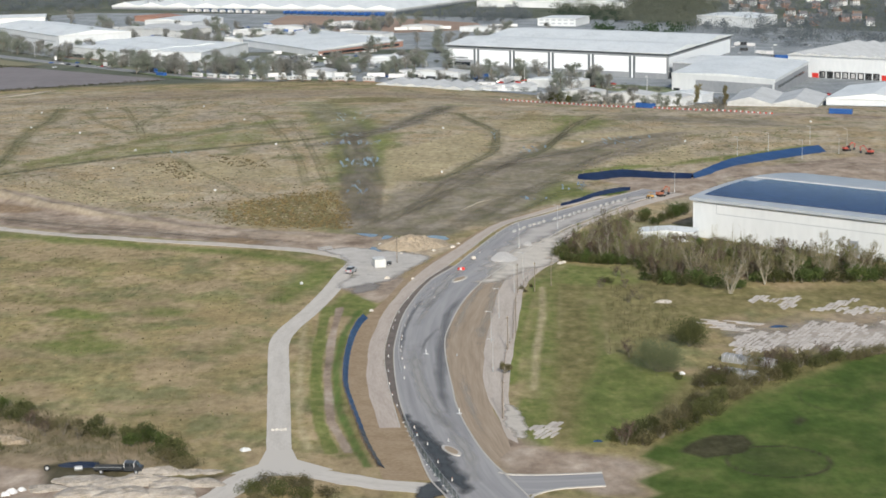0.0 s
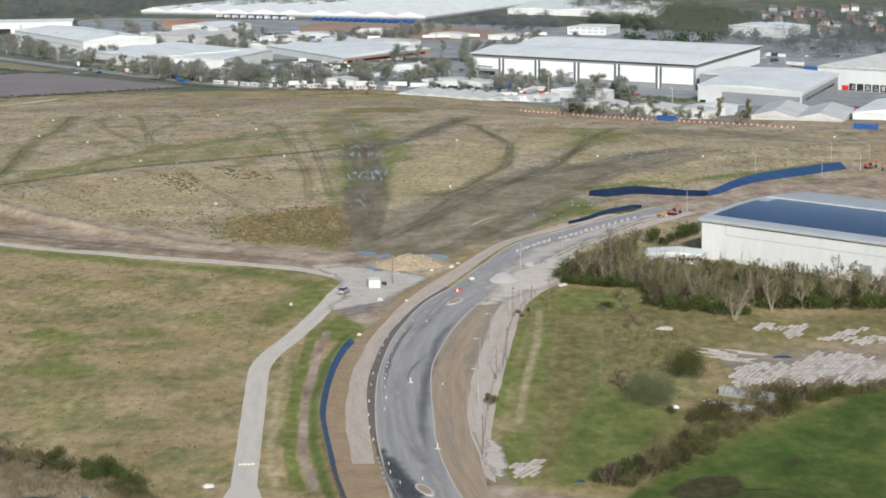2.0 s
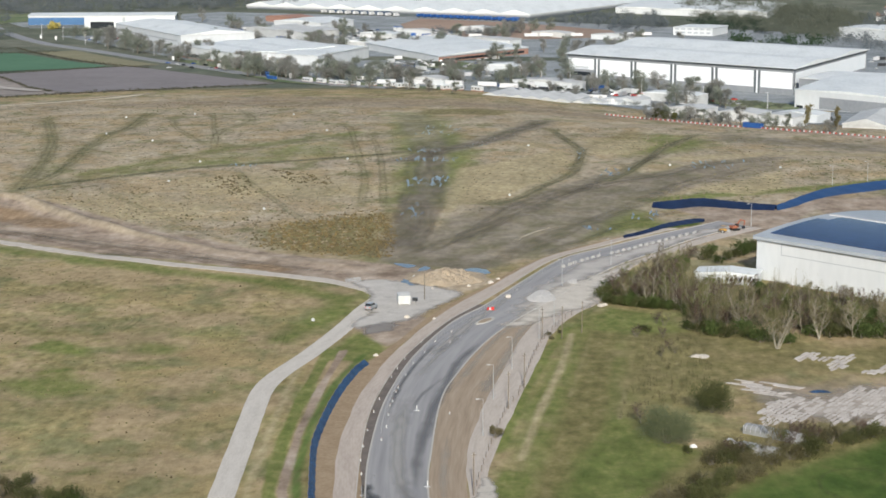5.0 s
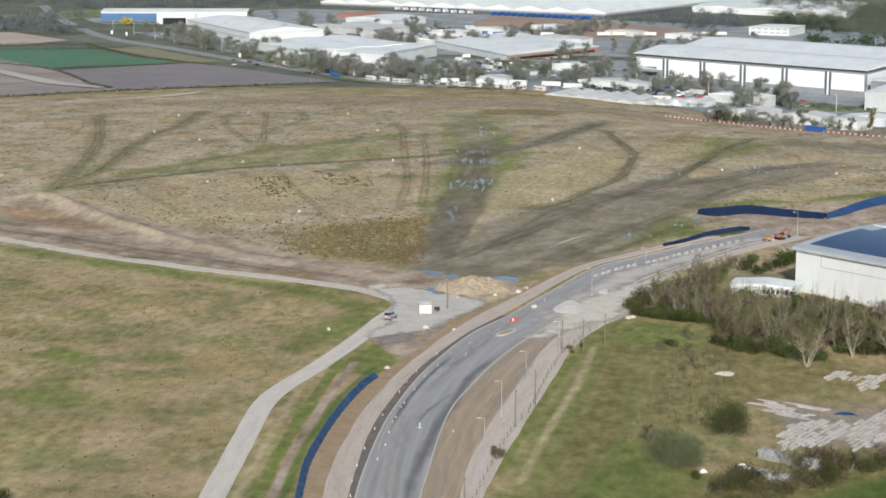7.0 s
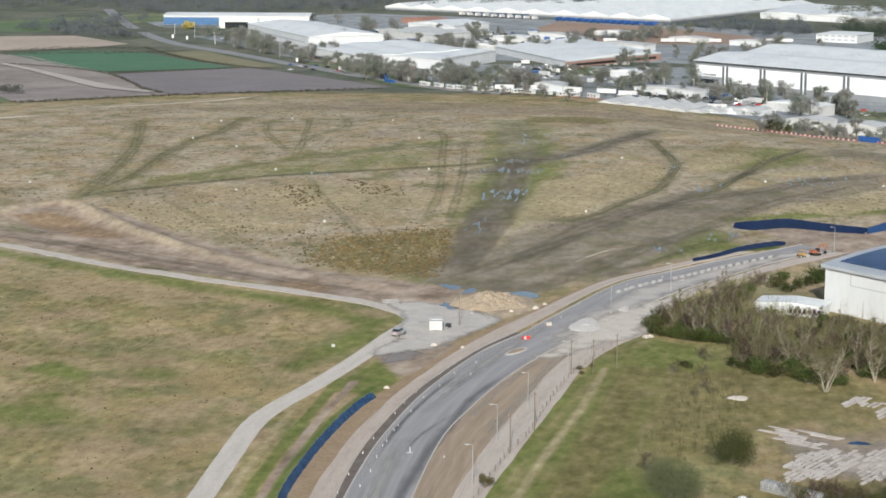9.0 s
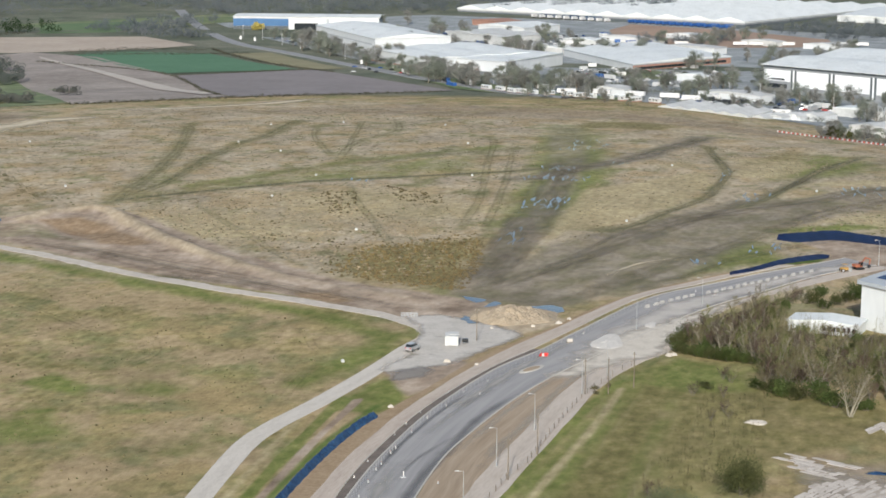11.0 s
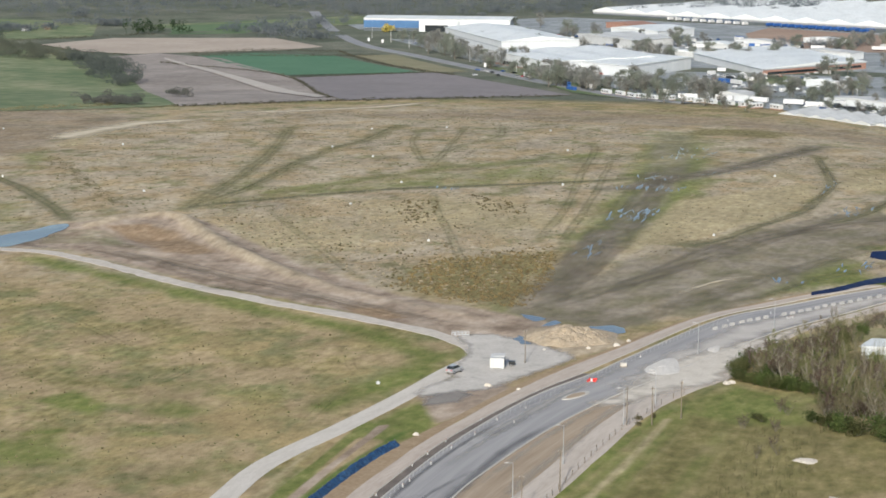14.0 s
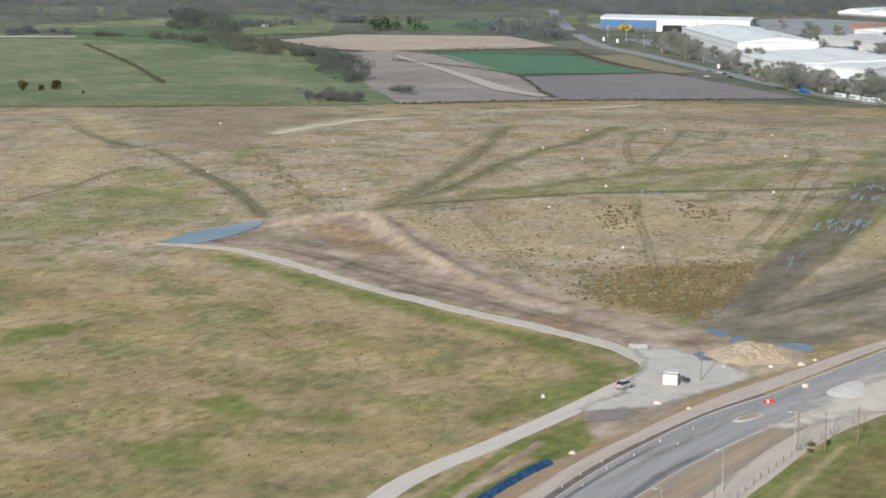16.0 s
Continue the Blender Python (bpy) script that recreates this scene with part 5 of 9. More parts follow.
building("ridged_depot", "long depot with ridged grey roof and loading doors", (258, 1425), (350, 1350), (420, 1460), -10, wall=WHITE_CLAD, roof=FIBRE_ROOF, spans=9, along="v", rise=2.0, fascia=EAVES, fascia_h=0.8,
         front=[(0.22 + 0.052 * k, 0.262 + 0.052 * k, 1.2, 6.0, "loading_door", PAINT_DARK) for k in range(8)] + [(0.229 + 0.052 * k, 0.254 + 0.052 * k, 1.8, 5.2, "dock_shelter", PAINT_WHITE) for k in range(8)] + [(0.17, 0.215, 0.1, 4.5, "loading_door", PAINT_RED), (0.64, 0.7, 0.1, 5, "loading_door", PAINT_RED)])
# dark panel below the blue front puts the bay's shade into the cladding
building("blue_fronted_depot", "long white-roofed depot with a blue front", (-577, 2052), (-425, 2080), (-435, 2140), -13, wall=WHITE_CLAD, roof=WHITE_ROOF, along="u", rise=1.6, fascia=PAINT_WHITE, fascia_h=1.2, right_wall=WHITE_CLAD,
         front=[(0.0, 0.38, 4.5, 12.2, "cladding_panel", BLUE_CLAD), (0.0, 0.38, 0.1, 4.4, "shaded_bay", DARK_CLAD), (0.42, 0.58, 0.4, 7.5, "window_band", GLASS_DARK), (0.64, 0.66, 0.1, 12, "pier", EAVES)])
building("pale_gabled_factory", "pale gabled factory with a long low roof", (-455, 1946), (-352, 1780), (-293, 1828), -13, wall=WHITE_CLAD, roof=WHITE_ROOF, along="u", rise=3.5, low=FIBRE_ROOF, low_h=4, front=[(0.05, 0.95, 8.0, 9.0, "stripe", EAVES)])
building("low_white_factory", "low broad factory under a white roof", (-335, 1700), (-262, 1606), (-190, 1700), -15.5, wall=WHITE_CLAD, roof=WHITE_ROOF, spans=3, along="u", rise=1.2, low=BRICK, low_h=2.5, front=[(0.1, 0.35, 2, 5, "window_band", GLASS_DARK)])
building("low_white_hall", "low hall under a white roof", (-262, 1640), (-199, 1600), (-170, 1705), -16, wall=WHITE_CLAD, roof=WHITE_ROOF, spans=2, along="u", rise=1.0)
building("brick_factory", "brick factory with a grey and white roof", (-184, 1802), (-105, 1658), (-34, 1764), -20, wall=BRICK, roof=WHITE_ROOF, along="u", rise=2.2, fascia=EAVES, fascia_h=1.0, right=[(0.05, 0.95, 2.2, 4.2, "window_band", GLASS_DARK)], front=[(0, 1, 0.1, 6.5, "cladding_panel", WHITE_CLAD)])
building("wavy_roofed_warehouse", "vast white warehouse with a wavy roofline", (-400, 2360), (-50, 2200), (110, 2560), -17, wall=GREY_CLAD, roof=WHITE_ROOF, spans=10, along="v", rise=4.5, fascia=WHITE_CLAD, fascia_h=1.5, low=DARK_CLAD, low_h=5,
         front=[(0.31 + 0.08 * k, 0.37 + 0.08 * k, 0.5, 9, "gable_panel", NAVY_CLAD) for k in range(3)] + [(0.62 + 0.045 * k, 0.65 + 0.045 * k, 1, 5, "loading_door", PAINT_BLUE) for k in range(8)])
building("far_white_warehouse", "far white warehouse under a flat roof", (45, 2330), (215, 2250), (255, 2450), -16, wall=WHITE_CLAD, roof=WHITE_ROOF, spans=3, along="v", rise=1.5)
building("far_office", "far white office block with bands of windows", (103, 2030), (142, 2014), (160, 2060), -19, wall=WHITE_CLAD, roof=WHITE_ROOF, rise=0.4, front=[(0.05 + 0.16 * j, 0.15 + 0.16 * j, 2.5 + 3.6 * k, 4.2 + 3.6 * k, "window", EAVES) for k in range(2) for j in range(6)])
building("far_white_shed", "far white shed among dark trees", (268, 2010), (318, 1950), (350, 2000), -17, wall=WHITE_CLAD, roof=WHITE_ROOF, rise=1.5)
for k in range(6):
    s = k / 6
    x, y = -43 + 56 * s, 1272 - 40 * s
    building("gabled_unit", "low unit of a row, white gabled roof", (x, y), (x + 9.6, y - 6.9), (x + 22, y + 30), -13, wall=BRICK if k < 4 else WHITE_CLAD, roof=FIBRE_ROOF, along="v", rise=1.6, over=0.2)
for k in range(4):
    x, y = 10 + 10 * k, 1240 + 5 * k
    building("gabled_unit", "low unit of a row, white gabled roof", (x + 4, y), (x + 13, y - 5), (x + 24, y + 14), -14, wall=WHITE_CLAD, roof=FIBRE_ROOF, along="v", rise=1.4, over=0.2)
building("grey_roofed_unit", "grey-roofed unit in the middle of the estate", (-330, 1985), (-262, 1915), (-232, 1965), -19, wall=FIBRE_ROOF, roof=FIBRE_ROOF, rise=2.0, spans=2)
building("pale_roofed_unit", "pale-roofed unit in the middle of the estate", (-318, 2080), (-262, 2040), (-236, 2105), -18, wall=WHITE_CLAD, roof=WHITE_ROOF, rise=2.0)
building("brick_unit", "small red brick unit behind the warehouses", (-345, 2180), (-310, 2150), (-290, 2175), -19, wall=BRICK, roof=BRICK, rise=1.5)
building("office_range", "low white office range with dark windows", (-100, 1880), (-55, 1850), (-45, 1868), -20, wall=WHITE_CLAD, roof=FIBRE_ROOF, rise=0.8, front=[(0.05, 0.95, 1.5, 2.8, "window_band", GLASS_DARK)])
for k, (x, y, w) in enumerate(((-210, 1960, 40), (-180, 2010, 46), (-250, 1880, 36), (-120, 2060, 40), (-40, 1990, 40), (20, 1960, 44), (-215, 1840, 30), (118, 1086, 20), (98, 1120, 24), (130, 1130, 26), (72, 1150, 22), (-30, 1400, 50), (60, 1330, 40), (-110, 1420, 36), (20, 1650, 50), (-60, 1560, 30), (90, 1700, 40), (300, 1260, 40), (300, 1190, 36), (330, 1300, 34))):
    building("small_store", "small pale store on the estate", (x, y), (x + w * 0.85, y - w * 0.5), (x + w * 0.85 + 9, y - w * 0.5 + 15), ground_z(x, y) + 5, wall=WHITE_CLAD if k % 2 else FIBRE_ROOF, roof=FIBRE_ROOF if k % 3 else WHITE_ROOF, rise=1.3, over=0.3)


# ---- the hall with solar panels ----
def solar_hall():
    H0 = Vector((81, 612))
    du, dv = Vector((0.728, -0.686)), Vector((0.686, 0.728))
    P = lambda u, v: H0 + du * u + dv * v
    LEN, DEP, ZE = 130.0, 66.0, 12.6
    e = thing("solar_roofed_hall", "white metal-clad hall with dark blue solar panels on its roof", "building", Matrix.Translation((H0.x, H0.y, 0)) @ Matrix.Rotation(math.atan2(du.y, du.x), 4, "Z"))
    part("wall", boxed(0, LEN, 0, 0.4, 0, ZE), WHITE_CLAD, e)
    part("wall", boxed(0, 0.4, 0.4, DEP, 0, ZE), WHITE_CLAD, e)
    part("wall", boxed(LEN - 0.4, LEN, 0.4, DEP, 0, ZE), WHITE_CLAD, e)
    part("wall", boxed(0.4, LEN - 0.4, DEP - 0.4, DEP, 0, ZE), WHITE_CLAD, e)
    # outlined band on the front: recessed trims
    part("trim", boxed(9, LEN, -0.06, 0.0, 8.2, 8.42), EAVES, e)
    part("trim", boxed(9, LEN, -0.06, 0.0, 11.4, 11.6), EAVES, e)
    part("trim", boxed(9, 9.22, -0.06, 0.0, 8.42, 11.4), EAVES, e)
    dr = part("door", boxed(58, 61, -0.1, 0.0, 0, 5.2), GREY_CLAD, e)
    part("door_frame", boxed(57.7, 58, -0.14, 0, 0, 5.5), EAVES, dr)
    part("door_frame", boxed(61, 61.3, -0.14, 0, 0, 5.5), EAVES, dr)
    # curved eaves in grey sheet, then a low vaulted roof
    n = 14
    prof = [(-0.9, ZE - 0.7)]
    for k in range(n + 1):
        y = -0.9 + (DEP + 1.8) * k / n
        s = 2 * k / n - 1
        prof.append((y, ZE + 0.3 + 2.6 * (1 - s * s)))
    prof.append((DEP + 0.9, ZE - 0.7))
    bm = bmesh.new()
    for x in (-0.9, LEN + 0.9):
        ring = [bm.verts.new((x, y, z)) for y, z in prof]
    bm.verts.ensure_lookup_table()
    m = len(prof)
    for k in range(m - 1):
        bm.faces.new((bm.verts[k], bm.verts[k + 1], bm.verts[m + k + 1], bm.verts[m + k]))
    bm.faces.new([bm.verts[k] for k in range(m)]), bm.faces.new([bm.verts[m + k] for k in range(m)])
    bmesh.ops.recalc_face_normals(bm, faces=bm.faces)
    rf = part("roof", bm, EAVES, e)

    def zr(y):
        s = 2 * (y + 0.9) / (DEP + 1.8) - 1
        return ZE + 0.3 + 2.6 * (1 - s * s)
    # panels in rows on the near slope; a ridge strip in pale metal
    bm = bmesh.new()
    y0, y1 = DEP * 0.5, DEP * 0.5 + 1.2
    vs = [bm.verts.new((x, y, zr(y) + 0.35)) for x in (1, LEN - 1) for y in (y0, y1)]
    bm.faces.new((vs[0], vs[1], vs[3], vs[2]))
    box(bm, 1, LEN - 1, y0, y1, zr(y0) - 0.2, zr(y0) + 0.3)
    part("ridge_cap", bm, PAINT_WHITE, rf)
    shapes = {}
    rows, cols = 9, 30
    ph = (DEP * 0.5 - 3.8) / rows
    for i in range(rows):
        ya, yb = 3.2 + i * ph, 3.2 + (i + 1) * ph - 0.14
        me = shapes.get(i)
        if me is None:
            bm = bmesh.new()
            v = [bm.verts.new((x, y - ya, zr(y) + dz)) for x in (0, LEN / cols * 0.97) for y in (ya, yb) for dz in (0.06, 0.16)]
            for f in ((0, 1, 3, 2), (4, 6, 7, 5), (0, 4, 5, 1), (2, 3, 7, 6), (1, 5, 7, 3)):
                bm.faces.new([v[k] for k in f])
            bmesh.ops.recalc_face_normals(bm, faces=bm.faces)
            shapes[i] = me = link_mesh("solar_panel", bm, SOLAR)
        for j in range(cols):
            if j == 0 and i > 6:
                continue
            p = part("solar_panel", me, None, rf)
            p.location = (2.2 + j * (LEN - 4) / cols, ya, 0)
    return e


solar_hall()

# ---- plants ----
def raw_mesh(name, verts, faces, material):
    me = bpy.data.meshes.new(name)
    me.from_pydata(verts, [], faces)
    me.materials.append(material)
    return me


class Shape:
    """Gathers plain vertices and faces."""

    def __init__(self):
        self.v, self.f = [], []

    def tube(self, p, q, r0, r1, n=4):
        w = (q - p).normalized()
        u = w.orthogonal().normalized()
        t = w.cross(u)
        o = len(self.v)
        for c, r in ((p, r0), (q, r1)):
            for k in range(n):
                a = k * math.tau / n
                self.v.append(tuple(c + r * (math.cos(a) * u + math.sin(a) * t)))
        for k in range(n):
            self.f.append((o + k, o + (k + 1) % n, o + n + (k + 1) % n, o + n + k))

    def blade(self, p, q, w, rnd):
        side = (q - p).cross(Vector((rnd.uniform(-1, 1), rnd.uniform(-1, 1), rnd.uniform(-1, 1)))).normalized() * w
        o = len(self.v)
        self.v += [tuple(p - side), tuple(p + side), tuple(q)]
        self.f.append((o, o + 1, o + 2))

    def leaf(self, c, s, rnd):
        a = Vector((rnd.gauss(0, 1), rnd.gauss(0, 1), rnd.gauss(0, 0.7))).normalized() * s
        b = a.orthogonal().normalized() * s * rnd.uniform(0.6, 1.0)
        o = len(self.v)
        self.v += [tuple(c - a - b * 0.5), tuple(c + b * 1.5), tuple(c + a - b * 0.5)]
        self.f.append((o, o + 1, o + 2))


def rand_dir(rnd, up):
    a = rnd.uniform(0, math.tau)
    return Vector((math.cos(a), math.sin(a), up)).normalized()


def bare_tree(seed, h, spread=0.34, limbs=9, twigs=11, leaves=0, stems=1, thick=1.0):
    """Trunk and limbs in one shape, twigs (and buds) in another."""
    rnd = random.Random(seed)
    wood, crown = Shape(), Shape()
    for s in range(stems):
        base = Vector((rnd.uniform(-0.4, 0.4), rnd.uniform(-0.4, 0.4), 0)) * (stems > 1)
        lean = rand_dir(rnd, 6 if stems == 1 else 3.4 if stems in (3, 7) else 2.4)
        hh = h * (1 if s == 0 else rnd.uniform(0.7, 0.95))
        pts, p = [base - Vector((0, 0, 0.3))], base.copy()
        for k in range(5):
            p = p + lean * hh * 0.17 + Vector((rnd.uniform(-0.25, 0.25), rnd.uniform(-0.25, 0.25), 0)) * hh * 0.06
            pts.append(p.copy())
        r0 = hh * (0.014 if stems < 5 else 0.0095)
        for k in range(5):
            wood.tube(pts[k], pts[k + 1], r0 * (1 - k / 6), r0 * (1 - (k + 1) / 6), 5)
        for k in range(limbs):
            t = 1.2 + 3.7 * k / limbs
            i = int(t)
            a = pts[i].lerp(pts[i + 1], t - i) if i < 5 else pts[5]
            d = rand_dir(rnd, rnd.uniform(0.35, 1.5))
            ln = hh * spread * rnd.uniform(0.65, 1.1) * (1.1 - 0.1 * i)
            m = a + d * ln * 0.55
            b = m + (d + Vector((0, 0, 0.5))).normalized() * ln * 0.5
            wood.tube(a, m, r0 * 0.5, r0 * 0.32, 4), wood.tube(m, b, r0 * 0.32, r0 * 0.12, 3)
            for _ in range(5):
                c0 = a.lerp(m, rnd.uniform(0.35, 1)) if rnd.random() < 0.45 else m.lerp(b, rnd.random())
                d2 = (d + rand_dir(rnd, rnd.uniform(0.2, 1.6)) * 1.1).normalized()
                c1 = c0 + d2 * ln * rnd.uniform(0.35, 0.6)
                crown.tube(c0, c1, r0 * 0.13, r0 * 0.05, 3)
                for _ in range(twigs):
                    e0 = c0.lerp(c1, rnd.uniform(0.15, 1))
                    e1 = e0 + (d2 + rand_dir(rnd, rnd.uniform(-0.2, 1.4)) * 1.2).normalized() * hh * rnd.uniform(0.045, 0.11)
                    crown.blade(e0, e1, hh * 0.0024 * thick, rnd)
                    if leaves and rnd.random() < leaves:
                        crown.leaf(e1, hh * 0.012 * thick, rnd)
    return wood, crown


def leafy(seed, w, h, n, size, stems=4, lumps=7):
    """A shrub of many small leaves gathered in lumps with gaps, on a few stems."""
    rnd = random.Random(seed)
    wood, crown = Shape(), Shape()
    centres = []
    for k in range(lumps):
        a, r = rnd.uniform(0, math.tau), w * 0.5 * math.sqrt(rnd.random()) * 0.72
        z = h * rnd.uniform(0.3, 0.78) * (1 - 0.35 * r / (w * 0.5))
        centres.append((Vector((r * math.cos(a), r * math.sin(a), z)), w * rnd.uniform(0.16, 0.27)))
    for k in range(n):
        c, r = rnd.choice(centres)
        d = Vector((rnd.gauss(0, 1), rnd.gauss(0, 1), rnd.gauss(0, 0.9))).normalized()
        p = c + d * r * rnd.uniform(0.55, 1.12)
        p.z = max(0.1, p.z)
        crown.leaf(p, size * rnd.uniform(0.6, 1.25), rnd)
    for k in range(stems):
        c, r = centres[k % lumps]
        wood.tube(Vector((rnd.uniform(-0.3, 0.3), rnd.uniform(-0.3, 0.3), -0.2)), c, 0.09, 0.03, 4)
        for _ in range(6):
            crown.blade(c, c + rand_dir(rnd, 1) * r * 1.3, 0.03, rnd)
    return wood, crown


def plant(name, label, category, shapes, wood_mat, crown_mat, m, group=""):
    e = thing(name, label, category, m, group)
    part("trunk" if category == "tree" else "stem", raw_mesh("trunk", shapes[0].v, shapes[0].f, wood_mat), None, e)
    part("crown", raw_mesh("crown", shapes[1].v, shapes[1].f, crown_mat), None, e)
    return e


def put(x, y, turn=0.0, s=1.0, sink=0.0):
    return Matrix.Translation((x, y, ground_z(x, y) - sink)) @ Matrix.Rotation(turn, 4, "Z") @ Matrix.Scale(s, 4)


HIDE = pose(0, -900, -1)


class Kinds:
    """A few shapes of one kind of plant; each planting takes one of them."""

    def __init__(self, name, label, category, group, wood_mat, crown_mats, makers):
        self.proto, self.args, self.made = [], (name, label, category, group, wood_mat, crown_mats), 0
        self.makers = makers

    def add(self, x, y, s=1.0, rnd=RND, wide=1.0):
        name, label, category, group, wood_mat, crown_mats = self.args
        m = put(x, y, rnd.uniform(0, math.tau), 1.0)
        k = self.made % (len(self.makers) * len(crown_mats))
        self.made += 1
        sc = Matrix.Diagonal((s * wide * rnd.uniform(0.9, 1.1), s * wide * rnd.uniform(0.9, 1.1), s, 1))
        if k >= len(self.proto):
            e = plant(name, label, category, self.makers[k % len(self.makers)](), wood_mat, crown_mats[k // len(self.makers)], m, group)
            e.matrix_world = m @ sc
            self.proto.append(e)
            return e
        c = copy_thing(self.proto[k], m)
        c.matrix_basis = m @ sc
        return c


BIRCH_BARK = mat("pale_bark", [(0.2, 0.182, 0.14), (0.32, 0.295, 0.235)], 1, 0.9)
TWIG_RED = mat("reddish_twigs", [(0.075, 0.052, 0.04), (0.135, 0.096, 0.074)], 3, 0.95, island=True, thin=0.25)
TWIG_BROWN = mat("purplish_twigs", [(0.095, 0.078, 0.058), (0.17, 0.142, 0.108)], 3, 0.95, island=True, thin=0.25)
TWIG_GREEN = mat("budding_twigs", [(0.12, 0.13, 0.05), (0.215, 0.222, 0.09)], 3, 0.95, island=True, thin=0.25)
tall = Kinds("bare_tree", "slender bare deciduous tree with pale stems", "tree", "trees beside the hall", BIRCH_BARK, [TWIG, TWIG_GREEN, TWIG_BROWN],
             [lambda: bare_tree(1, 10, 0.26, 13, 28, 0.0, 1, 0.36), lambda: bare_tree(2, 10, 0.2, 14, 26, 0.03, 1, 0.36), lambda: bare_tree(3, 10, 0.26, 10, 24, 0.0, 2, 0.36)])
broad = Kinds("broad_bare_tree", "broad leafless tree with many grey limbs", "tree", "", BIRCH_BARK, [TWIG], [lambda: bare_tree(11, 15, 0.28, 10, 13, 0, 7, 0.26), lambda: bare_tree(12, 15, 0.28, 12, 24, 0, 3, 0.26)])
thicket = Kinds("bare_shrub", "dense leafless brown thicket shrub", "shrub", "thicket shrubs", BARK, [TWIG_RED, TWIG],
                [lambda: bare_tree(21, 5, 0.42, 9, 19, 0.0, 4, 1.0), lambda: bare_tree(22, 5, 0.46, 9, 19, 0.0, 4, 1.0)])
ever = Kinds("evergreen_shrub", "dense dark green evergreen shrub", "shrub", "green undergrowth", BARK, [LEAF_GREEN, LEAF_OLIVE],
             [lambda: leafy(31, 4.5, 3.4, 1300, 0.13, 4, 15), lambda: leafy(32, 4.0, 2.8, 1200, 0.13, 4, 14)])
scrub = Kinds("bramble_scrub", "low brown bramble and gorse scrub", "shrub", "hedge line scrub", BARK, [LEAF_BROWN, LEAF_OLIVE],
              [lambda: leafy(41, 4.5, 2.2, 1400, 0.105, 5, 15), lambda: leafy(42, 5.0, 2.6, 1500, 0.105, 5, 16), lambda: leafy(43, 4.2, 3.2, 1400, 0.105, 6, 13)])

# the belt between road and hall
BELT = [(38, 577), (47, 568), (57, 563), (62, 548), (76, 541), (84, 538), (104, 545), (128, 540), (128, 556), (84, 598), (74, 598), (62, 604), (60, 628), (66, 650), (52, 628), (42, 600)]
rb = random.Random(3)


def scatter(poly, n, rnd, gap=2.0):
    xs, ys = [p[0] for p in poly], [p[1] for p in poly]
    out, tries = [], 0
    while len(out) < n and tries < n * 60:
        tries += 1
        x, y = rnd.uniform(min(xs), max(xs)), rnd.uniform(min(ys), max(ys))
        if inside(np.array(x), np.array(y), poly) and all((x - a) ** 2 + (y - b) ** 2 > gap * gap for a, b in out):
            out.append((x, y))
    return out


for x, y in scatter(BELT, 112, rb, 2.5):
    tall.add(x, y, rb.uniform(0.66, 1.05) * (0.68 if x > 57 and y > 568 else 1.0), rb)
for x, y in scatter(BELT, 70, rb, 2.6):
    thicket.add(x, y, rb.uniform(0.9, 1.5) * (0.7 if x > 57 and y > 572 else 1.0), rb)
for t in np.arange(0, 1, 0.045):
    p = spline([(37, 573), (45, 568), (57, 564)], 1)[int(t * 20) % 20]
    ever.add(p[0] + rb.uniform(-0.5, 0.5), p[1] + rb.uniform(-0.6, 1.2), rb.uniform(0.75, 1.0), rb)
for x, y in ((36.5, 580), (38, 585), (58, 541), (62, 538), (66, 538), (72, 536), (90, 536), (94, 535), (98, 536), (102, 535), (106, 536), (110, 535), (114, 534), (118, 535), (122, 535), (126, 536), (130, 535), (134, 536), (64, 536), (68, 533), (73, 534), (76, 528), (83, 527), (74, 640), (77, 645), (80, 650), (71, 634), (68, 640), (83, 655), (70, 652), (87, 546), (97, 550), (106, 549)):
    ever.add(x, y, rb.uniform(1.0, 1.75), rb)
for x, y in scatter(BELT, 118, rb, 2.3):
    ever.add(x, y, rb.uniform(0.9, 1.75) * (0.6 if x > 57 and y > 572 else 1.0), rb)
for x, y, s in ((79.5, 521, 0.95), (91, 533, 0.75), (72, 541, 0.8), (100, 536, 0.7), (109, 538, 0.75), (118, 537, 0.7)):
    broad.add(x, y, s, rb, 1.35)
for x, y, s in ((65, 545, 1.6), (68, 548, 1.5), (62, 546, 1.4), (89, 540, 1.7), (93, 543, 1.6), (97, 541, 1.5), (40, 582, 1.3), (44, 578, 1.3), (48, 574, 1.3), (64, 541, 1.25), (68, 545, 1.3), (73, 543, 1.2), (60, 547, 1.0), (52, 545, 0.7), (50, 548, 0.7), (84, 534, 1.3), (88, 540, 1.2)):
    thicket.add(x, y, s, rb)


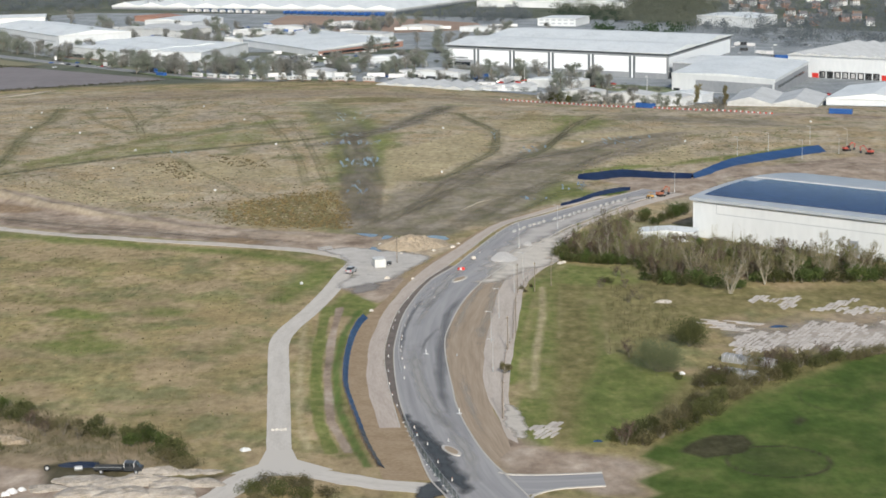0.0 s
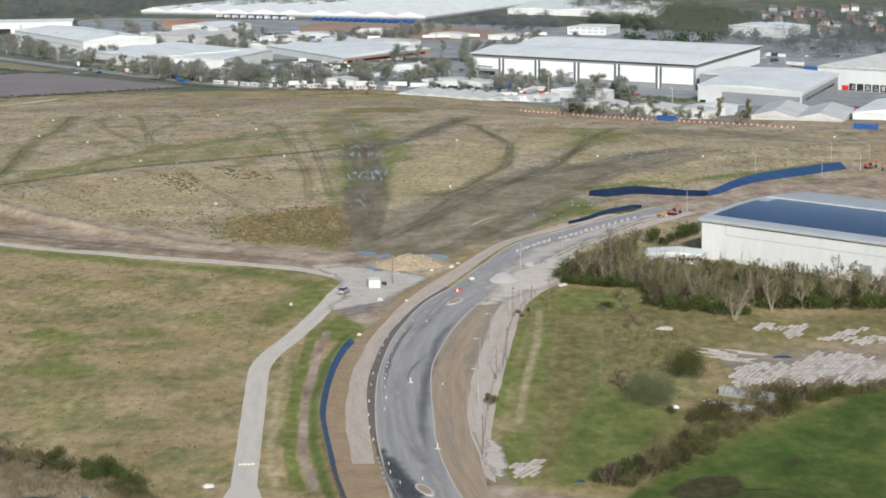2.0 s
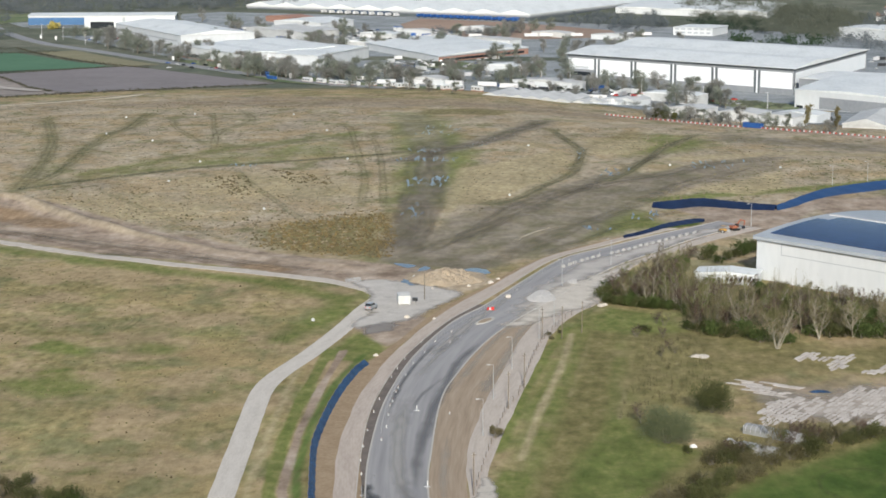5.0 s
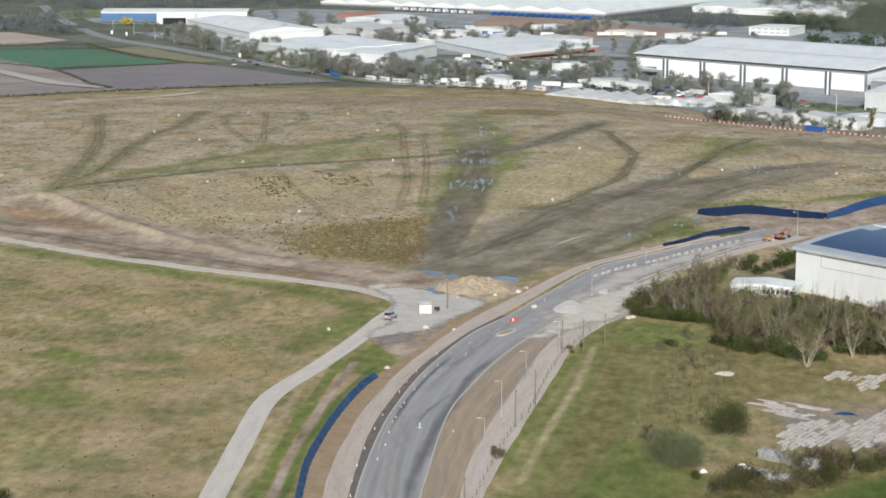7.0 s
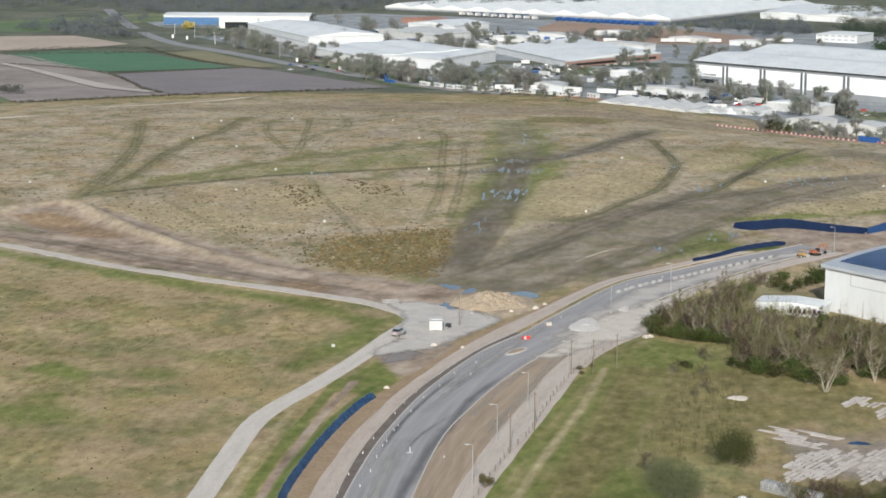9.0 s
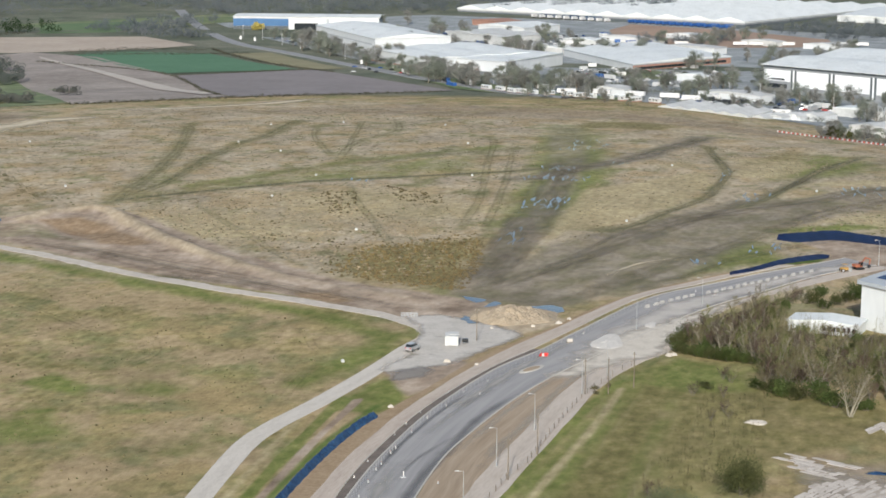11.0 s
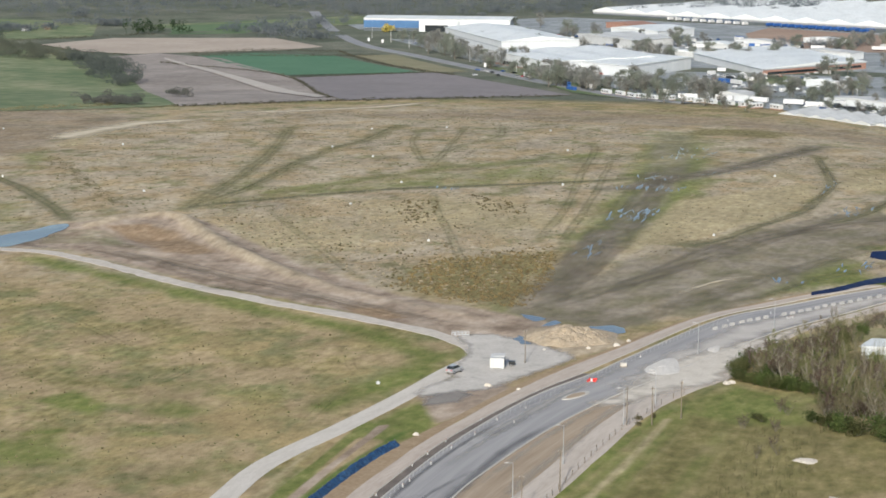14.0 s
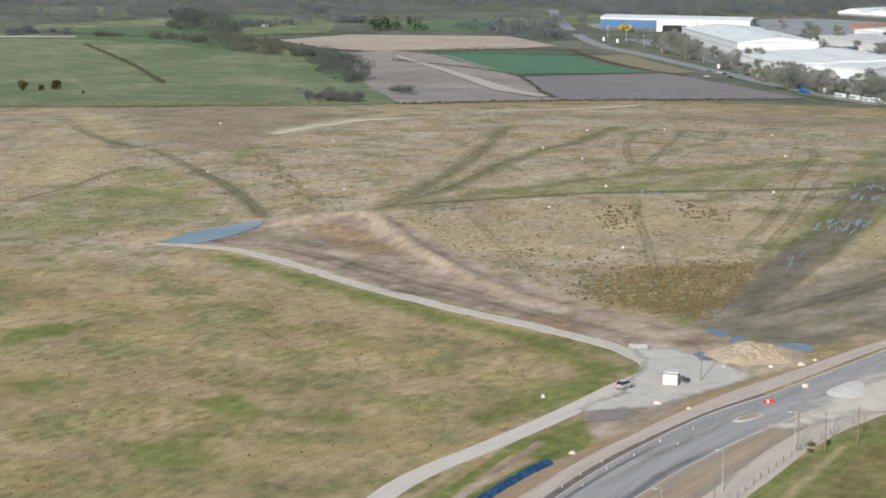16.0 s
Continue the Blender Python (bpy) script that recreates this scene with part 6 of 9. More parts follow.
def brambles(name, label, spots, material, n=90, leaf=0.16, stems=0):
    """Tangled growth nobody could count: small leaves in low mounds, with thin upright shoots."""
    r = np.random.default_rng(len(spots))
    vs, fs = [], []
    zs = land(np.array([s[0] for s in spots]), np.array([s[1] for s in spots]))
    for (x, y, w, h), z in zip(spots, zs):
        d = r.normal(0, 1, (n, 3))
        d /= np.linalg.norm(d, axis=1)[:, None]
        d[:, 2] = abs(d[:, 2])
        q = r.uniform(0.6, 1.08, n)[:, None]
        c = np.array([x, y, z]) + d * q * np.array([w / 2, w / 2, h])
        a = r.normal(0, 1, (n, 3))
        a *= leaf * r.uniform(0.6, 1.3, n)[:, None] / np.linalg.norm(a, axis=1)[:, None]
        b = np.cross(a, r.normal(0, 1, (n, 3)))
        b *= leaf * 0.7 / (np.linalg.norm(b, axis=1)[:, None] + 1e-6)
        for k in range(n):
            o = len(vs)
            vs += [tuple(c[k] - a[k]), tuple(c[k] + b[k] * 1.6), tuple(c[k] + a[k])]
            fs.append((o, o + 1, o + 2))
        for _ in range(stems):
            p = np.array([x, y, z]) + r.normal(0, 0.25, 3) * np.array([w, w, 0])
            top = p + np.array([r.normal(0, 0.12) * h, r.normal(0, 0.12) * h, h * r.uniform(1.0, 2.0)])
            o = len(vs)
            vs += [tuple(p - (0.035, 0, 0)), tuple(p + (0.035, 0, 0)), tuple(top)]
            fs.append((o, o + 1, o + 2))
            for _ in range(14):
                s = r.uniform(0.3, 1)
                e0 = p * (1 - s) + top * s
                e1 = e0 + r.normal(0, 1, 3) * np.array([0.3, 0.3, 0.2]) * h * 0.4 + np.array([0, 0, h * 0.16])
                o = len(vs)
                vs += [tuple(e0 - (0.014, 0, 0)), tuple(e0 + (0.014, 0, 0)), tuple(e1)]
                fs.append((o, o + 1, o + 2))
    return tagged(new(name, raw_mesh(name, vs, fs, material)), label, "undergrowth", kind="stuff")


UNDER = mat("bramble_leaves", [(0.03, 0.05, 0.014), (0.085, 0.118, 0.034)], 4, 0.9, fine=4, thin=0.45)
belt_spots = [(x, y, rb.uniform(2.2, 3.8), rb.uniform(1.3, 3.2)) for x, y in scatter(BELT, 330, rb, 1.0)]
brambles("undergrowth", "dark green brambles under the trees", belt_spots, UNDER, 190, 0.1)
brambles("sapling_thicket", "grey-brown bare saplings between the trees", [(x, y, 2.4, rb.uniform(2.2, 4.2)) for x, y, _, _ in belt_spots if x < 74 or rb.random() < 0.35], TWIG, 8, 0.08, 7)
# bushes on the rough ground
plant("willow_bush", "large round grey-green willow bush", "shrub", leafy(51, 11, 9.0, 17000, 0.1, 10, 34), BARK, WILLOW, put(49.5, 434))
plant("round_bush", "rounded dark olive bush with ivy", "shrub", leafy(52, 10, 8.4, 14000, 0.1, 9, 30), BARK, LEAF_OLIVE, put(60, 459))
plant("brown_bush", "low reddish brown leafless bush", "shrub", bare_tree(53, 4.5, 0.6, 9, 14, 0.2, 4), BARK, TWIG_RED, put(44.5, 449))
plant("fence_bush", "small dark ivy bush on the fence line", "shrub", leafy(54, 3.0, 3.8, 1900, 0.09, 3, 8), BARK, LEAF_BROWN, put(14.2, 434))
for x, y, s in ((58.5, 419, 1.15), (61, 426, 1.2), (63, 423, 1.3), (66, 428, 0.9), (61, 421, 1.0), (54, 427, 0.6), (66, 420, 1.1), (70, 421, 1.0), (74, 424, 1.2), (77, 427, 1.2), (80, 431, 1.1), (73, 438, 0.9), (78, 441, 1.3), (80, 438, 1.2), (84, 436, 1.2), (87, 438, 1.1), (90, 440, 1.0), (93, 442, 1.1), (97, 444, 1.0), (100, 446, 1.0), (104, 448, 0.9),
                (36, 377, 1.2), (39, 379, 1.3), (42, 383, 1.2), (45, 386, 1.2), (48, 389, 1.2), (51, 393, 1.2), (54, 397, 1.1), (57, 402, 1.1), (60, 406, 1.0), (63, 410, 1.1), (40, 374, 1.0), (44, 379, 1.0), (49, 384, 1.0), (53, 390, 1.0), (57, 396, 1.0), (66, 413, 1.0), (48, 395, 0.9), (55, 404, 0.9), (60, 412, 0.9)):
    scrub.add(x + rb.uniform(-0.7, 0.7), y + rb.uniform(-0.7, 0.7), s * 1.18, rb)
for x, y, s in ((72, 436, 1.1), (76, 438, 1.0), (80, 436, 1.0), (85, 438, 1.0), (69, 426, 1.0), (74, 430, 0.9), (90, 442, 1.0), (56, 404, 0.8), (48, 392, 0.8), (36, 374, 1.0), (62, 424, 0.9), (38, 378, 0.9), (82, 440, 0.8)):
    thicket.add(x, y, s, rb)
brambles("dead_growth", "brown dead weeds and low bare shoots", [(x, y, rb.uniform(1.2, 2.6), rb.uniform(0.5, 1.4)) for x, y in scatter([(40, 452), (46, 447), (60, 475), (62, 500), (61, 536), (46, 530)], 150, rb, 1.2)], LEAF_BROWN, 26, 0.1, 3)
brambles("dead_growth", "brown dead weeds on the bank of the field ditch", [(a + rb.gauss(0, 2.5), b + rb.gauss(0, 3), rb.uniform(1.5, 3.2), rb.uniform(0.4, 1.1)) for a, b in spline([(-305, 875), (-267, 825), (-243, 794), (-218, 764)], 1.2)], LEAF_BROWN, 30, 0.15, 1)
brambles("dead_growth", "brown dead weeds along the hedge", [(x, y, rb.uniform(1.4, 3.0), rb.uniform(0.6, 1.5)) for x, y in scatter([(33, 372), (44, 376), (66, 408), (84, 432), (104, 446), (88, 446), (60, 424), (44, 398)], 150, rb, 1.2)], LEAF_BROWN, 40, 0.11, 2)
brambles("dead_growth", "brown dead weeds round the rubble", [(x, y, rb.uniform(1.4, 3.0), rb.uniform(0.5, 1.3)) for x, y in scatter([(-102, 418), (-82, 403), (-70, 392), (-58, 390), (-47, 364), (-62, 363), (-80, 370), (-102, 384)], 230, rb, 1.1)], LEAF_BROWN, 40, 0.11, 3)
for x, y in scatter([(44, 500), (54, 510), (54, 540), (44, 535)], 5, rb, 3.0):
    thicket.add(x, y, rb.uniform(0.5, 0.8), rb)
for x, y, s in ((46, 540, 0.6), (47.5, 538, 0.7), (22, 531, 0.5), (23, 527, 0.4), (25, 534, 0.4)):
    scrub.add(x, y, s, rb)
# hedge by the rubble
for x, y, s in ((-98, 405, 1.2), (-94, 401, 1.1), (-90, 397, 1.2), (-86, 395, 1.0), (-82, 393, 1.1), (-78, 391, 1.0), (-74, 388, 1.2), (-71, 385, 1.1), (-58, 371, 1.0), (-54, 366, 1.1), (-51, 362, 1.1), (-56, 368, 1.0), (-96, 377, 1.2), (-92, 374, 1.2), (-95, 369, 1.2), (-34, 350, 1.3), (-29, 349, 1.2), (-26, 346, 1.2), (-37, 346, 1.2), (-32, 344, 1.3), (-27, 340, 1.2), (-35, 338, 1.2), (-22, 343, 1.0)):
    scrub.add(x, y, s, rb)
for x, y, s in ((-66, 383, 1.1), (-63, 384, 1.3), (-60.5, 381, 1.2), (-58, 378, 1.2), (-55, 373, 1.2), (-52, 366, 1.1), (-64, 378, 1.0), (-98, 410, 1.1), (-92, 406, 1.0), (-74, 394, 1.0)):
    ever.add(x, y, s, rb)
for x, y, s in ((-88, 393, 0.9), (-80, 388, 0.9), (-76, 384, 0.8), (-84, 387, 0.8)):
    thicket.add(x, y, s, rb)

# far hedges and trees
def fuzzy(seed, w, h, n=1100):
    """A leafless far tree: trunk, limbs and a haze of fine twig ends in rounded lumps."""
    rnd = random.Random(seed)
    wood, crown = Shape(), Shape()
    top = Vector((0, 0, h * 0.55))
    wood.tube(Vector((0, 0, -0.4)), top, 0.3, 0.12, 5)
    lumps = []
    for k in range(15):
        a, r, z = rnd.uniform(0, math.tau), w * 0.5 * math.sqrt(rnd.random()) * 0.75, h * rnd.uniform(0.17, 0.84)
        c = Vector((r * math.cos(a), r * math.sin(a), z))
        lumps.append((c, w * rnd.uniform(0.13, 0.22)))
        wood.tube(Vector((0, 0, z * 0.5)), c, 0.1, 0.03, 3)
    for k in range(n):
        c, r = lumps[k % 15]
        d = Vector((rnd.gauss(0, 1), rnd.gauss(0, 1), rnd.gauss(0, 1))).normalized()
        p = c + d * r * rnd.uniform(0.3, 1.2)
        crown.blade(p - d * 0.5, p + (d + rand_dir(rnd, 0.8)) * 0.7, 0.105, rnd)
    return wood, crown


# both twig colours are paled and greyed: distance haze put into them
far_tree = Kinds("roadside_tree", "bare rounded roadside tree", "tree", "trees of the estate", BARK, [mat("hazed_brown_twigs", [(0.215, 0.215, 0.195), (0.33, 0.328, 0.3)], 5, 0.95, island=True, thin=0.45), mat("hazed_green_twigs", [(0.18, 0.2, 0.16), (0.28, 0.3, 0.25)], 5, 0.95, island=True, thin=0.45)],
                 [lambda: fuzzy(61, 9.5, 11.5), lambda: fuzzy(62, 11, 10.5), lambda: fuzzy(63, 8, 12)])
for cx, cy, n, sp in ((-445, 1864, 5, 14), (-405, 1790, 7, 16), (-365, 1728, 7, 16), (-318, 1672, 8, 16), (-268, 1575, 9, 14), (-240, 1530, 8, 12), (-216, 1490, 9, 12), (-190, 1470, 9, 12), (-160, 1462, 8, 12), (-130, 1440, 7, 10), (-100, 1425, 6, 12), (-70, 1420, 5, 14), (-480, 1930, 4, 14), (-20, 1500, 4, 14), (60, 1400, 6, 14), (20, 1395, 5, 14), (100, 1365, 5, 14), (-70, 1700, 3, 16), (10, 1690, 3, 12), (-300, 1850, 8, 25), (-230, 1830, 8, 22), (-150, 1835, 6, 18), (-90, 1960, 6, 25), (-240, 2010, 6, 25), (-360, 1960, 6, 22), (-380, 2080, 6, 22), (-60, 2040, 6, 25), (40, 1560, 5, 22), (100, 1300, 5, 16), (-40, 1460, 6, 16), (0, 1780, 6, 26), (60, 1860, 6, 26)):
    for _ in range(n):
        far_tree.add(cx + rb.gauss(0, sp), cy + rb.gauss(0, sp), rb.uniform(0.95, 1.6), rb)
edge_trees = [(58, 1103), (62, 1100), (66, 1098), (70, 1094), (76, 1088), (88, 1076), (93, 1068), (100, 1062), (106, 1056), (112, 1050), (118, 1046), (128, 1034), (148, 1020), (80, 1090), (84, 1085), (97, 1072), (122, 1040), (-60, 1268), (-80, 1300), (-95, 1320), (-110, 1330), (-125, 1345), (-140, 1365), (-20, 1330), (0, 1320), (15, 1305), (35, 1290)]
for x, y in edge_trees:
    far_tree.add(x, y, rb.uniform(0.6, 1.05), rb)
poplar = Kinds("poplar", "tall narrow bare poplar", "tree", "poplars at the field edge", BARK, [TWIG], [lambda: bare_tree(71, 16, 0.12, 16, 26, 0.1, 1, 2.2)])
for x, y in ((136, 1030), (151, 1016)):
    poplar.add(x, y, 0.95, rb)
conifer = Kinds("dark_conifer", "dense dark evergreen tree", "tree", "", BARK, [LEAF_OLIVE], [lambda: leafy(72, 6, 9, 700, 0.5, 2, 14)])
for x, y, s in ((64, 1099, 1.0), (68, 1096, 0.9), (73, 1091, 0.7), (-642, 1158, 1.1), (-624, 1169, 1.15), (-632, 1164, 0.7), (-588, 1147, 0.4)):
    conifer.add(x, y, s, rb)
plant("yellow_bush", "yellow-green budding bush by the road", "shrub", leafy(75, 14, 11, 500, 0.9, 4, 9), BARK, mat("yellow_buds", [(0.3, 0.25, 0.06), (0.4, 0.34, 0.1)], 4, 0.9), put(-548, 2045))


def clumps(name, label, spots, material, per=26, leaf=1.1):
    """Many crowns far off, of loose small faces over a short trunk, in one piece of scenery."""
    r = np.random.default_rng(len(spots))
    sp = np.array(spots)
    n = len(sp)
    z0 = land(sp[:, 0], sp[:, 1])
    w, h = sp[:, 2][:, None], sp[:, 3][:, None]
    lx, ly, lz = r.normal(0, 0.24, (n, 5)) * w, r.normal(0, 0.24, (n, 5)) * w, r.uniform(0.35, 0.85, (n, 5)) * h
    pick = np.arange(per) % 5
    d = r.normal(0, 1, (n, per, 3))
    d /= np.linalg.norm(d, axis=2)[..., None]
    c = np.stack([sp[:, 0][:, None] + lx[:, pick], sp[:, 1][:, None] + ly[:, pick], z0[:, None] + lz[:, pick]], 2) + d * np.stack([w * 0.28, w * 0.28, h * 0.22], 2)
    c[..., 2] = np.maximum(c[..., 2], z0[:, None] + 0.3)
    a = r.normal(0, 1, (n, per, 3))
    a *= (leaf * r.uniform(0.5, 1.2, (n, per)) / np.linalg.norm(a, axis=2))[..., None]
    b = np.cross(a, r.normal(0, 1, (n, per, 3)))
    b *= (leaf * r.uniform(0.4, 0.8, (n, per)) / (np.linalg.norm(b, axis=2) + 1e-6))[..., None]
    vs = np.stack([c - a, c + b * 1.4, c + a], 2).reshape(-1, 3)
    fs = np.arange(len(vs)).reshape(-1, 3).tolist()
    o = len(vs)
    stem = np.stack([np.stack([sp[:, 0] - 0.2, sp[:, 1], z0 - 0.5], 1), np.stack([sp[:, 0] + 0.2, sp[:, 1], z0 - 0.5], 1), np.stack([sp[:, 0], sp[:, 1], z0 + sp[:, 3] * 0.6], 1)], 1).reshape(-1, 3)
    vs = np.concatenate([vs, stem]).tolist()
    fs += (o + np.arange(3 * n).reshape(-1, 3)).tolist()
    return tagged(new(name, raw_mesh(name, vs, fs, material)), label, "woodland", kind="stuff")


# blue lean of the far wood is distance haze put into its colour
WOOD_HAZE = mat("hazed_winter_woodland", [(0.105, 0.126, 0.135), (0.16, 0.18, 0.188), (0.225, 0.24, 0.243)], 60, 1.0, fine=5, thin=0.45)
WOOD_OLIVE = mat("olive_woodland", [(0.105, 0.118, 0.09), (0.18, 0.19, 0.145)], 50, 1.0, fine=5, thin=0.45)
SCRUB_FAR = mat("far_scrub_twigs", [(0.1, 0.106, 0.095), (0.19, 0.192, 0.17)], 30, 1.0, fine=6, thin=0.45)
HEDGE = mat("far_hedge", [(0.08, 0.08, 0.058), (0.15, 0.142, 0.1)], 30, 1.0, fine=6, thin=0.45)


def wood_spots(poly, n, w, h, seed):
    r = np.random.default_rng(seed)
    p = np.array(poly)
    out = []
    while len(out) < n:
        x, y = r.uniform(p[:, 0].min(), p[:, 0].max()), r.uniform(p[:, 1].min(), p[:, 1].max())
        if inside(np.array(x), np.array(y), poly):
            out.append((x, y, w * r.uniform(0.6, 1.45), h * r.uniform(0.5, 1.4)))
    return out


clumps("far_wood", "grey leafless woodland on the skyline", wood_spots([(330, 1640), (640, 1500), (900, 1800), (700, 2300), (330, 2250), (250, 1900), (290, 1720)], 900, 14, 12, 1), WOOD_HAZE, 190, 0.72)
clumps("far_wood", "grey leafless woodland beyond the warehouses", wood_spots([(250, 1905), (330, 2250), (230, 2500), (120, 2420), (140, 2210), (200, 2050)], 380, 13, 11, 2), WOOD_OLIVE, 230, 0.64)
clumps("far_wood", "grey leafless woodland beyond the depot", wood_spots([(-640, 2160), (-420, 2330), (-150, 2480), (-150, 2700), (-700, 2800), (-1100, 2500), (-800, 2330)], 800, 16, 12, 3), WOOD_HAZE, 170, 0.8)
clumps("far_wood", "dark bare woodland round the farms", wood_spots([(-1380, 1800), (-1100, 1780), (-1000, 2060), (-870, 2080), (-780, 2300), (-1000, 2550), (-1700, 2300)], 700, 16, 12, 4), WOOD_HAZE, 170, 0.78)
clumps("far_wood", "dark trees beside the main road", wood_spots([(-740, 2010), (-640, 2170), (-600, 2100), (-640, 2000), (-560, 1930), (-600, 1890)], 90, 11, 9, 5), WOOD_HAZE, 80, 1.1)
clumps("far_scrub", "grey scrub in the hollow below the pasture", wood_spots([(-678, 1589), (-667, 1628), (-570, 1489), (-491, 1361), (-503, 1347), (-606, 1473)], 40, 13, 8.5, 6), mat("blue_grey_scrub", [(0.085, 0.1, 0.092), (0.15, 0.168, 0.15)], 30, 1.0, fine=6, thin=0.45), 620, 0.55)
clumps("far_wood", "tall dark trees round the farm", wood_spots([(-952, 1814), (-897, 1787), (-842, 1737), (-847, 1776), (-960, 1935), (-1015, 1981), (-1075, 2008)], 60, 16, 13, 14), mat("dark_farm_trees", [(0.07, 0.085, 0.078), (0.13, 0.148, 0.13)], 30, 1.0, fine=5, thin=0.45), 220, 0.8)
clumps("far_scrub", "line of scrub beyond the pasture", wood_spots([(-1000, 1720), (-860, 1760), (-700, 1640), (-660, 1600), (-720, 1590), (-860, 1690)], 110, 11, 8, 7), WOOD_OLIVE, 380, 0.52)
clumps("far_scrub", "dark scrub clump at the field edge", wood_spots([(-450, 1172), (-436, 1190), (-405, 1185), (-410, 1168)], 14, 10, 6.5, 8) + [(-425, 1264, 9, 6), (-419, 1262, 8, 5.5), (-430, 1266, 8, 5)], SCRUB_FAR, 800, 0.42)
clumps("far_wood", "dark trees on the bare bank", wood_spots([(-140, 1975), (-60, 1985), (-60, 2020), (-150, 2020)], 26, 9, 7, 9), WOOD_HAZE, 120, 0.8)
clumps("far_wood", "block of dark evergreen trees", wood_spots([(-790, 1925), (-740, 1950), (-735, 1962), (-785, 1940)], 22, 8, 12, 10), mat("dark_evergreens", [(0.025, 0.05, 0.02), (0.05, 0.085, 0.035)], 20, 1.0, thin=0.45), 50, 1.2)
clumps("far_wood", "dark green trees behind the warehouse", wood_spots([(150, 1880), (235, 1850), (250, 1900), (160, 1960)], 40, 11, 9, 12), mat("green_trees", [(0.03, 0.06, 0.03), (0.06, 0.095, 0.045)], 20, 1.0, thin=0.45), 34, 1.4)

clumps("far_wood", "grey bare trees behind the brown bank", wood_spots([(-40, 2190), (40, 2260), (90, 2250), (100, 2124), (47, 2085), (-20, 2160)], 110, 10, 9, 31), WOOD_HAZE, 120, 0.8)
clumps("far_wood", "dark green trees beyond the warehouse", wood_spots([(125, 2199), (208, 2230), (197, 2070), (130, 2075)], 70, 9, 8, 32), mat("dull_green_trees", [(0.04, 0.065, 0.045), (0.075, 0.1, 0.07)], 20, 1.0, thin=0.45), 120, 0.8)


clumps("estate_scrub", "olive scrub grown over waste ground of the estate", wood_spots([(-110, 1430), (-20, 1350), (30, 1340), (50, 1440), (0, 1560), (-70, 1600)], 80, 8, 4, 51) + wood_spots([(40, 1380), (150, 1300), (158, 1330), (50, 1420)], 40, 7, 3.5, 52) + wood_spots([(-140, 1590), (-60, 1570), (-50, 1620), (-110, 1640)], 26, 8, 4, 53), WOOD_OLIVE, 90, 0.6)
patch("estate_grass", [(-130, 1600), (-60, 1560), (-20, 1620), (-90, 1660)], 0.5, PASTURE, "rough grass before the brick factory", "verge", cell=15, ragged=6)
patch("estate_grass", [(20, 1395), (150, 1290), (170, 1330), (60, 1420)], 0.5, PASTURE, "rough grass before the big warehouse", "verge", cell=15, ragged=6)


def hedge_spots(pts, step, w, h, seed, loose=0.6):
    r = np.random.default_rng(seed)
    return [(x + r.normal(0, loose), y + r.normal(0, loose), w * r.uniform(0.7, 1.3), h * r.uniform(0.6, 1.4)) for x, y in spline(pts, step)]


for pts, w, h, lab in (([(-384, 1171), (-320, 1245), (-258, 1322), (-206, 1395)], 3, 1.6, "low dark hedge at the field edge"), ([(-616, 1703), (-570, 1761), (-502, 1770)], 5, 2.6, "dark hedge behind the crop field"), ([(-918, 1619), (-779, 1476), (-624, 1294)], 4, 2.2, "dark hedge across the pasture"),
                       ([(-436, 1489), (-352, 1586)], 3, 1.4, "low hedge between two fields"), ([(-600, 1678), (-562, 1703), (-521, 1712), (-458, 1740)], 5, 2.2, "dark hedge along the crop field"), ([(-847, 1744), (-789, 1708), (-699, 1627)], 9, 6, "tall dark hedge on the pasture brow"), ([(-800, 1755), (-720, 1690), (-664, 1670)], 4, 2, "low hedge beside the stubble"), ([(-600, 1610), (-454, 1511), (-330, 1290)], 3, 1.2, "weedy field margin"), ([(-1080, 1735), (-900, 1735), (-800, 1860), (-760, 1930)], 5, 2.6, "dark far hedge"), ([(-505, 1780), (-430, 1668), (-330, 1560)], 3, 1.5, "weedy roadside margin")):
    clumps("field_hedge", lab, hedge_spots(pts, 2.4, w, h, int(abs(pts[0][0]))), HEDGE, 60, 0.32)


# pale cool twig colour holds the distance haze, as on the estate trees
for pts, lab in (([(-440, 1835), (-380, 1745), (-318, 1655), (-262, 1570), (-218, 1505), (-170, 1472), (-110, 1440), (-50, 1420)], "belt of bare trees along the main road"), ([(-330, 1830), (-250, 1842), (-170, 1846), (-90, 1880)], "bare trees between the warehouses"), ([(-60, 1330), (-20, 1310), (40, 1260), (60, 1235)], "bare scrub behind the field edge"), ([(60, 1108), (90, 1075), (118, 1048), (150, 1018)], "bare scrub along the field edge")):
    clumps("tree_belt", lab, hedge_spots(pts, 6.5, 9 if pts[0][1] > 1400 else 5, 7.5 if pts[0][1] > 1400 else 3.6, int(abs(pts[0][1]))), mat("hazed_belt_twigs", [(0.19, 0.2, 0.182), (0.295, 0.308, 0.282)], 30, 1.0, fine=6, thin=0.45), 150, 0.42)


clumps("rough_fringe", "brown rough growth along the foot of the pasture", hedge_spots([(-1100, 893), (-900, 925), (-703, 955), (-568, 1033), (-486, 1082), (-423, 1168)], 3.0, 6, 1.3, 77, 5.0), mat("fringe_growth", [(0.12, 0.105, 0.055), (0.2, 0.175, 0.1)], 20, 1.0), 26, 0.5)
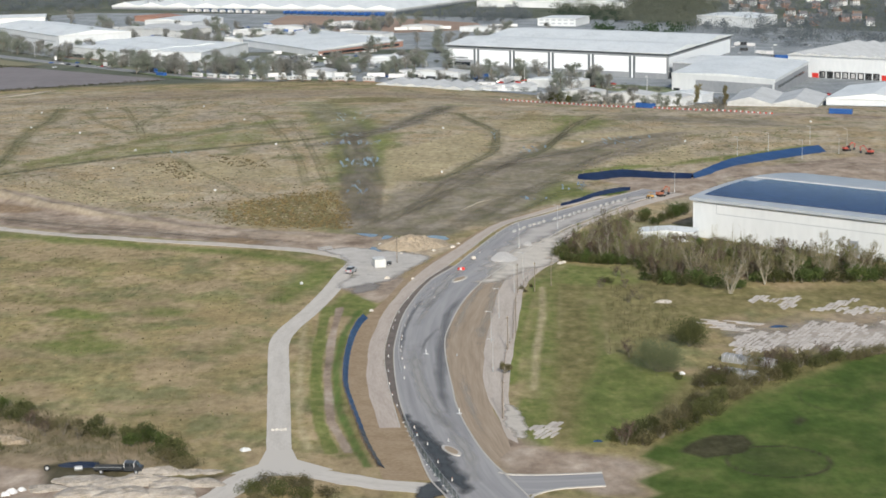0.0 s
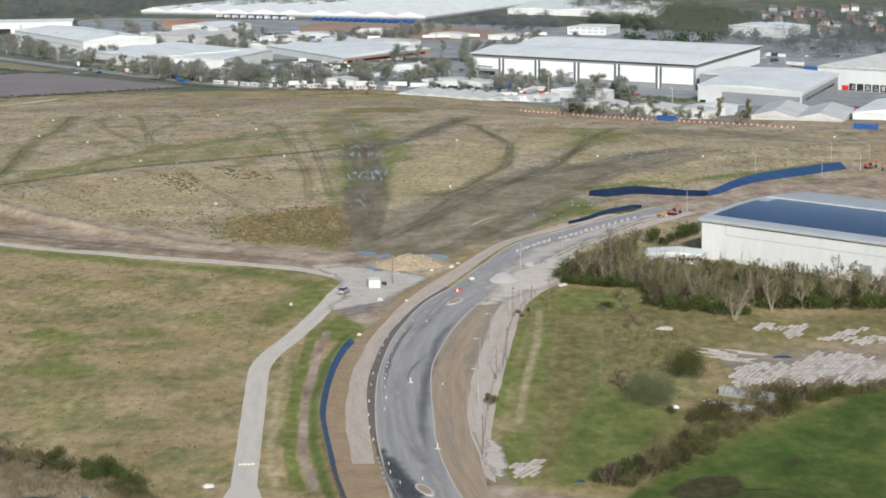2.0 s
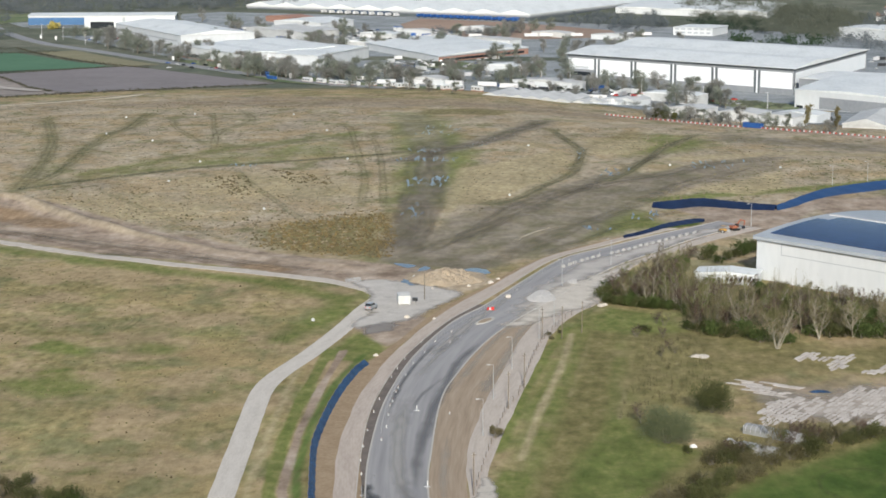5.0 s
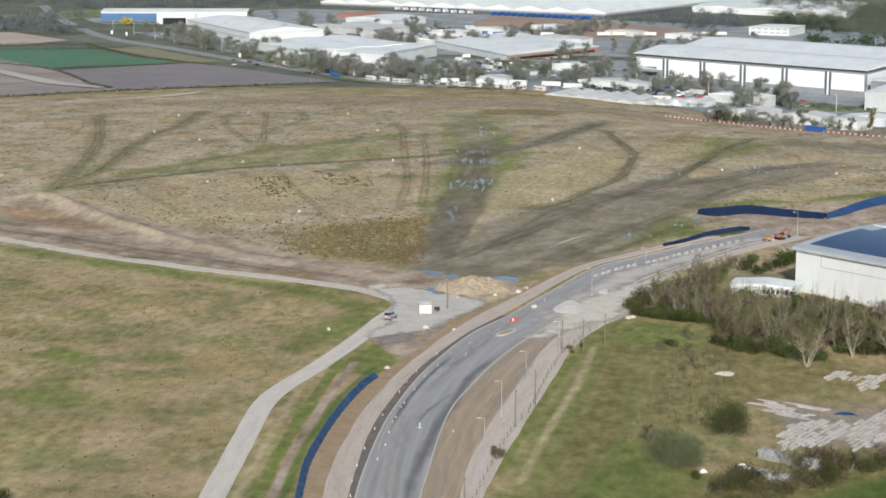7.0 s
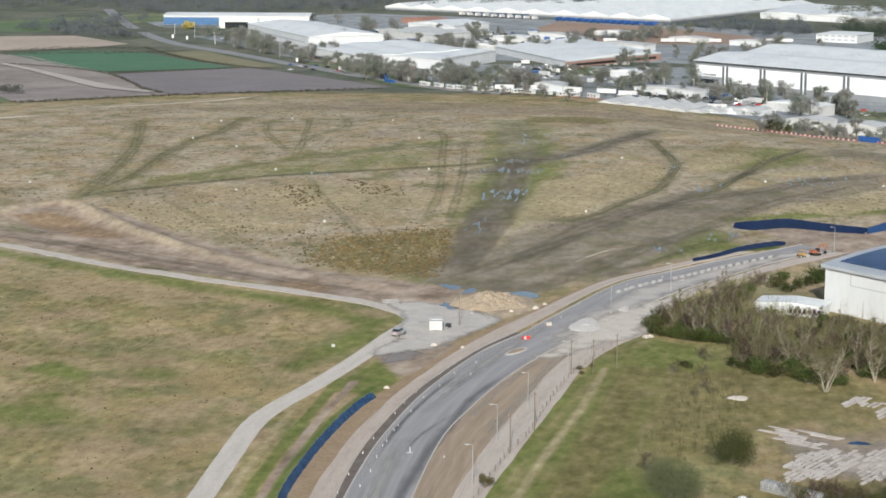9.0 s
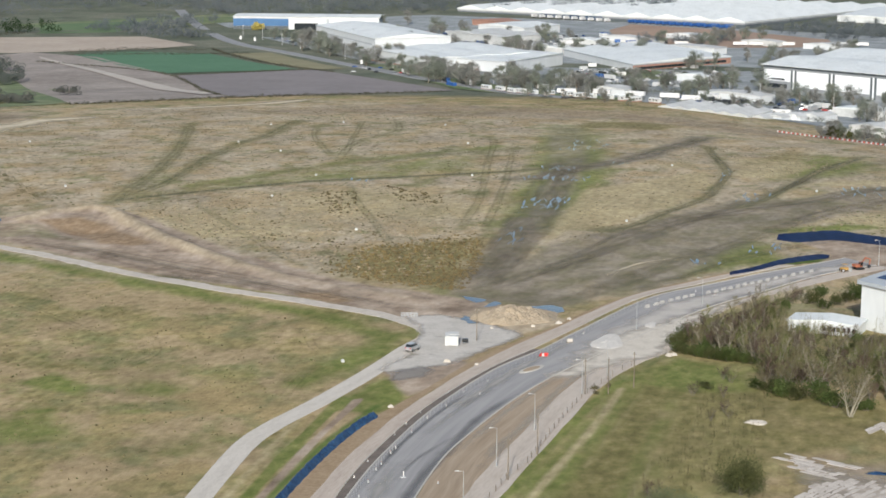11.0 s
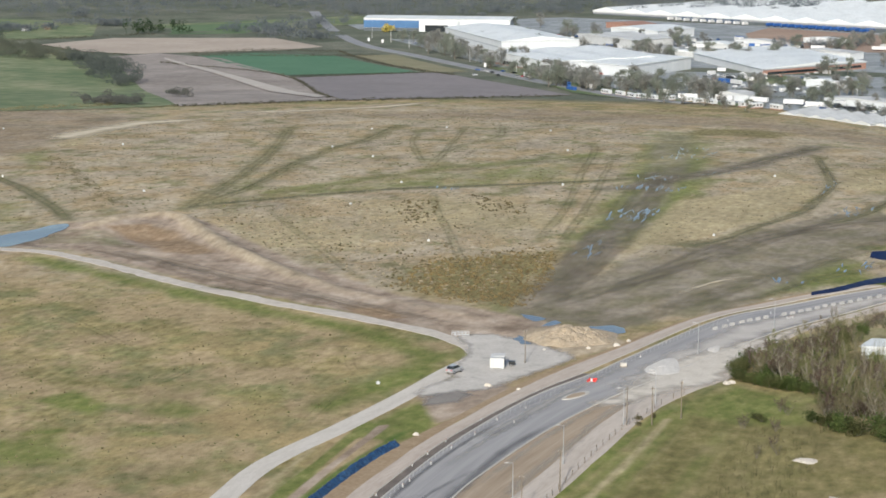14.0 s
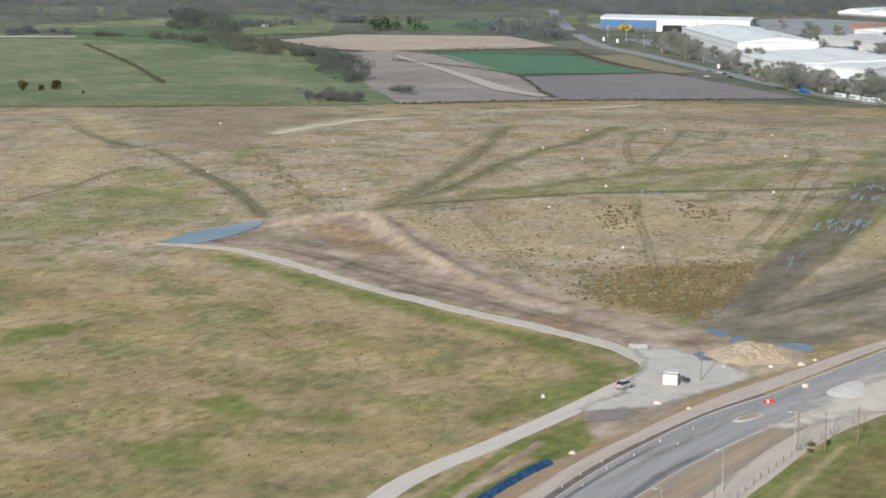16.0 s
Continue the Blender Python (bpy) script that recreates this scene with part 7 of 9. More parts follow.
clumps("rough_fringe", "olive rough growth along the foot of the pasture", hedge_spots([(-1100, 905), (-900, 937), (-703, 967), (-568, 1045), (-486, 1094), (-426, 1172)], 4.0, 7, 1.2, 78, 6.0), mat("fringe_olive", [(0.09, 0.1, 0.045), (0.15, 0.155, 0.08)], 20, 1.0), 26, 0.5)


def tufts(name, label, spots, material):
    """Low tussocks of grass or rush, uncounted."""
    r = np.random.default_rng(len(spots))
    vs, fs = [], []
    zs = land(np.array([s[0] for s in spots]), np.array([s[1] for s in spots]))
    for (x, y, w, h), z in zip(spots, zs):
        o = len(vs)
        a0 = r.uniform(0, 6.28)
        for k in range(6):
            a = a0 + k * math.tau / 6
            q = w * r.uniform(0.35, 0.65)
            vs.append((x + q * math.cos(a), y + q * math.sin(a), z - 0.05))
        for k in range(3):
            vs.append((x + r.normal(0, 0.16) * w, y + r.normal(0, 0.16) * w, z + h * r.uniform(0.6, 1.1)))
        fs += [(o, o + 1, o + 6), (o + 1, o + 2, o + 7), (o + 2, o + 3, o + 7), (o + 3, o + 4, o + 8), (o + 4, o + 5, o + 8), (o + 5, o, o + 6), (o + 1, o + 7, o + 6), (o + 3, o + 8, o + 7), (o + 5, o + 6, o + 8), (o + 6, o + 7, o + 8)]
    return tagged(new(name, raw_mesh(name, vs, fs, material)), label, "grass", kind="stuff")


tufts("rush_tussocks", "rust coloured rush tussocks", wood_spots([(-75, 652), (-78, 690), (-60, 704), (-42, 716), (-33, 680), (-30, 634), (-47, 637), (-63, 645)], 420, 1.3, 0.4, 20), RUST_TUFT)
tufts("dark_tussocks", "dark clumps among the rushes", wood_spots([(-78, 648), (-84, 690), (-60, 715), (-42, 722), (-33, 680), (-30, 634), (-47, 637)], 420, 0.9, 0.4, 21) + wood_spots([(-140, 690), (-70, 690), (-50, 740), (-90, 790), (-150, 770)], 90, 0.8, 0.3, 22), DARK_TUFT)
tufts("pale_tussocks", "pale dry grass tussocks", wood_spots([(-200, 760), (-120, 690), (-80, 690), (-45, 730), (-40, 800), (-90, 840), (-160, 815)], 700, 1.1, 0.28, 23) + wood_spots([(30, 890), (60, 905), (72, 970), (45, 1000)], 160, 1.2, 0.28, 24) + wood_spots([(-300, 780), (-220, 800), (-200, 950), (-290, 960)], 200, 1.1, 0.25, 28), TUSSOCK)
tufts("dark_tussocks", "small dark weed clumps in the meadow", wood_spots([(-140, 440), (-45, 440), (-45, 560), (-110, 600), (-200, 620)], 130, 0.5, 0.2, 25), DARK_TUFT)

NEAR_FIELD = [(-184, 756), (-150, 792), (-112, 800), (-90, 760), (-60, 740), (-48, 735), (-40, 690), (-46, 650), (-75, 655), (-110, 680), (-150, 720)]
tufts("pale_tussocks", "bleached tussocks standing thick near the berm", wood_spots(NEAR_FIELD, 800, 1.5, 0.3, 91), mat("bleached_tussock", [(0.21, 0.17, 0.11), (0.29, 0.238, 0.16)], 5, 1.0))
tufts("dark_tussocks", "dark rush clumps near the berm", wood_spots(NEAR_FIELD, 240, 1.1, 0.4, 92) + wood_spots([(-122, 800), (-110, 812), (-96, 765), (-104, 750)], 90, 1.3, 0.5, 93) + wood_spots([(-102, 827), (-75, 808), (-70, 788), (-88, 790)], 80, 1.3, 0.5, 94), DARK_TUFT)
tufts("rush_tussocks", "rust and straw rushes in a wet hollow", wood_spots([(-77, 662), (-76, 700), (-60, 716), (-45, 730), (-36, 690), (-32, 650), (-34, 632), (-50, 636), (-66, 648)], 380, 1.2, 0.4, 95), mat("golden_rushes", [(0.105, 0.075, 0.026), (0.19, 0.14, 0.06)], 2, 1.0))

FIELD = [(-330, 900), (-225, 735), (-190, 760), (-110, 672), (-40, 640), (-38, 720), (-60, 960), (-100, 1150), (-230, 1200), (-340, 1120)]
FIELD_E = [(-18, 712), (12, 755), (26, 880), (60, 900), (110, 890), (120, 960), (60, 1020), (0, 1020), (-24, 860)]
FIELD_R = [(84, 760), (160, 835), (170, 900), (110, 880), (60, 800), (50, 745)]
tufts("dark_tussocks", "dark weed and rush tufts over the rough field", wood_spots(FIELD, 420, 0.9, 0.28, 61) + wood_spots(FIELD_E, 160, 0.9, 0.28, 62) + wood_spots([(-480, 900), (-330, 860), (-230, 735), (-240, 640), (-320, 690)], 420, 0.9, 0.3, 63), DARK_TUFT)
tufts("pale_tussocks", "bleached grass tussocks over the rough field", wood_spots(FIELD, 1700, 1.5, 0.24, 64) + wood_spots(FIELD_E, 620, 1.5, 0.24, 65) + wood_spots(FIELD_R, 400, 1.4, 0.3, 66) + wood_spots([(-480, 900), (-330, 860), (-230, 735), (-240, 640), (-320, 690)], 300, 1.4, 0.24, 67), TUSSOCK)
tufts("green_tussocks", "olive green tussocks over the rough field", wood_spots(FIELD, 900, 1.3, 0.26, 68) + wood_spots(FIELD_R, 260, 1.2, 0.3, 69), mat("olive_tussock", [(0.075, 0.08, 0.03), (0.13, 0.128, 0.058)], 5, 1.0))

MEADOW = [(-150, 420), (-44, 378), (-46, 540), (-60, 590), (-120, 612), (-230, 650)]
for label, colours, seed, n in (("straw coloured grass tufts", [(0.13, 0.108, 0.053), (0.175, 0.147, 0.076)], 81, 500), ("olive grass tufts", [(0.07, 0.074, 0.028), (0.11, 0.11, 0.045)], 82, 280), ("brown dead weed tufts", [(0.05, 0.036, 0.018), (0.09, 0.066, 0.034)], 83, 110)):
    tufts("grass_tufts", label, wood_spots(MEADOW, n, 0.55, 0.34, seed), mat("tuft_" + label.split()[0], colours, 6, 1.0))


# ---- fences, barriers and street furniture ----
def fabric_fence(name, label, pts, z0, z1, lean, mats, gap=2.6, split=None):
    """Sheeting stretched over posts; lean: how far its foot stands out."""
    c = spline(pts, 1.3)
    e = thing(name, label, "fence", Matrix.Translation((float(c[0][0]), float(c[0][1]), 0)))
    o = c[0]
    n = len(c)
    foot = offset(c, lean)
    zg = land(c[:, 0], c[:, 1])
    r = np.random.default_rng(n)
    sag = r.uniform(-0.12, 0.12, n)
    cut = n if split is None else int(n * split)
    for k0, k1, material in ((0, cut, mats[0]), (cut - 1, n, mats[-1])):
        if k1 - k0 < 2 or (k0 and split is None):
            continue
        bm = bmesh.new()
        cols = []
        for k in range(k0, k1):
            col = []
            for s in (0, 0.35, 0.7, 1.0):
                p = foot[k] * (1 - s) + c[k] * s
                w = 0.1 * math.sin(k * 1.7 + s * 3)
                col.append(bm.verts.new((p[0] - o[0] + w, p[1] - o[1] + w, zg[k] + z0 + (z1 - z0 + sag[k] * s) * s)))
            back = [bm.verts.new((v.co.x + 0.05, v.co.y + 0.05, v.co.z - 0.02)) for v in col]
            cols.append((col, back))
        for (a, ab), (b, bb) in zip(cols, cols[1:]):
            for j in range(3):
                bm.faces.new((a[j], b[j], b[j + 1], a[j + 1]))
                bm.faces.new((ab[j], ab[j + 1], bb[j + 1], bb[j]))
            bm.faces.new((a[3], b[3], bb[3], ab[3]))
        bmesh.ops.recalc_face_normals(bm, faces=bm.faces)
        part("sheeting", bm, material, e)
    post = link_mesh("post", bevelled(boxed(-0.06, 0.06, -0.06, 0.06, -0.3, z1 + 0.25), 0.012), TIMBER)
    step = max(1, int(gap / 1.3))
    for k in range(0, n, step):
        p = part("post", post, None, e)
        p.location = (float(c[k][0] - o[0]), float(c[k][1] - o[1]), float(zg[k]))
    return e


# sheet colour carries dark fold shade and bright sheen in its ramp
fabric_fence("silt_fence", "blue plastic silt fence sagging between timber posts", [(-21.4, 496.5), (-22.9, 487), (-24, 470), (-24.2, 449), (-23.4, 427), (-21.4, 410), (-19.4, 396), (-17.3, 381), (-15.3, 370), (-13.2, 360)], 0.0, 1.15, 1.3, (mat("blue_fence_sheet", [(0.006, 0.018, 0.048), (0.014, 0.05, 0.128), (0.056, 0.155, 0.295)], 0.8, 0.45, bump=0.3, contrast=1.5), BLACK_SHEET), split=0.82)


def liner(name, label, low, top, z0, z1, material):
    a, b = resample(low, 50), resample(top, 50)
    bm = bmesh.new()
    cols = []
    for k in range(50):
        col = []
        for s in np.linspace(0, 1, 5):
            p = a[k] * (1 - s) + b[k] * s
            col.append(bm.verts.new((p[0], p[1], ground_z(p[0], p[1]) + z0 + (z1 - z0) * s + 0.04 * math.sin(k * 1.3 + 5 * s))))
        q = b[k] * 1.0 + (b[k] - a[k]) * 0.25
        col.append(bm.verts.new((q[0], q[1], ground_z(q[0], q[1]) - 0.1)))
        cols.append(col)
    for c, d in zip(cols, cols[1:]):
        for j in range(5):
            bm.faces.new((c[j], d[j], d[j + 1], c[j + 1]))
    bmesh.ops.recalc_face_normals(bm, faces=bm.faces)
    return tagged(new(name, link_mesh(name, bm, material)), label, "liner", kind="structure")


liner("ditch_liner", "navy plastic liner on the bank of a ditch", [(53, 743), (60, 740), (71.7, 747), (85.7, 741.5), (97, 739)], [(53.5, 744.5), (60.5, 750), (71.3, 757), (81.2, 752), (90, 747), (98, 743)], 0.05, 1.7, BLUE_LINER)
liner("ditch_liner", "bright blue plastic liner on a long bank", [(98, 739), (106, 752), (113, 765), (130, 785), (164, 812)], [(98, 742), (104.5, 757), (112, 771), (128, 795), (163, 822)], 0.05, 1.7, mat("bright_blue_liner", [(0.008, 0.034, 0.105), (0.017, 0.06, 0.17)], 10, 0.4, bump=0.08))
liner("ditch_liner", "navy plastic liner beside the new road", [(42.5, 676.3), (49.5, 684.1), (57.7, 697.8), (66.2, 708.0), (70.6, 712.5)], [(42.3, 677.2), (49.2, 686.6), (57.2, 702), (66.6, 714), (70.8, 714.2)], 0.05, 0.9, BLUE_LINER)


def mesh_panel(a, b, h, nu, nv, wire, bm=None):
    """One welded panel of bars between two feet a and b."""
    bm = bm or bmesh.new()
    g = [[bm.verts.new(a.lerp(b, i / nu) + Vector((0, 0, h * j / nv))) for j in range(nv + 1)] for i in range(nu + 1)]
    for i in range(nu):
        for j in range(nv):
            bm.faces.new((g[i][j], g[i + 1][j], g[i + 1][j + 1], g[i][j + 1]))
    bmesh.ops.wireframe(bm, faces=bm.faces[:], thickness=wire, use_boundary=True, use_replace=True, use_even_offset=False)
    return bm


def mesh_fence():
    """Temporary fencing of green-netted panels on feet along the near kerb."""
    c = spline([(-8.8, 393), (-6.6, 378), (-4, 364), (-1.4, 352), (1.2, 341), (3.4, 331)], 0.5)
    d = np.r_[0, np.cumsum(np.hypot(*np.diff(c, axis=0).T))]
    n = int(d[-1] / 3.5)
    e = thing("temporary_fence", "temporary steel fence panels with green netting", "fence", Matrix.Translation((float(c[0][0]), float(c[0][1]), 0.1)))
    L = 3.4
    bm = bmesh.new()
    for x in (0, L):
        rod(bm, (x, 0, 0), (x, 0, 2.0), 0.04, 0.04, 6)
    for z in (0.15, 1.98):
        rod(bm, (0, 0, z), (L, 0, z), 0.035, 0.035, 6)
    frame_me = link_mesh("panel_frame", bm, STEEL)
    net_me = link_mesh("netting", mesh_panel(Vector((0.08, 0, 0.2)), Vector((3.32, 0, 0.2)), 1.75, 14, 4, 0.1), GREEN_MESH)
    foot_me = link_mesh("foot", bevelled(boxed(-0.12, 0.12, -0.35, 0.35, 0, 0.14), 0.03), WHITE_PLASTIC)
    for k in range(n):
        p = [np.interp(k * 3.5, d, c[:, i]) for i in (0, 1)]
        q = [np.interp(k * 3.5 + 3.4, d, c[:, i]) for i in (0, 1)]
        m = Matrix.Translation((p[0] - c[0][0], p[1] - c[0][1], 0)) @ Matrix.Rotation(math.atan2(q[1] - p[1], q[0] - p[0]), 4, "Z")
        f = part("panel", frame_me, None, e)
        f.matrix_basis = m
        part("netting", net_me, None, f)
        part("foot", foot_me, None, f)


mesh_fence()


def guard_fence():
    """Low mesh pedestrian fencing that follows the kerb, post by post."""
    c = spline([(-10.2, 436), (-11.0, 449), (-11.2, 466), (-10.8, 483), (-10, 496), (-8, 512), (-5.6, 525), (-1, 542), (5, 563), (10, 583), (17, 611), (24, 632)], 2.1)
    e = thing("pedestrian_barrier", "grey mesh pedestrian barrier along the kerb", "barrier", Matrix.Translation((float(c[0][0]), float(c[0][1]), 0.1)))
    post = link_mesh("post", rod(bmesh.new(), (0, 0, 0), (0, 0, 1.15), 0.04, 0.04, 5), STEEL)
    for k, (a, b) in enumerate(zip(c, c[1:])):
        a, b = a - c[0], b - c[0]
        p = part("post", post, None, e)
        p.location = (float(a[0]), float(a[1]), 0)
        bm = bmesh.new()
        A, B = Vector((*a, 0)), Vector((*b, 0))
        part("panel", mesh_panel(A + Vector((0, 0, 0.2)), B + Vector((0, 0, 0.2)), 0.85, 9, 2, 0.03, bm), STEEL, e)


guard_fence()


def cone():
    e = thing("traffic_cone", "weathered white traffic cone on the kerb", "cone", HIDE, "cones along the road")
    part("base", bevelled(boxed(-0.2, 0.2, -0.2, 0.2, 0, 0.05), 0.015), PAINT_DARK, e)
    part("body", rod(bmesh.new(), (0, 0, 0.05), (0, 0, 0.62), 0.14, 0.06, 10), WHITE_PLASTIC, e)
    part("tip", rod(bmesh.new(), (0, 0, 0.62), (0, 0, 0.74), 0.06, 0.03, 8), ORANGE, e)
    return e


def lay(proto, spots, z=0.11, turn=None):
    """The first goes to the first spot, copies to the rest."""
    out = []
    for k, (x, y) in enumerate(spots):
        a = (turn[k] if isinstance(turn, list) else turn) if turn is not None else RND.uniform(0, math.tau)
        m = Matrix.Translation((x, y, ground_z(x, y) + z)) @ Matrix.Rotation(a, 4, "Z")
        if k == 0:
            proto.matrix_world = m
            out.append(proto)
        else:
            out.append(copy_thing(proto, m))
    return out


lay(cone(), [(-13.6, 451.8), (-13.7, 462.8), (-13.2, 482.9), (-12.8, 491.6), (-12.0, 501.5), (-9.7, 519.7), (-13.2, 437), (-12.6, 425), (-11.8, 415), (-10.5, 405.8), (-6.5, 388.2), (-5.9, 382.5), (-3.7, 375.7), (-1.6, 363.2), (1.1, 351.2),
             (-10.2, 449.5), (-10.7, 457.6), (-10.6, 461.4), (-10.7, 469.5), (-10.6, 473.3), (-10.1, 485.3), (-9.5, 497.2), (-7.8, 508.4), (-6.3, 520.4), (-3, 532), (11.4, 586.8), (14.5, 604.4), (17.7, 620.9), (25.3, 634.3), (34.7, 648.6), (-9.5, 440), (-9.4, 430), (3, 452), (-2.5, 520), (39.8, 642.9), (41.1, 644.6), (40.5, 643.7), (0.5, 378)], 0.12)


def barrier_block():
    e = thing("concrete_barrier", "white concrete barrier block in a row", "barrier", HIDE, "barrier blocks along the road")
    part("block", prism([(-0.34, 0), (0.34, 0), (0.34, 0.15), (0.16, 0.42), (0.13, 0.78), (-0.13, 0.78), (-0.16, 0.42), (-0.34, 0.15)], -0.85, 0.85), mat("barrier_concrete", [(0.28, 0.275, 0.265), (0.4, 0.395, 0.38)], 1.2, 0.85), e)
    part("lifting_slot", boxed(-0.35, 0.35, -0.6, -0.35, -0.001, 0.1), PAINT_DARK, e)
    part("lifting_slot", boxed(-0.35, 0.35, 0.35, 0.6, -0.001, 0.1), PAINT_DARK, e)
    return e


blocks = [(23.6, 623.7), (25.7, 627.1), (27.1, 629.8), (29.2, 633.2), (30.8, 636.4), (32.6, 639.2), (34.3, 641.9), (38.4, 647.9), (40.3, 650.2), (42.2, 653.9), (44.0, 656.1), (46.0, 659.3), (47.7, 662.5), (49.7, 664.7), (51.8, 667.4), (53.9, 670.0), (56.2, 673), (58.6, 676.2), (61, 679.4), (63.4, 682.8), (66, 686)]
lay(barrier_block(), blocks, 0.11, [-0.6] * len(blocks))


def island(name, label, x, y, turn, lx, ly):
    e = thing(name, label, "island", Matrix.Translation((x, y, 0.1)) @ Matrix.Rotation(turn, 4, "Z"))
    n = 28
    for nm, s, z0, z1, m in (("kerb_ring", 1.0, 0, 0.14, KERB), ("surface", 0.7, 0.14, 0.19, EARTH_ROUGH)):
        bm = bmesh.new()
        a = [bm.verts.new((lx * s * math.cos(k * math.tau / n), ly * s * math.sin(k * math.tau / n), z0)) for k in range(n)]
        b = [bm.verts.new((lx * s * 0.985 * math.cos(k * math.tau / n), ly * s * 0.985 * math.sin(k * math.tau / n), z1)) for k in range(n)]
        for k in range(n):
            bm.faces.new((a[k], a[(k + 1) % n], b[(k + 1) % n], b[k]))
        bm.faces.new(b)
        part(nm, bm, m, e)
    return e


island("traffic_island", "oval kerbed traffic island of pale stone", 4.7, 546.5, 1.16, 4.9, 1.5)
island("traffic_island", "oval kerbed traffic island with a bollard base", 1.1, 371.5, 1.95, 4.2, 1.3)


def stone_heap(name, label, x, y, w, d, h, material, seed, group="", category="heap"):
    """A small heap or rock: a dome pulled about."""
    r = np.random.default_rng(seed)
    n, rings = 18, 7
    bm = bmesh.new()
    rows = []
    for j in range(rings):
        s = j / (rings - 1)
        row = []
        for k in range(n):
            a = k * math.tau / n
            q = math.cos(s * math.pi / 2) ** 0.8
            jit = 1 + 0.16 * math.sin(3 * a + seed) + r.uniform(-0.09, 0.09)
            row.append(bm.verts.new((w * q * jit * math.cos(a), d * q * jit * math.sin(a), -0.15 + (h + 0.15) * math.sin(s * math.pi / 2) * (1 + r.uniform(-0.12, 0.12)))))
        rows.append(row)
    for a, b in zip(rows, rows[1:]):
        for k in range(n):
            bm.faces.new((a[k], a[(k + 1) % n], b[(k + 1) % n], b[k]))
    bm.faces.new(rows[-1])
    bmesh.ops.recalc_face_normals(bm, faces=bm.faces)
    ob = tagged(new(name, link_mesh(name, bm, material)), label, category, group)
    ob.matrix_world = put(x, y)
    return ob


def spoil_mound():
    """The spoil heap at the compound: a long bank of tipped clay."""
    nx, ny = 96, 84
    x0, y0, sx, sy = -9.5, 602.0, 11.5, 10.5
    vs, fs = [], []
    gx, gy = np.meshgrid(np.linspace(-1, 1, nx), np.linspace(-1, 1, ny))
    rr = np.sqrt(gx ** 2 + gy ** 2)
    x, y = x0 + gx * sx + gy * 3, y0 + gy * sy
    h = np.clip(1.02 - rr * (0.8 + 0.4 * smooth_noise(x, y, 6, 63)), 0, 1) ** 0.8 * (1.9 + 3.4 * smooth_noise(x, y, 5.5, 61)) + 1.1 * np.clip(1 - rr, 0, 0.5) * (smooth_noise(x, y, 1.1, 62) - 0.35) + 0.8 * np.clip(1 - rr, 0, 0.5) * (smooth_noise(x, y, 0.5, 64) - 0.5) - 0.12
    z = land(x, y) + h
    v = np.stack([x, y, z], -1).reshape(-1, 3)
    for j in range(ny - 1):
        for i in range(nx - 1):
            k = j * nx + i
            fs.append((k, k + 1, k + nx + 1, k + nx))
    return tagged(new("spoil_mound", raw_mesh("spoil_mound", v.tolist(), fs, SPOIL)), "long heap of pale clay spoil with tipped lumps", "heap")


spoil_mound()
for k, (x, y, w) in enumerate(((3, 598, 0.9), (-3, 593, 0.6), (-20, 605, 0.7), (-13, 588, 0.5), (5, 604, 0.6), (35.3, 568.3, 0.9), (36.4, 569.5, 0.8), (-9, 548, 0.6), (-16.5, 549, 0.9), (-19.5, 505, 0.7))):
    stone_heap("boulder", "pale block of broken stone on the ground", x, y, w, w * 0.8, w * 0.8, STONE_PALE, 70 + k, "loose blocks", "rock")
GRAVEL_PALE = mat("pale_gravel", [(0.48, 0.452, 0.412), (0.64, 0.61, 0.57)], 2, 0.95, bump=0.12)
stone_heap("gravel_mound", "broad low spread of pale gravel on the asphalt", 18.6, 579, 4.2, 9.5, 0.45, GRAVEL_PALE, 91)
stone_heap("gravel_mound", "low pile of pale gravel beside the haul strip", 27, 602, 1.6, 4.5, 0.35, GRAVEL_PALE, 92)
stone_heap("white_rubble_mound", "small heap of white rubble on the rough ground", 60, 511, 2.4, 1.6, 0.6, STONE_PALE, 93)
for k, (x, y, w, h) in enumerate(((-70, 354.5, 5.5, 1.3), (-64, 352.5, 5.5, 1.5), (-58.5, 353.5, 5.5, 1.9), (-52, 351.5, 5.0, 1.6), (-46.5, 352, 4.5, 1.1), (-55.5, 359.6, 4.2, 1.5), (-50, 359.4, 3.2, 0.8), (-46, 359.5, 2.6, 0.6), (-76, 350, 4.0, 1.0), (-68, 347, 6, 1.4), (-60, 346, 6, 1.5), (-52, 346, 6, 1.3))):
    stone_heap("rubble_mound", "heap of pale grey-brown broken concrete rubble", x, y, w, w * 0.55, h * 0.75, mat("rubble", [(0.2, 0.172, 0.14), (0.33, 0.295, 0.25), (0.45, 0.41, 0.365)], 1.6, 1.0, bump=0.3), 100 + k, "rubble heaps")


# white blocks set about the rough field
def field_block():
    e = thing("marker_block", "white-painted marker block in the rough field", "block", HIDE, "marker blocks in the field")
    part("block", bevelled(boxed(-0.42, 0.42, -0.38, 0.38, -0.1, 0.62), 0.1, 2), FIBRE_ROOF, e)
    part("cap", bevelled(boxed(-0.26, 0.26, -0.24, 0.24, 0.62, 0.74), 0.05), WHITE_PLASTIC, e)
    return e


lay(field_block(), [(-41, 543), (-136, 847), (-75, 864), (0, 768), (63, 852), (-205, 955), (-175, 925), (-222, 795), (-291, 810), (-301, 936), (-136, 788), (-87, 727), (-188, 1078), (-101, 981), (1, 915), (-219, 1050), (-391, 985), (109, 853), (182, 940), (-134, 1082)], 0)

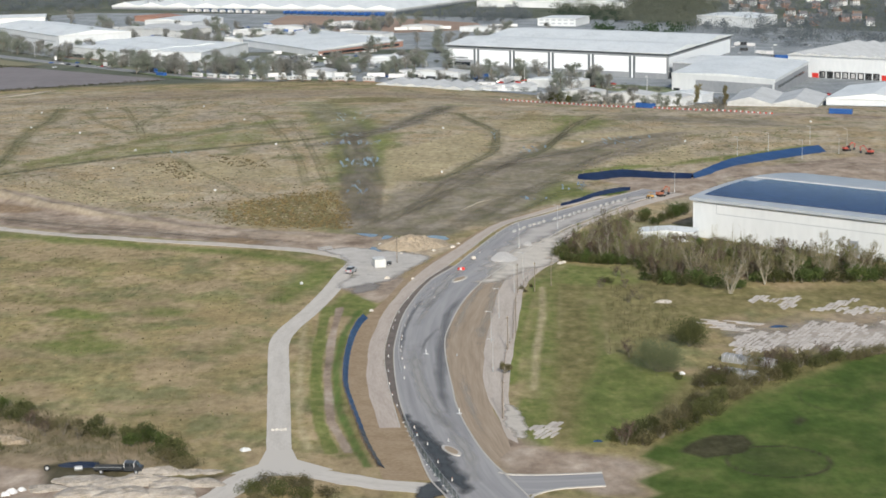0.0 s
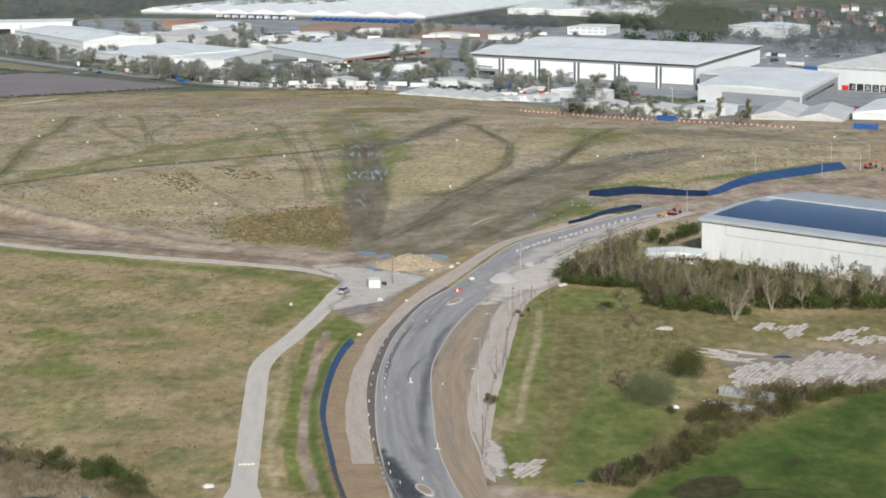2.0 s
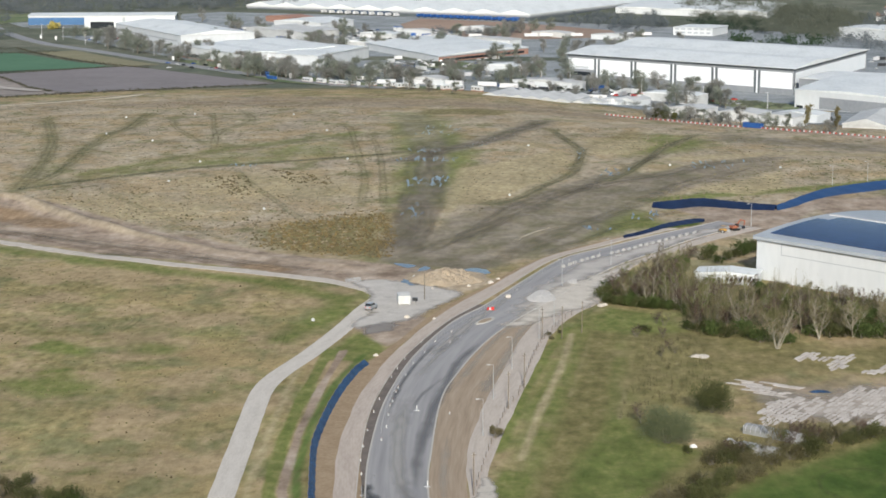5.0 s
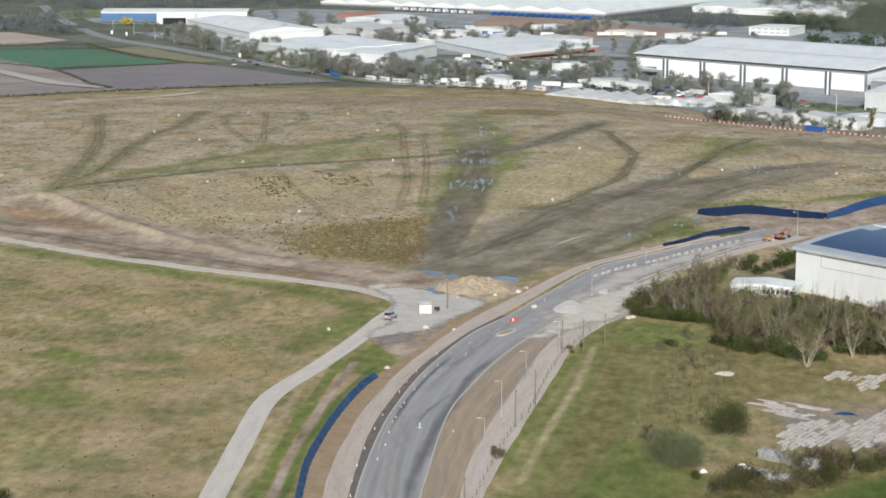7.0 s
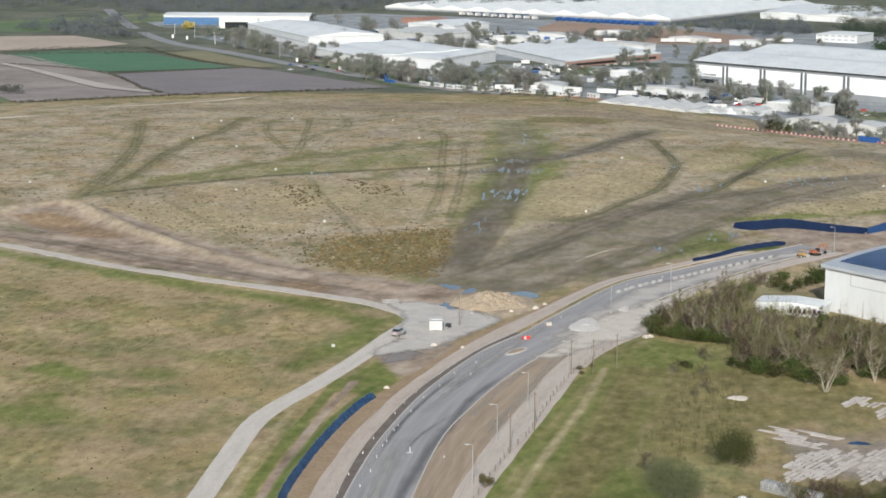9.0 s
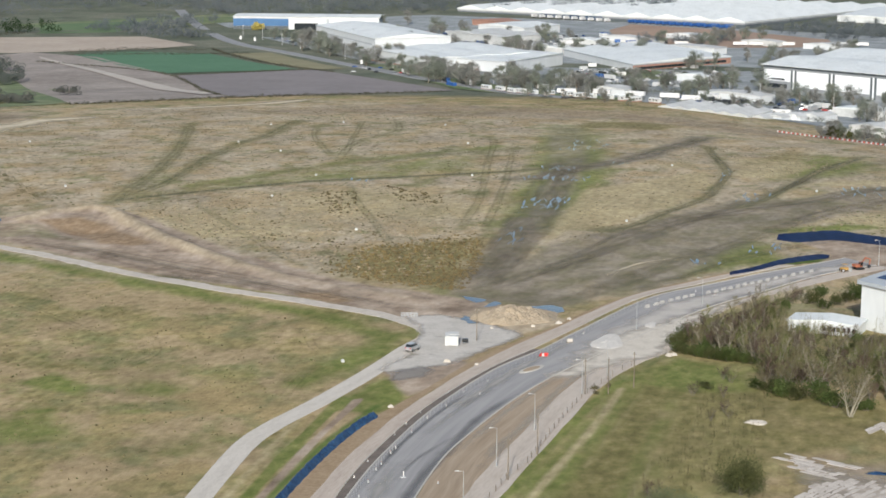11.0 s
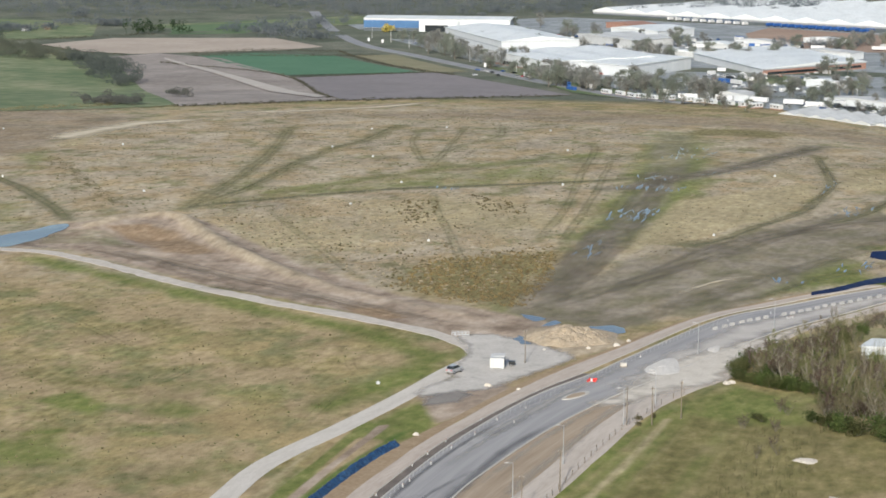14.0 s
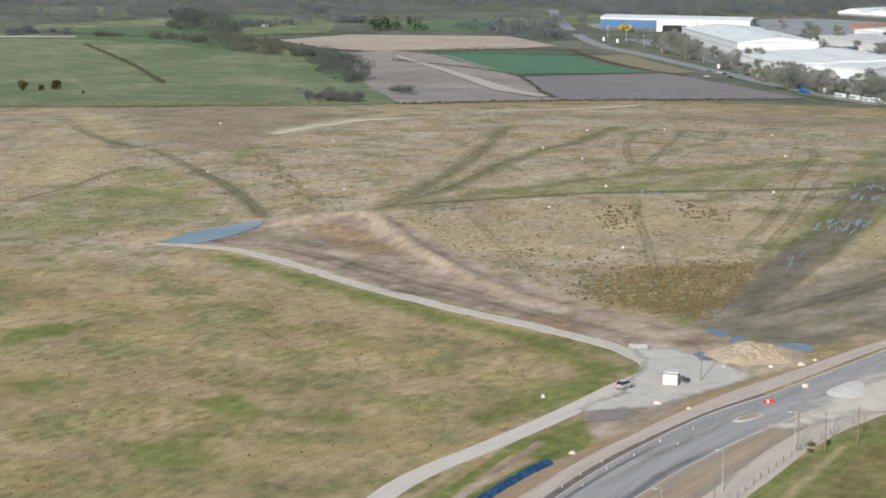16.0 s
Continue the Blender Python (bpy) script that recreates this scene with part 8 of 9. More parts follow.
# old car body and scattered litter near the track
stone_heap("white_dump_bag", "dumped white bag beside the track", -40.6, 374.1, 1.2, 0.8, 0.6, FIBRE_ROOF, 120, "", "bag")
for x, y in ((-36.3, 388.5), (-35.4, 388.7), (-34.4, 388.6), (-33.6, 388.8)):
    stone_heap("track_block", "small pale block lying across the track", x, y, 0.45, 0.3, 0.4, KERB, int(1000 + x), "blocks across the track", "block")


# ---- poles and lamps ----
def lamp_post(h=8.0):
    e = thing("street_lamp", "new galvanised street lamp column without cable", "lamp", HIDE, "lamp columns")
    part("column", rod(rod(bmesh.new(), (0, 0, 0), (0, 0, 1.4), 0.14, 0.13, 8), (0, 0, 1.4), (0, 0, h), 0.09, 0.055, 8), STEEL, e)
    part("arm", rod(bmesh.new(), (0, 0, h - 0.05), (-0.9, 0, h + 0.05), 0.045, 0.04, 6), STEEL, e)
    part("lantern", bevelled(boxed(-1.55, -0.8, -0.16, 0.16, h - 0.02, h + 0.12), 0.04), WHITE_PLASTIC, e)
    return e


lay(lamp_post(), [(11.7, 466), (14.5, 494), (19.8, 526.5), (24, 595.4), (38.2, 628.9), (11.3, 436), (125, 805), (140, 816), (162, 838), (176, 827), (150, 792), (168, 805), (86, 702), (23.1, 545)], 0, 0.3)


def timber_pole(h):
    e = thing("timber_pole", "weathered timber pole carrying cut wires", "pole", HIDE, "poles along the fence")
    part("pole", rod(bmesh.new(), (0, 0, -0.3), (0, 0, h), 0.14, 0.09, 7), TIMBER, e)
    part("crossarm", boxed(-0.5, 0.5, -0.05, 0.05, h - 0.6, h - 0.48), TIMBER, e)
    for x in (-0.4, 0.4):
        part("insulator", rod(bmesh.new(), (x, 0, h - 0.48), (x, 0, h - 0.3), 0.05, 0.03, 6), PAINT_WHITE, e)
    return e


lay(timber_pole(8.5), [(12.2, 395), (20.6, 526), (25.6, 528), (30.6, 535), (18.2, 476), (-14, 573), (15.5, 458)], 0, 0.4)


def wire_fence():
    pts = [(12.2, 396), (13.2, 425), (15.2, 458), (17.2, 470), (18.4, 496), (20.4, 522), (24.4, 545), (27.5, 556)]
    c = spline(pts, 4.2)
    e = thing("wire_fence", "old fence of leaning timber posts and wire", "fence", Matrix.Translation((float(c[0][0]), float(c[0][1]), 0)))
    post = link_mesh("post", bevelled(boxed(-0.06, 0.06, -0.06, 0.06, -0.2, 1.4), 0.015), TIMBER)
    for k, p in enumerate(c):
        o = part("post", post, None, e)
        o.location = (float(p[0] - c[0][0]), float(p[1] - c[0][1]), 0)
        o.rotation_euler = (RND.uniform(-0.1, 0.1), RND.uniform(-0.1, 0.1), RND.uniform(0, 1))
    for z in (0.5, 0.95, 1.35):
        bm = bmesh.new()
        for a, b in zip(c - c[0], c[1:] - c[0]):
            rod(bm, (*a, z), (*b, z), 0.012, 0.012, 3)
        part("wire", bm, STEEL, e)
    return sheet("fence_footing", offset(c, 0.3), offset(c, -0.3), 0.1, PATH_PINK, "broken concrete footing of the fence", "kerb", across=1, wobble=0.3)


wire_fence()

# ---- compound: car, hut, bench, red barrier ----
def wheel_parts(e, spots, r, w, rims=True):
    tyre = rod(bmesh.new(), (0, -w / 2, 0), (0, w / 2, 0), r, r, 14)
    tyre_me = link_mesh("tyre", tyre, RUBBER)
    rim_me = link_mesh("rim", rod(bmesh.new(), (0, -w / 2 - 0.01, 0), (0, w / 2 + 0.01, 0), r * 0.6, r * 0.6, 10), ALU)
    for x, y in spots:
        wh = part("wheel", tyre_me, None, e)
        wh.location = (x, y, r)
        if rims:
            part("rim", rim_me, None, wh)


def car(label, paint, group="", wheels=True, name="car"):
    e = thing(name, label, "car", HIDE, group)
    bm = prism([(-2.1, 0.35), (2.1, 0.35), (2.15, 0.7), (2.0, 0.9), (0.95, 1.0), (-1.95, 1.02), (-2.15, 0.8)], -0.86, 0.86)
    part("body", bevelled(bm, 0.06), paint, e)
    bm = bmesh.new()
    a = [bm.verts.new(p) for p in ((-2.0, -0.8, 1.0), (1.05, -0.8, 1.0), (1.05, 0.8, 1.0), (-2.0, 0.8, 1.0))]
    b = [bm.verts.new(p) for p in ((-1.6, -0.64, 1.5), (0.25, -0.64, 1.5), (0.25, 0.64, 1.5), (-1.6, 0.64, 1.5))]
    for k in range(4):
        bm.faces.new((a[k], a[(k + 1) % 4], b[(k + 1) % 4], b[k]))
    bm.faces.new(b)
    part("window", bm, GLASS_DARK, e)
    part("roof", bevelled(boxed(-1.62, 0.27, -0.66, 0.66, 1.49, 1.55), 0.02), paint, e)
    for y in (-0.6, 0.6) if wheels else ():
        part("headlight", boxed(2.08, 2.16, y - 0.18, y + 0.18, 0.62, 0.78), PAINT_WHITE, e)
        part("tail_light", boxed(-2.17, -2.1, y - 0.16, y + 0.16, 0.7, 0.9), PAINT_RED, e)
    wheel_parts(e, [(-1.3, -0.8), (-1.3, 0.8), (1.3, -0.8), (1.3, 0.8)], 0.32, 0.2, wheels)
    return e


tall_car = lay(car("tall silver car parked on the concrete track", PAINT_SILVER), [(-27.3, 558.5)], 0.08, [1.27])[0]
tall_car.matrix_world = tall_car.matrix_world @ Matrix.Diagonal((1.08, 1.1, 1.3, 1))


def hut():
    e = thing("site_cabin", "white steel site cabin with a small porch roof", "cabin", Matrix.Translation((-19.3, 567.5, 0.08)) @ Matrix.Rotation(0.2, 4, "Z"))
    part("body", bevelled(boxed(-1.7, 1.7, -2.4, 2.4, 0.15, 2.6), 0.05), FIBRE_ROOF, e)
    part("skid", boxed(-1.5, -1.2, -2.3, 2.3, 0, 0.15), STEEL, e)
    part("skid", boxed(1.2, 1.5, -2.3, 2.3, 0, 0.15), STEEL, e)
    part("roof_cap", bevelled(boxed(-1.0, 1.78, -0.6, 2.48, 2.6, 2.75), 0.03), WHITE_PLASTIC, e)
    for x in np.arange(-1.45, 1.5, 0.36):
        part("rib", boxed(x, x + 0.1, -2.44, -2.4, 0.3, 2.5), WHITE_PLASTIC, e)
    d = part("door", boxed(1.7, 1.76, -0.5, 0.45, 0.2, 2.3), PAINT_DARK, e)
    part("handle", boxed(1.76, 1.82, 0.25, 0.3, 1.1, 1.25), STEEL, d)
    return e


hut()
g = thing("generator", "dark towable generator beside the cabin", "generator", Matrix.Translation((-16.3, 569.5, 0.08)))
part("body", bevelled(boxed(-0.7, 0.7, -0.5, 0.5, 0.3, 1.2), 0.06), PAINT_DARK, g)
wheel_parts(g, [(-0.2, -0.55), (-0.2, 0.55)], 0.3, 0.16)
rails = thing("hurdle_stack", "pair of pale steel hurdles standing on the grass", "barrier", put(-37, 596, 0.35))
for y in (0, 1.4):
    bm = bmesh.new()
    for z in (0.15, 0.6, 1.05):
        rod(bm, (-2.2, y, z), (2.2, y, z), 0.05, 0.05, 5)
    for x in np.linspace(-2.2, 2.2, 6):
        rod(bm, (x, y, 0), (x, y, 1.1), 0.05, 0.05, 5)
    part("hurdle", bm, STEEL, rails)
rs = thing("red_barrier", "red plastic barriers round a white drum", "barrier", Matrix.Translation((5.2, 560.5, 0.1)) @ Matrix.Rotation(0.9, 4, "Z") @ Matrix.Scale(0.62, 4))
for x, y, a in ((-1.4, 0, 0.3), (0.2, 1.2, 1.4), (1.5, 0.1, -0.4), (0.2, -1.1, 1.7)):
    p = part("board", bevelled(boxed(-1.0, 1.0, -0.05, 0.05, 0.1, 1.05), 0.02), RED, rs)
    p.matrix_basis = Matrix.Translation((x, y, 0)) @ Matrix.Rotation(a, 4, "Z")
part("drum", rod(bmesh.new(), (0, 0, 0), (0, 0, 1.1), 0.5, 0.42, 14), PAINT_WHITE, rs)
for x, y in ((-4.5, 454.5), (3, 399.5)):
    m = thing("survey_marker", "white cross of boards marking a chamber in the road", "marker", Matrix.Translation((x, y, 0.115)))
    part("board", bevelled(boxed(-0.6, 0.6, -0.15, 0.15, 0, 0.1), 0.02), PAINT_WHITE, m)
    part("board", bevelled(boxed(-0.15, 0.15, -0.8, 0.8, 0.101, 0.17), 0.02), PAINT_WHITE, m)
    part("peg", rod(bmesh.new(), (0, 0.4, 0.1), (0, 0.4, 1.1), 0.13, 0.1, 8), PAINT_WHITE, m)
cab = thing("pallet_stack", "grey pallet of kerbs beside the carriageway", "pallet", Matrix.Translation((9.2, 577, 0.1)) @ Matrix.Rotation(0.5, 4, "Z"))
part("pallet", boxed(-0.8, 0.8, -0.6, 0.6, 0, 0.15), TIMBER, cab)
for k in range(3):
    part("kerbstone", bevelled(boxed(-0.7, 0.7, -0.5 + 0.34 * k, -0.2 + 0.34 * k, 0.15, 0.95), 0.02), KERB, cab)


# ---- diggers ----
def digger(label, paint, x, y, turn):
    e = thing("excavator", label, "excavator", Matrix.Translation((x, y, ground_z(x, y) + 0.08)) @ Matrix.Rotation(turn, 4, "Z") @ Matrix.Scale(0.8, 4))
    for yy in (-1.15, 1.15):
        bm = prism([(-1.9, 0.3), (-1.5, 0), (1.5, 0), (1.9, 0.3), (1.9, 0.6), (1.5, 0.9), (-1.5, 0.9), (-1.9, 0.6)], yy - 0.28, yy + 0.28)
        part("track", bm, RUBBER, e)
    part("turntable", rod(bmesh.new(), (0, 0, 0.75), (0, 0, 1.1), 0.9, 0.9, 14), PAINT_DARK, e)
    part("house", bevelled(boxed(-2.2, 0.9, -1.25, 1.25, 1.1, 2.2), 0.1), paint, e)
    c = part("cab", bevelled(boxed(-0.3, 1.2, -1.25, -0.25, 1.3, 3.0), 0.1), GLASS_DARK, e)
    part("cab_roof", bevelled(boxed(-0.32, 1.22, -1.27, -0.23, 3.0, 3.1), 0.03), paint, c)
    bm = prism([(0.6, 1.7), (0.9, 1.6), (3.2, 4.0), (5.4, 3.4), (5.5, 3.7), (3.1, 4.6)], 0.15, 0.55)
    part("boom", bm, paint, e)
    part("stick", prism([(5.2, 3.7), (5.6, 3.5), (5.1, 1.4), (4.8, 1.5)], 0.2, 0.5), paint, e)
    part("bucket", prism([(4.7, 1.5), (5.2, 1.5), (5.4, 0.7), (4.8, 0.25), (4.2, 0.5), (4.5, 0.9)], -0.2, 0.9), PAINT_DARK, e)
    return e


digger("orange tracked excavator on the stone haul road", mat("rusty_machine_paint", [(0.26, 0.09, 0.05), (0.36, 0.14, 0.085)], 1, 0.6), 80, 694, 0.6)
DULL_RED = mat("dull_red_paint", [(0.3, 0.06, 0.045), (0.42, 0.1, 0.075)], 1, 0.5)
digger("red tracked excavator beyond the hall", DULL_RED, 180, 801, 2.4)
digger("red tracked excavator with its arm raised", DULL_RED, 173, 813, 0.4)
mix = thing("road_roller", "yellow road roller at the junction", "roller", Matrix.Translation((76, 690, 0.1)) @ Matrix.Rotation(0.5, 4, "Z"))
YELLOW = mat("yellow_paint", [(0.36, 0.21, 0.06), (0.46, 0.28, 0.09)], 1.5, 0.45)
part("body", bevelled(boxed(-1.4, 0.8, -0.8, 0.8, 0.7, 1.5), 0.1), YELLOW, mix)
part("canopy", bevelled(boxed(-0.9, 0.6, -0.75, 0.75, 2.4, 2.5), 0.03), YELLOW, mix)
for x in (-0.8, 0.5):
    for y in (-0.7, 0.7):
        part("canopy_post", rod(bmesh.new(), (x, y, 1.5), (x, y, 2.4), 0.04, 0.04, 5), PAINT_DARK, mix)
part("drum", rod(bmesh.new(), (1.4, -0.85, 0.65), (1.4, 0.85, 0.65), 0.65, 0.65, 18), STEEL, mix)
wheel_parts(mix, [(-1.0, -0.75), (-1.0, 0.75)], 0.6, 0.4)


# ---- broken slabs on the old yard ----
def slab_field():
    r = random.Random(17)
    groups = (
        ([(67, 491), (81, 483), (80, 478), (66, 485)], 16, 3.2, 0.7), ([(68, 485), (82, 478), (79, 473), (68, 478)], 14, 3.0, 0.7), ([(72, 470), (87, 476), (84, 462), (80, 454), (70, 450)], 26, 3.2, 0.9), ([(86, 470), (96, 486), (107, 479), (108, 474), (95, 461), (84, 450)], 40, 3.4, 0.9),
        ([(92, 452), (106, 450), (112, 466), (104, 472)], 18, 3.0, 0.8), ([(97, 498), (113, 515), (114, 511), (102, 496)], 14, 2.6, 0.9), ([(89, 513), (99, 518), (94, 503), (90, 498)], 14, 2.6, 0.9), ([(84, 516), (90, 521), (88, 510), (83, 511)], 7, 2.4, 0.8), ([(104, 500), (116, 503), (118, 496), (108, 492)], 6, 2.2, 0.8), ([(112, 482), (124, 492), (124, 476), (114, 470)], 14, 3.2, 0.9), ([(18, 389), (24, 391), (24, 382), (19, 382)], 6, 1.8, 0.9),
    )
    shapes = []
    slab_mat = mat("weathered_slab", [(0.36, 0.315, 0.27), (0.48, 0.434, 0.388), (0.58, 0.54, 0.498)], 3, 0.9, bump=0.03, island=True)
    for k in range(6):
        rr = random.Random(200 + k)
        pts = [(-0.5, -0.5), (rr.uniform(-0.2, 0.2), -0.5 - rr.uniform(0, 0.12)), (0.5, -0.5), (0.5 + rr.uniform(-0.1, 0.1), 0.1), (0.5, 0.5), (rr.uniform(-0.2, 0.2), 0.5), (-0.5 + rr.uniform(0, 0.25), 0.5), (-0.55, rr.uniform(-0.2, 0.2))]
        n = len(pts)
        bm = bmesh.new()
        lo, hi = [bm.verts.new((x, y, -0.25)) for x, y in pts], [bm.verts.new((x * 0.98, y * 0.98, 0.018)) for x, y in pts]
        for i in range(n):
            bm.faces.new((lo[i], lo[(i + 1) % n], hi[(i + 1) % n], hi[i]))
        bm.faces.new(hi)
        bmesh.ops.recalc_face_normals(bm, faces=bm.faces)
        shapes.append(link_mesh("slab", bm, slab_mat))
    yard = tagged(patch("old_yard", [(68, 488), (84, 480), (96, 490), (110, 482), (118, 500), (135, 500), (135, 455), (108, 449), (82, 451), (69, 452), (71, 466)], 0.05, mat("old_concrete_yard", [(0.25, 0.208, 0.162), (0.375, 0.328, 0.278), (0.5, 0.452, 0.402)], 5, 0.95, bump=0.03, fade=0.22), "cracked concrete yard half grown over", "slab", cell=2.5, ragged=3.0, rim=12.0))
    for g, (poly, n, size, flat) in enumerate(groups):
        run, cx, cy = (-0.5 if g < 2 else 1.1), sum(p[0] for p in poly) / len(poly), sum(p[1] for p in poly) / len(poly)
        ca, sa = math.cos(run), math.sin(run)
        for v in np.arange(-24, 24, 1.25):
            u = -26 + r.uniform(0, 3)
            while u < 26:
                ln = r.uniform(1.2, 6.0)
                x, y = cx + (u + ln / 2) * ca - v * sa, cy + (u + ln / 2) * sa + v * ca
                if inside(np.array(x), np.array(y), poly) and 0.62 * flat + 0.22 > 0.75 * float(smooth_noise(x * ca + y * sa, (y * ca - x * sa) * 2.2, 5.5, 61)) + 0.3 * r.random():
                    p = part("slab", r.choice(shapes), None, yard)
                    p.matrix_basis = Matrix.Translation((x, y, ground_z(x, y) + 0.06)) @ Matrix.Rotation(run + r.uniform(-0.03, 0.03), 4, "Z") @ Matrix.Rotation(r.uniform(-0.012, 0.012), 4, "X") @ Matrix.Diagonal((ln * r.uniform(0.88, 1.0), r.uniform(0.8, 1.34), 1, 1))
                u += ln


slab_field()
for k, (x0, y0, x1, y1) in enumerate(((66.5, 444, 77.5, 436.5), (64.5, 430, 71.5, 425.5))):
    ln = math.hypot(x1 - x0, y1 - y0)
    e = thing("long_store_shed", "low grey corrugated shed with a rounded roof", "shed", Matrix.Translation((x0, y0, 0)) @ Matrix.Rotation(math.atan2(y1 - y0, x1 - x0), 4, "Z"))
    bm = prism([(-1.5, 0), (1.5, 0), (1.5, 1.1), (1.15, 1.6), (0.6, 1.9), (0, 2.0), (-0.6, 1.9), (-1.15, 1.6), (-1.5, 1.1)], 0, ln)
    bmesh.ops.rotate(bm, verts=bm.verts, cent=(0, 0, 0), matrix=Matrix.Rotation(-math.pi / 2, 3, "Z"))
    part("shell", bm, mat("grey_corrugated", [(0.2, 0.205, 0.2), (0.3, 0.3, 0.295)], 3, 0.7), e)
    part("end_wall", boxed(-0.06, 0.0, -1.3, 1.3, 0, 1.7), FIBRE_ROOF, e)
    for s in np.arange(0.6, ln, 1.2):
        bm = prism([(-1.54, 0.6), (-1.54, 1.12), (-1.18, 1.64), (-0.6, 1.95), (0, 2.05), (0.6, 1.95), (1.18, 1.64), (1.54, 1.12), (1.54, 0.6), (1.5, 0.6), (1.5, 1.1), (0, 2.0), (-1.5, 1.1), (-1.5, 0.6)], s, s + 0.1)
        bmesh.ops.rotate(bm, verts=bm.verts, cent=(0, 0, 0), matrix=Matrix.Rotation(-math.pi / 2, 3, "Z"))
        part("rib", bm, STEEL, e)
for x, y in ((62.5, 437), (63.5, 435)):
    stone_heap("scrap_panel", "grey scrap sheet lying in the scrub", x, y, 1.1, 0.5, 0.5, STEEL, int(x * 10), "", "scrap")
stone_heap("white_bag", "white bag dumped by the willow", 54.8, 431.4, 0.8, 0.6, 0.6, PAINT_WHITE, 140, "", "bag")
# stands in for a flat dark blue-grey area of the yard
stone_heap("blue_tarpaulin", "low dark blue mound on the old yard", 85.5, 479, 2.6, 1.0, 0.4, BLUE_SHEET, 141, "", "tarpaulin")
stone_heap("blue_tarpaulin", "crumpled blue sheet in the grass", 31, 377, 1.1, 0.6, 0.3, BLUE_SHEET, 142, "", "tarpaulin")

# lean-to at the end of the hall
building("lean_to", "low white lean-to with a ribbed roof beside the hall", (62.5, 604), (80.5, 600.5), (82.5, 609.5), 2.9, wall=WHITE_CLAD, roof=WHITE_ROOF, rise=0.7, over=0.4, base=0.0,
         front=[(0.5 + 0.07 * k, 0.545 + 0.07 * k, 1.0, 2.1, "window", GLASS_DARK) for k in range(7)] + [(0.06 + 0.08 * k, 0.07 + 0.08 * k, 0.1, 2.8, "mullion", EAVES) for k in range(5)])

# dumped things by the rubble
def flatbed_truck():
    e = thing("flatbed_truck", "dark flatbed truck parked among the rubble", "truck", put(-63.8, 360.2, -0.05))
    bed = part("bed", bevelled(boxed(-4.8, 0.9, -1.05, 1.05, 0.8, 1.0), 0.03), PAINT_DARK, e)
    for y in (-1.02, 1.02):
        part("side_board", boxed(-4.8, 0.9, y - 0.04, y + 0.04, 1.0, 1.35), PAINT_DARK, bed)
    part("tailboard", boxed(-4.84, -4.76, -1.0, 1.0, 1.0, 1.35), PAINT_DARK, bed)
    part("rim_rail", boxed(-4.8, 0.9, -1.09, -1.0, 1.35, 1.41), STEEL, bed)
    part("chassis", boxed(-4.6, 4.4, -0.45, 0.45, 0.5, 0.8), PAINT_DARK, e)
    cab = part("cab", bevelled(prism([(1.1, 0.55), (4.7, 0.55), (4.75, 1.25), (4.1, 1.45), (3.5, 2.2), (1.3, 2.25), (1.1, 1.9)], -1.0, 1.0), 0.07), PAINT_DARK, e)
    part("windscreen", prism([(3.6, 2.12), (4.1, 1.5), (4.16, 1.53), (3.66, 2.18)], -0.85, 0.85), GLASS_DARK, cab)
    for x in (1.5, 2.55):
        part("side_window", boxed(x, x + 0.85, -1.03, -0.98, 1.5, 2.05), GLASS_DARK, cab)
    for x in (1.2, 3.15):
        part("roof_bar", bevelled(boxed(x, x + 0.14, -0.98, 0.98, 2.25, 2.33), 0.02), WHITE_PLASTIC, cab)
        part("door_pillar", boxed(x, x + 0.12, -1.045, -1.0, 1.3, 2.24), WHITE_PLASTIC, cab)
    wheel_parts(e, [(-3.3, -0.95), (-3.3, 0.95), (3.6, -0.95), (3.6, 0.95)], 0.42, 0.26)


flatbed_truck()
stone_heap("navy_tarpaulin", "dark navy tarpaulin thrown over a low load", -72, 365.2, 4.4, 1.6, 0.7, mat("navy_sheeting", [(0.006, 0.01, 0.022), (0.02, 0.032, 0.062)], 0.8, 0.5, bump=0.3), 155, "", "tarpaulin")
b = thing("steel_barrel", "silver steel barrel lying beside the tarpaulin", "barrel", put(-72, 361.8, 0.3))
part("drum", bevelled(rod(bmesh.new(), (-0.75, 0, 0.5), (0.75, 0, 0.5), 0.5, 0.5, 16), 0.03), PAINT_SILVER, b)
for x in (-0.3, 0.3):
    part("hoop", rod(bmesh.new(), (x - 0.04, 0, 0.5), (x + 0.04, 0, 0.5), 0.53, 0.53, 16), STEEL, b)
w = thing("lone_tyre", "black tyre leaning on the rubble", "tyre", put(-78.2, 362, 0.2))
wheel_parts(w, [(0, 0)], 0.6, 0.35)
for k, (x, y, w) in enumerate(((-82, 348, 1.1), (-80.5, 349.5, 0.8), (-83, 346.5, 0.9))):
    stone_heap("white_dump_bag", "dumped white sack among the rubble", x, y, w, w * 0.7, w * 0.8, PAINT_WHITE, 150 + k, "dumped sacks", "bag")
stone_heap("sand_heap", "yellowish heap of sand behind the scrub", -92, 383, 6, 3, 1.2, SPOIL, 160)


# ---- the industrial estate's clutter ----
def trailer(label, paint, length=11.0, name="box_trailer"):
    e = thing(name, label, "trailer", HIDE, "parked trailers")
    part("box", bevelled(boxed(-length / 2, length / 2, -1.25, 1.25, 1.1, 4.0), 0.06), paint, e)
    part("chassis", boxed(-length / 2, length / 2, -0.5, 0.5, 0.8, 1.1), PAINT_DARK, e)
    wheel_parts(e, [(-length / 2 + 2.0, -1.05), (-length / 2 + 2.0, 1.05)], 0.5, 0.35, False)
    return e


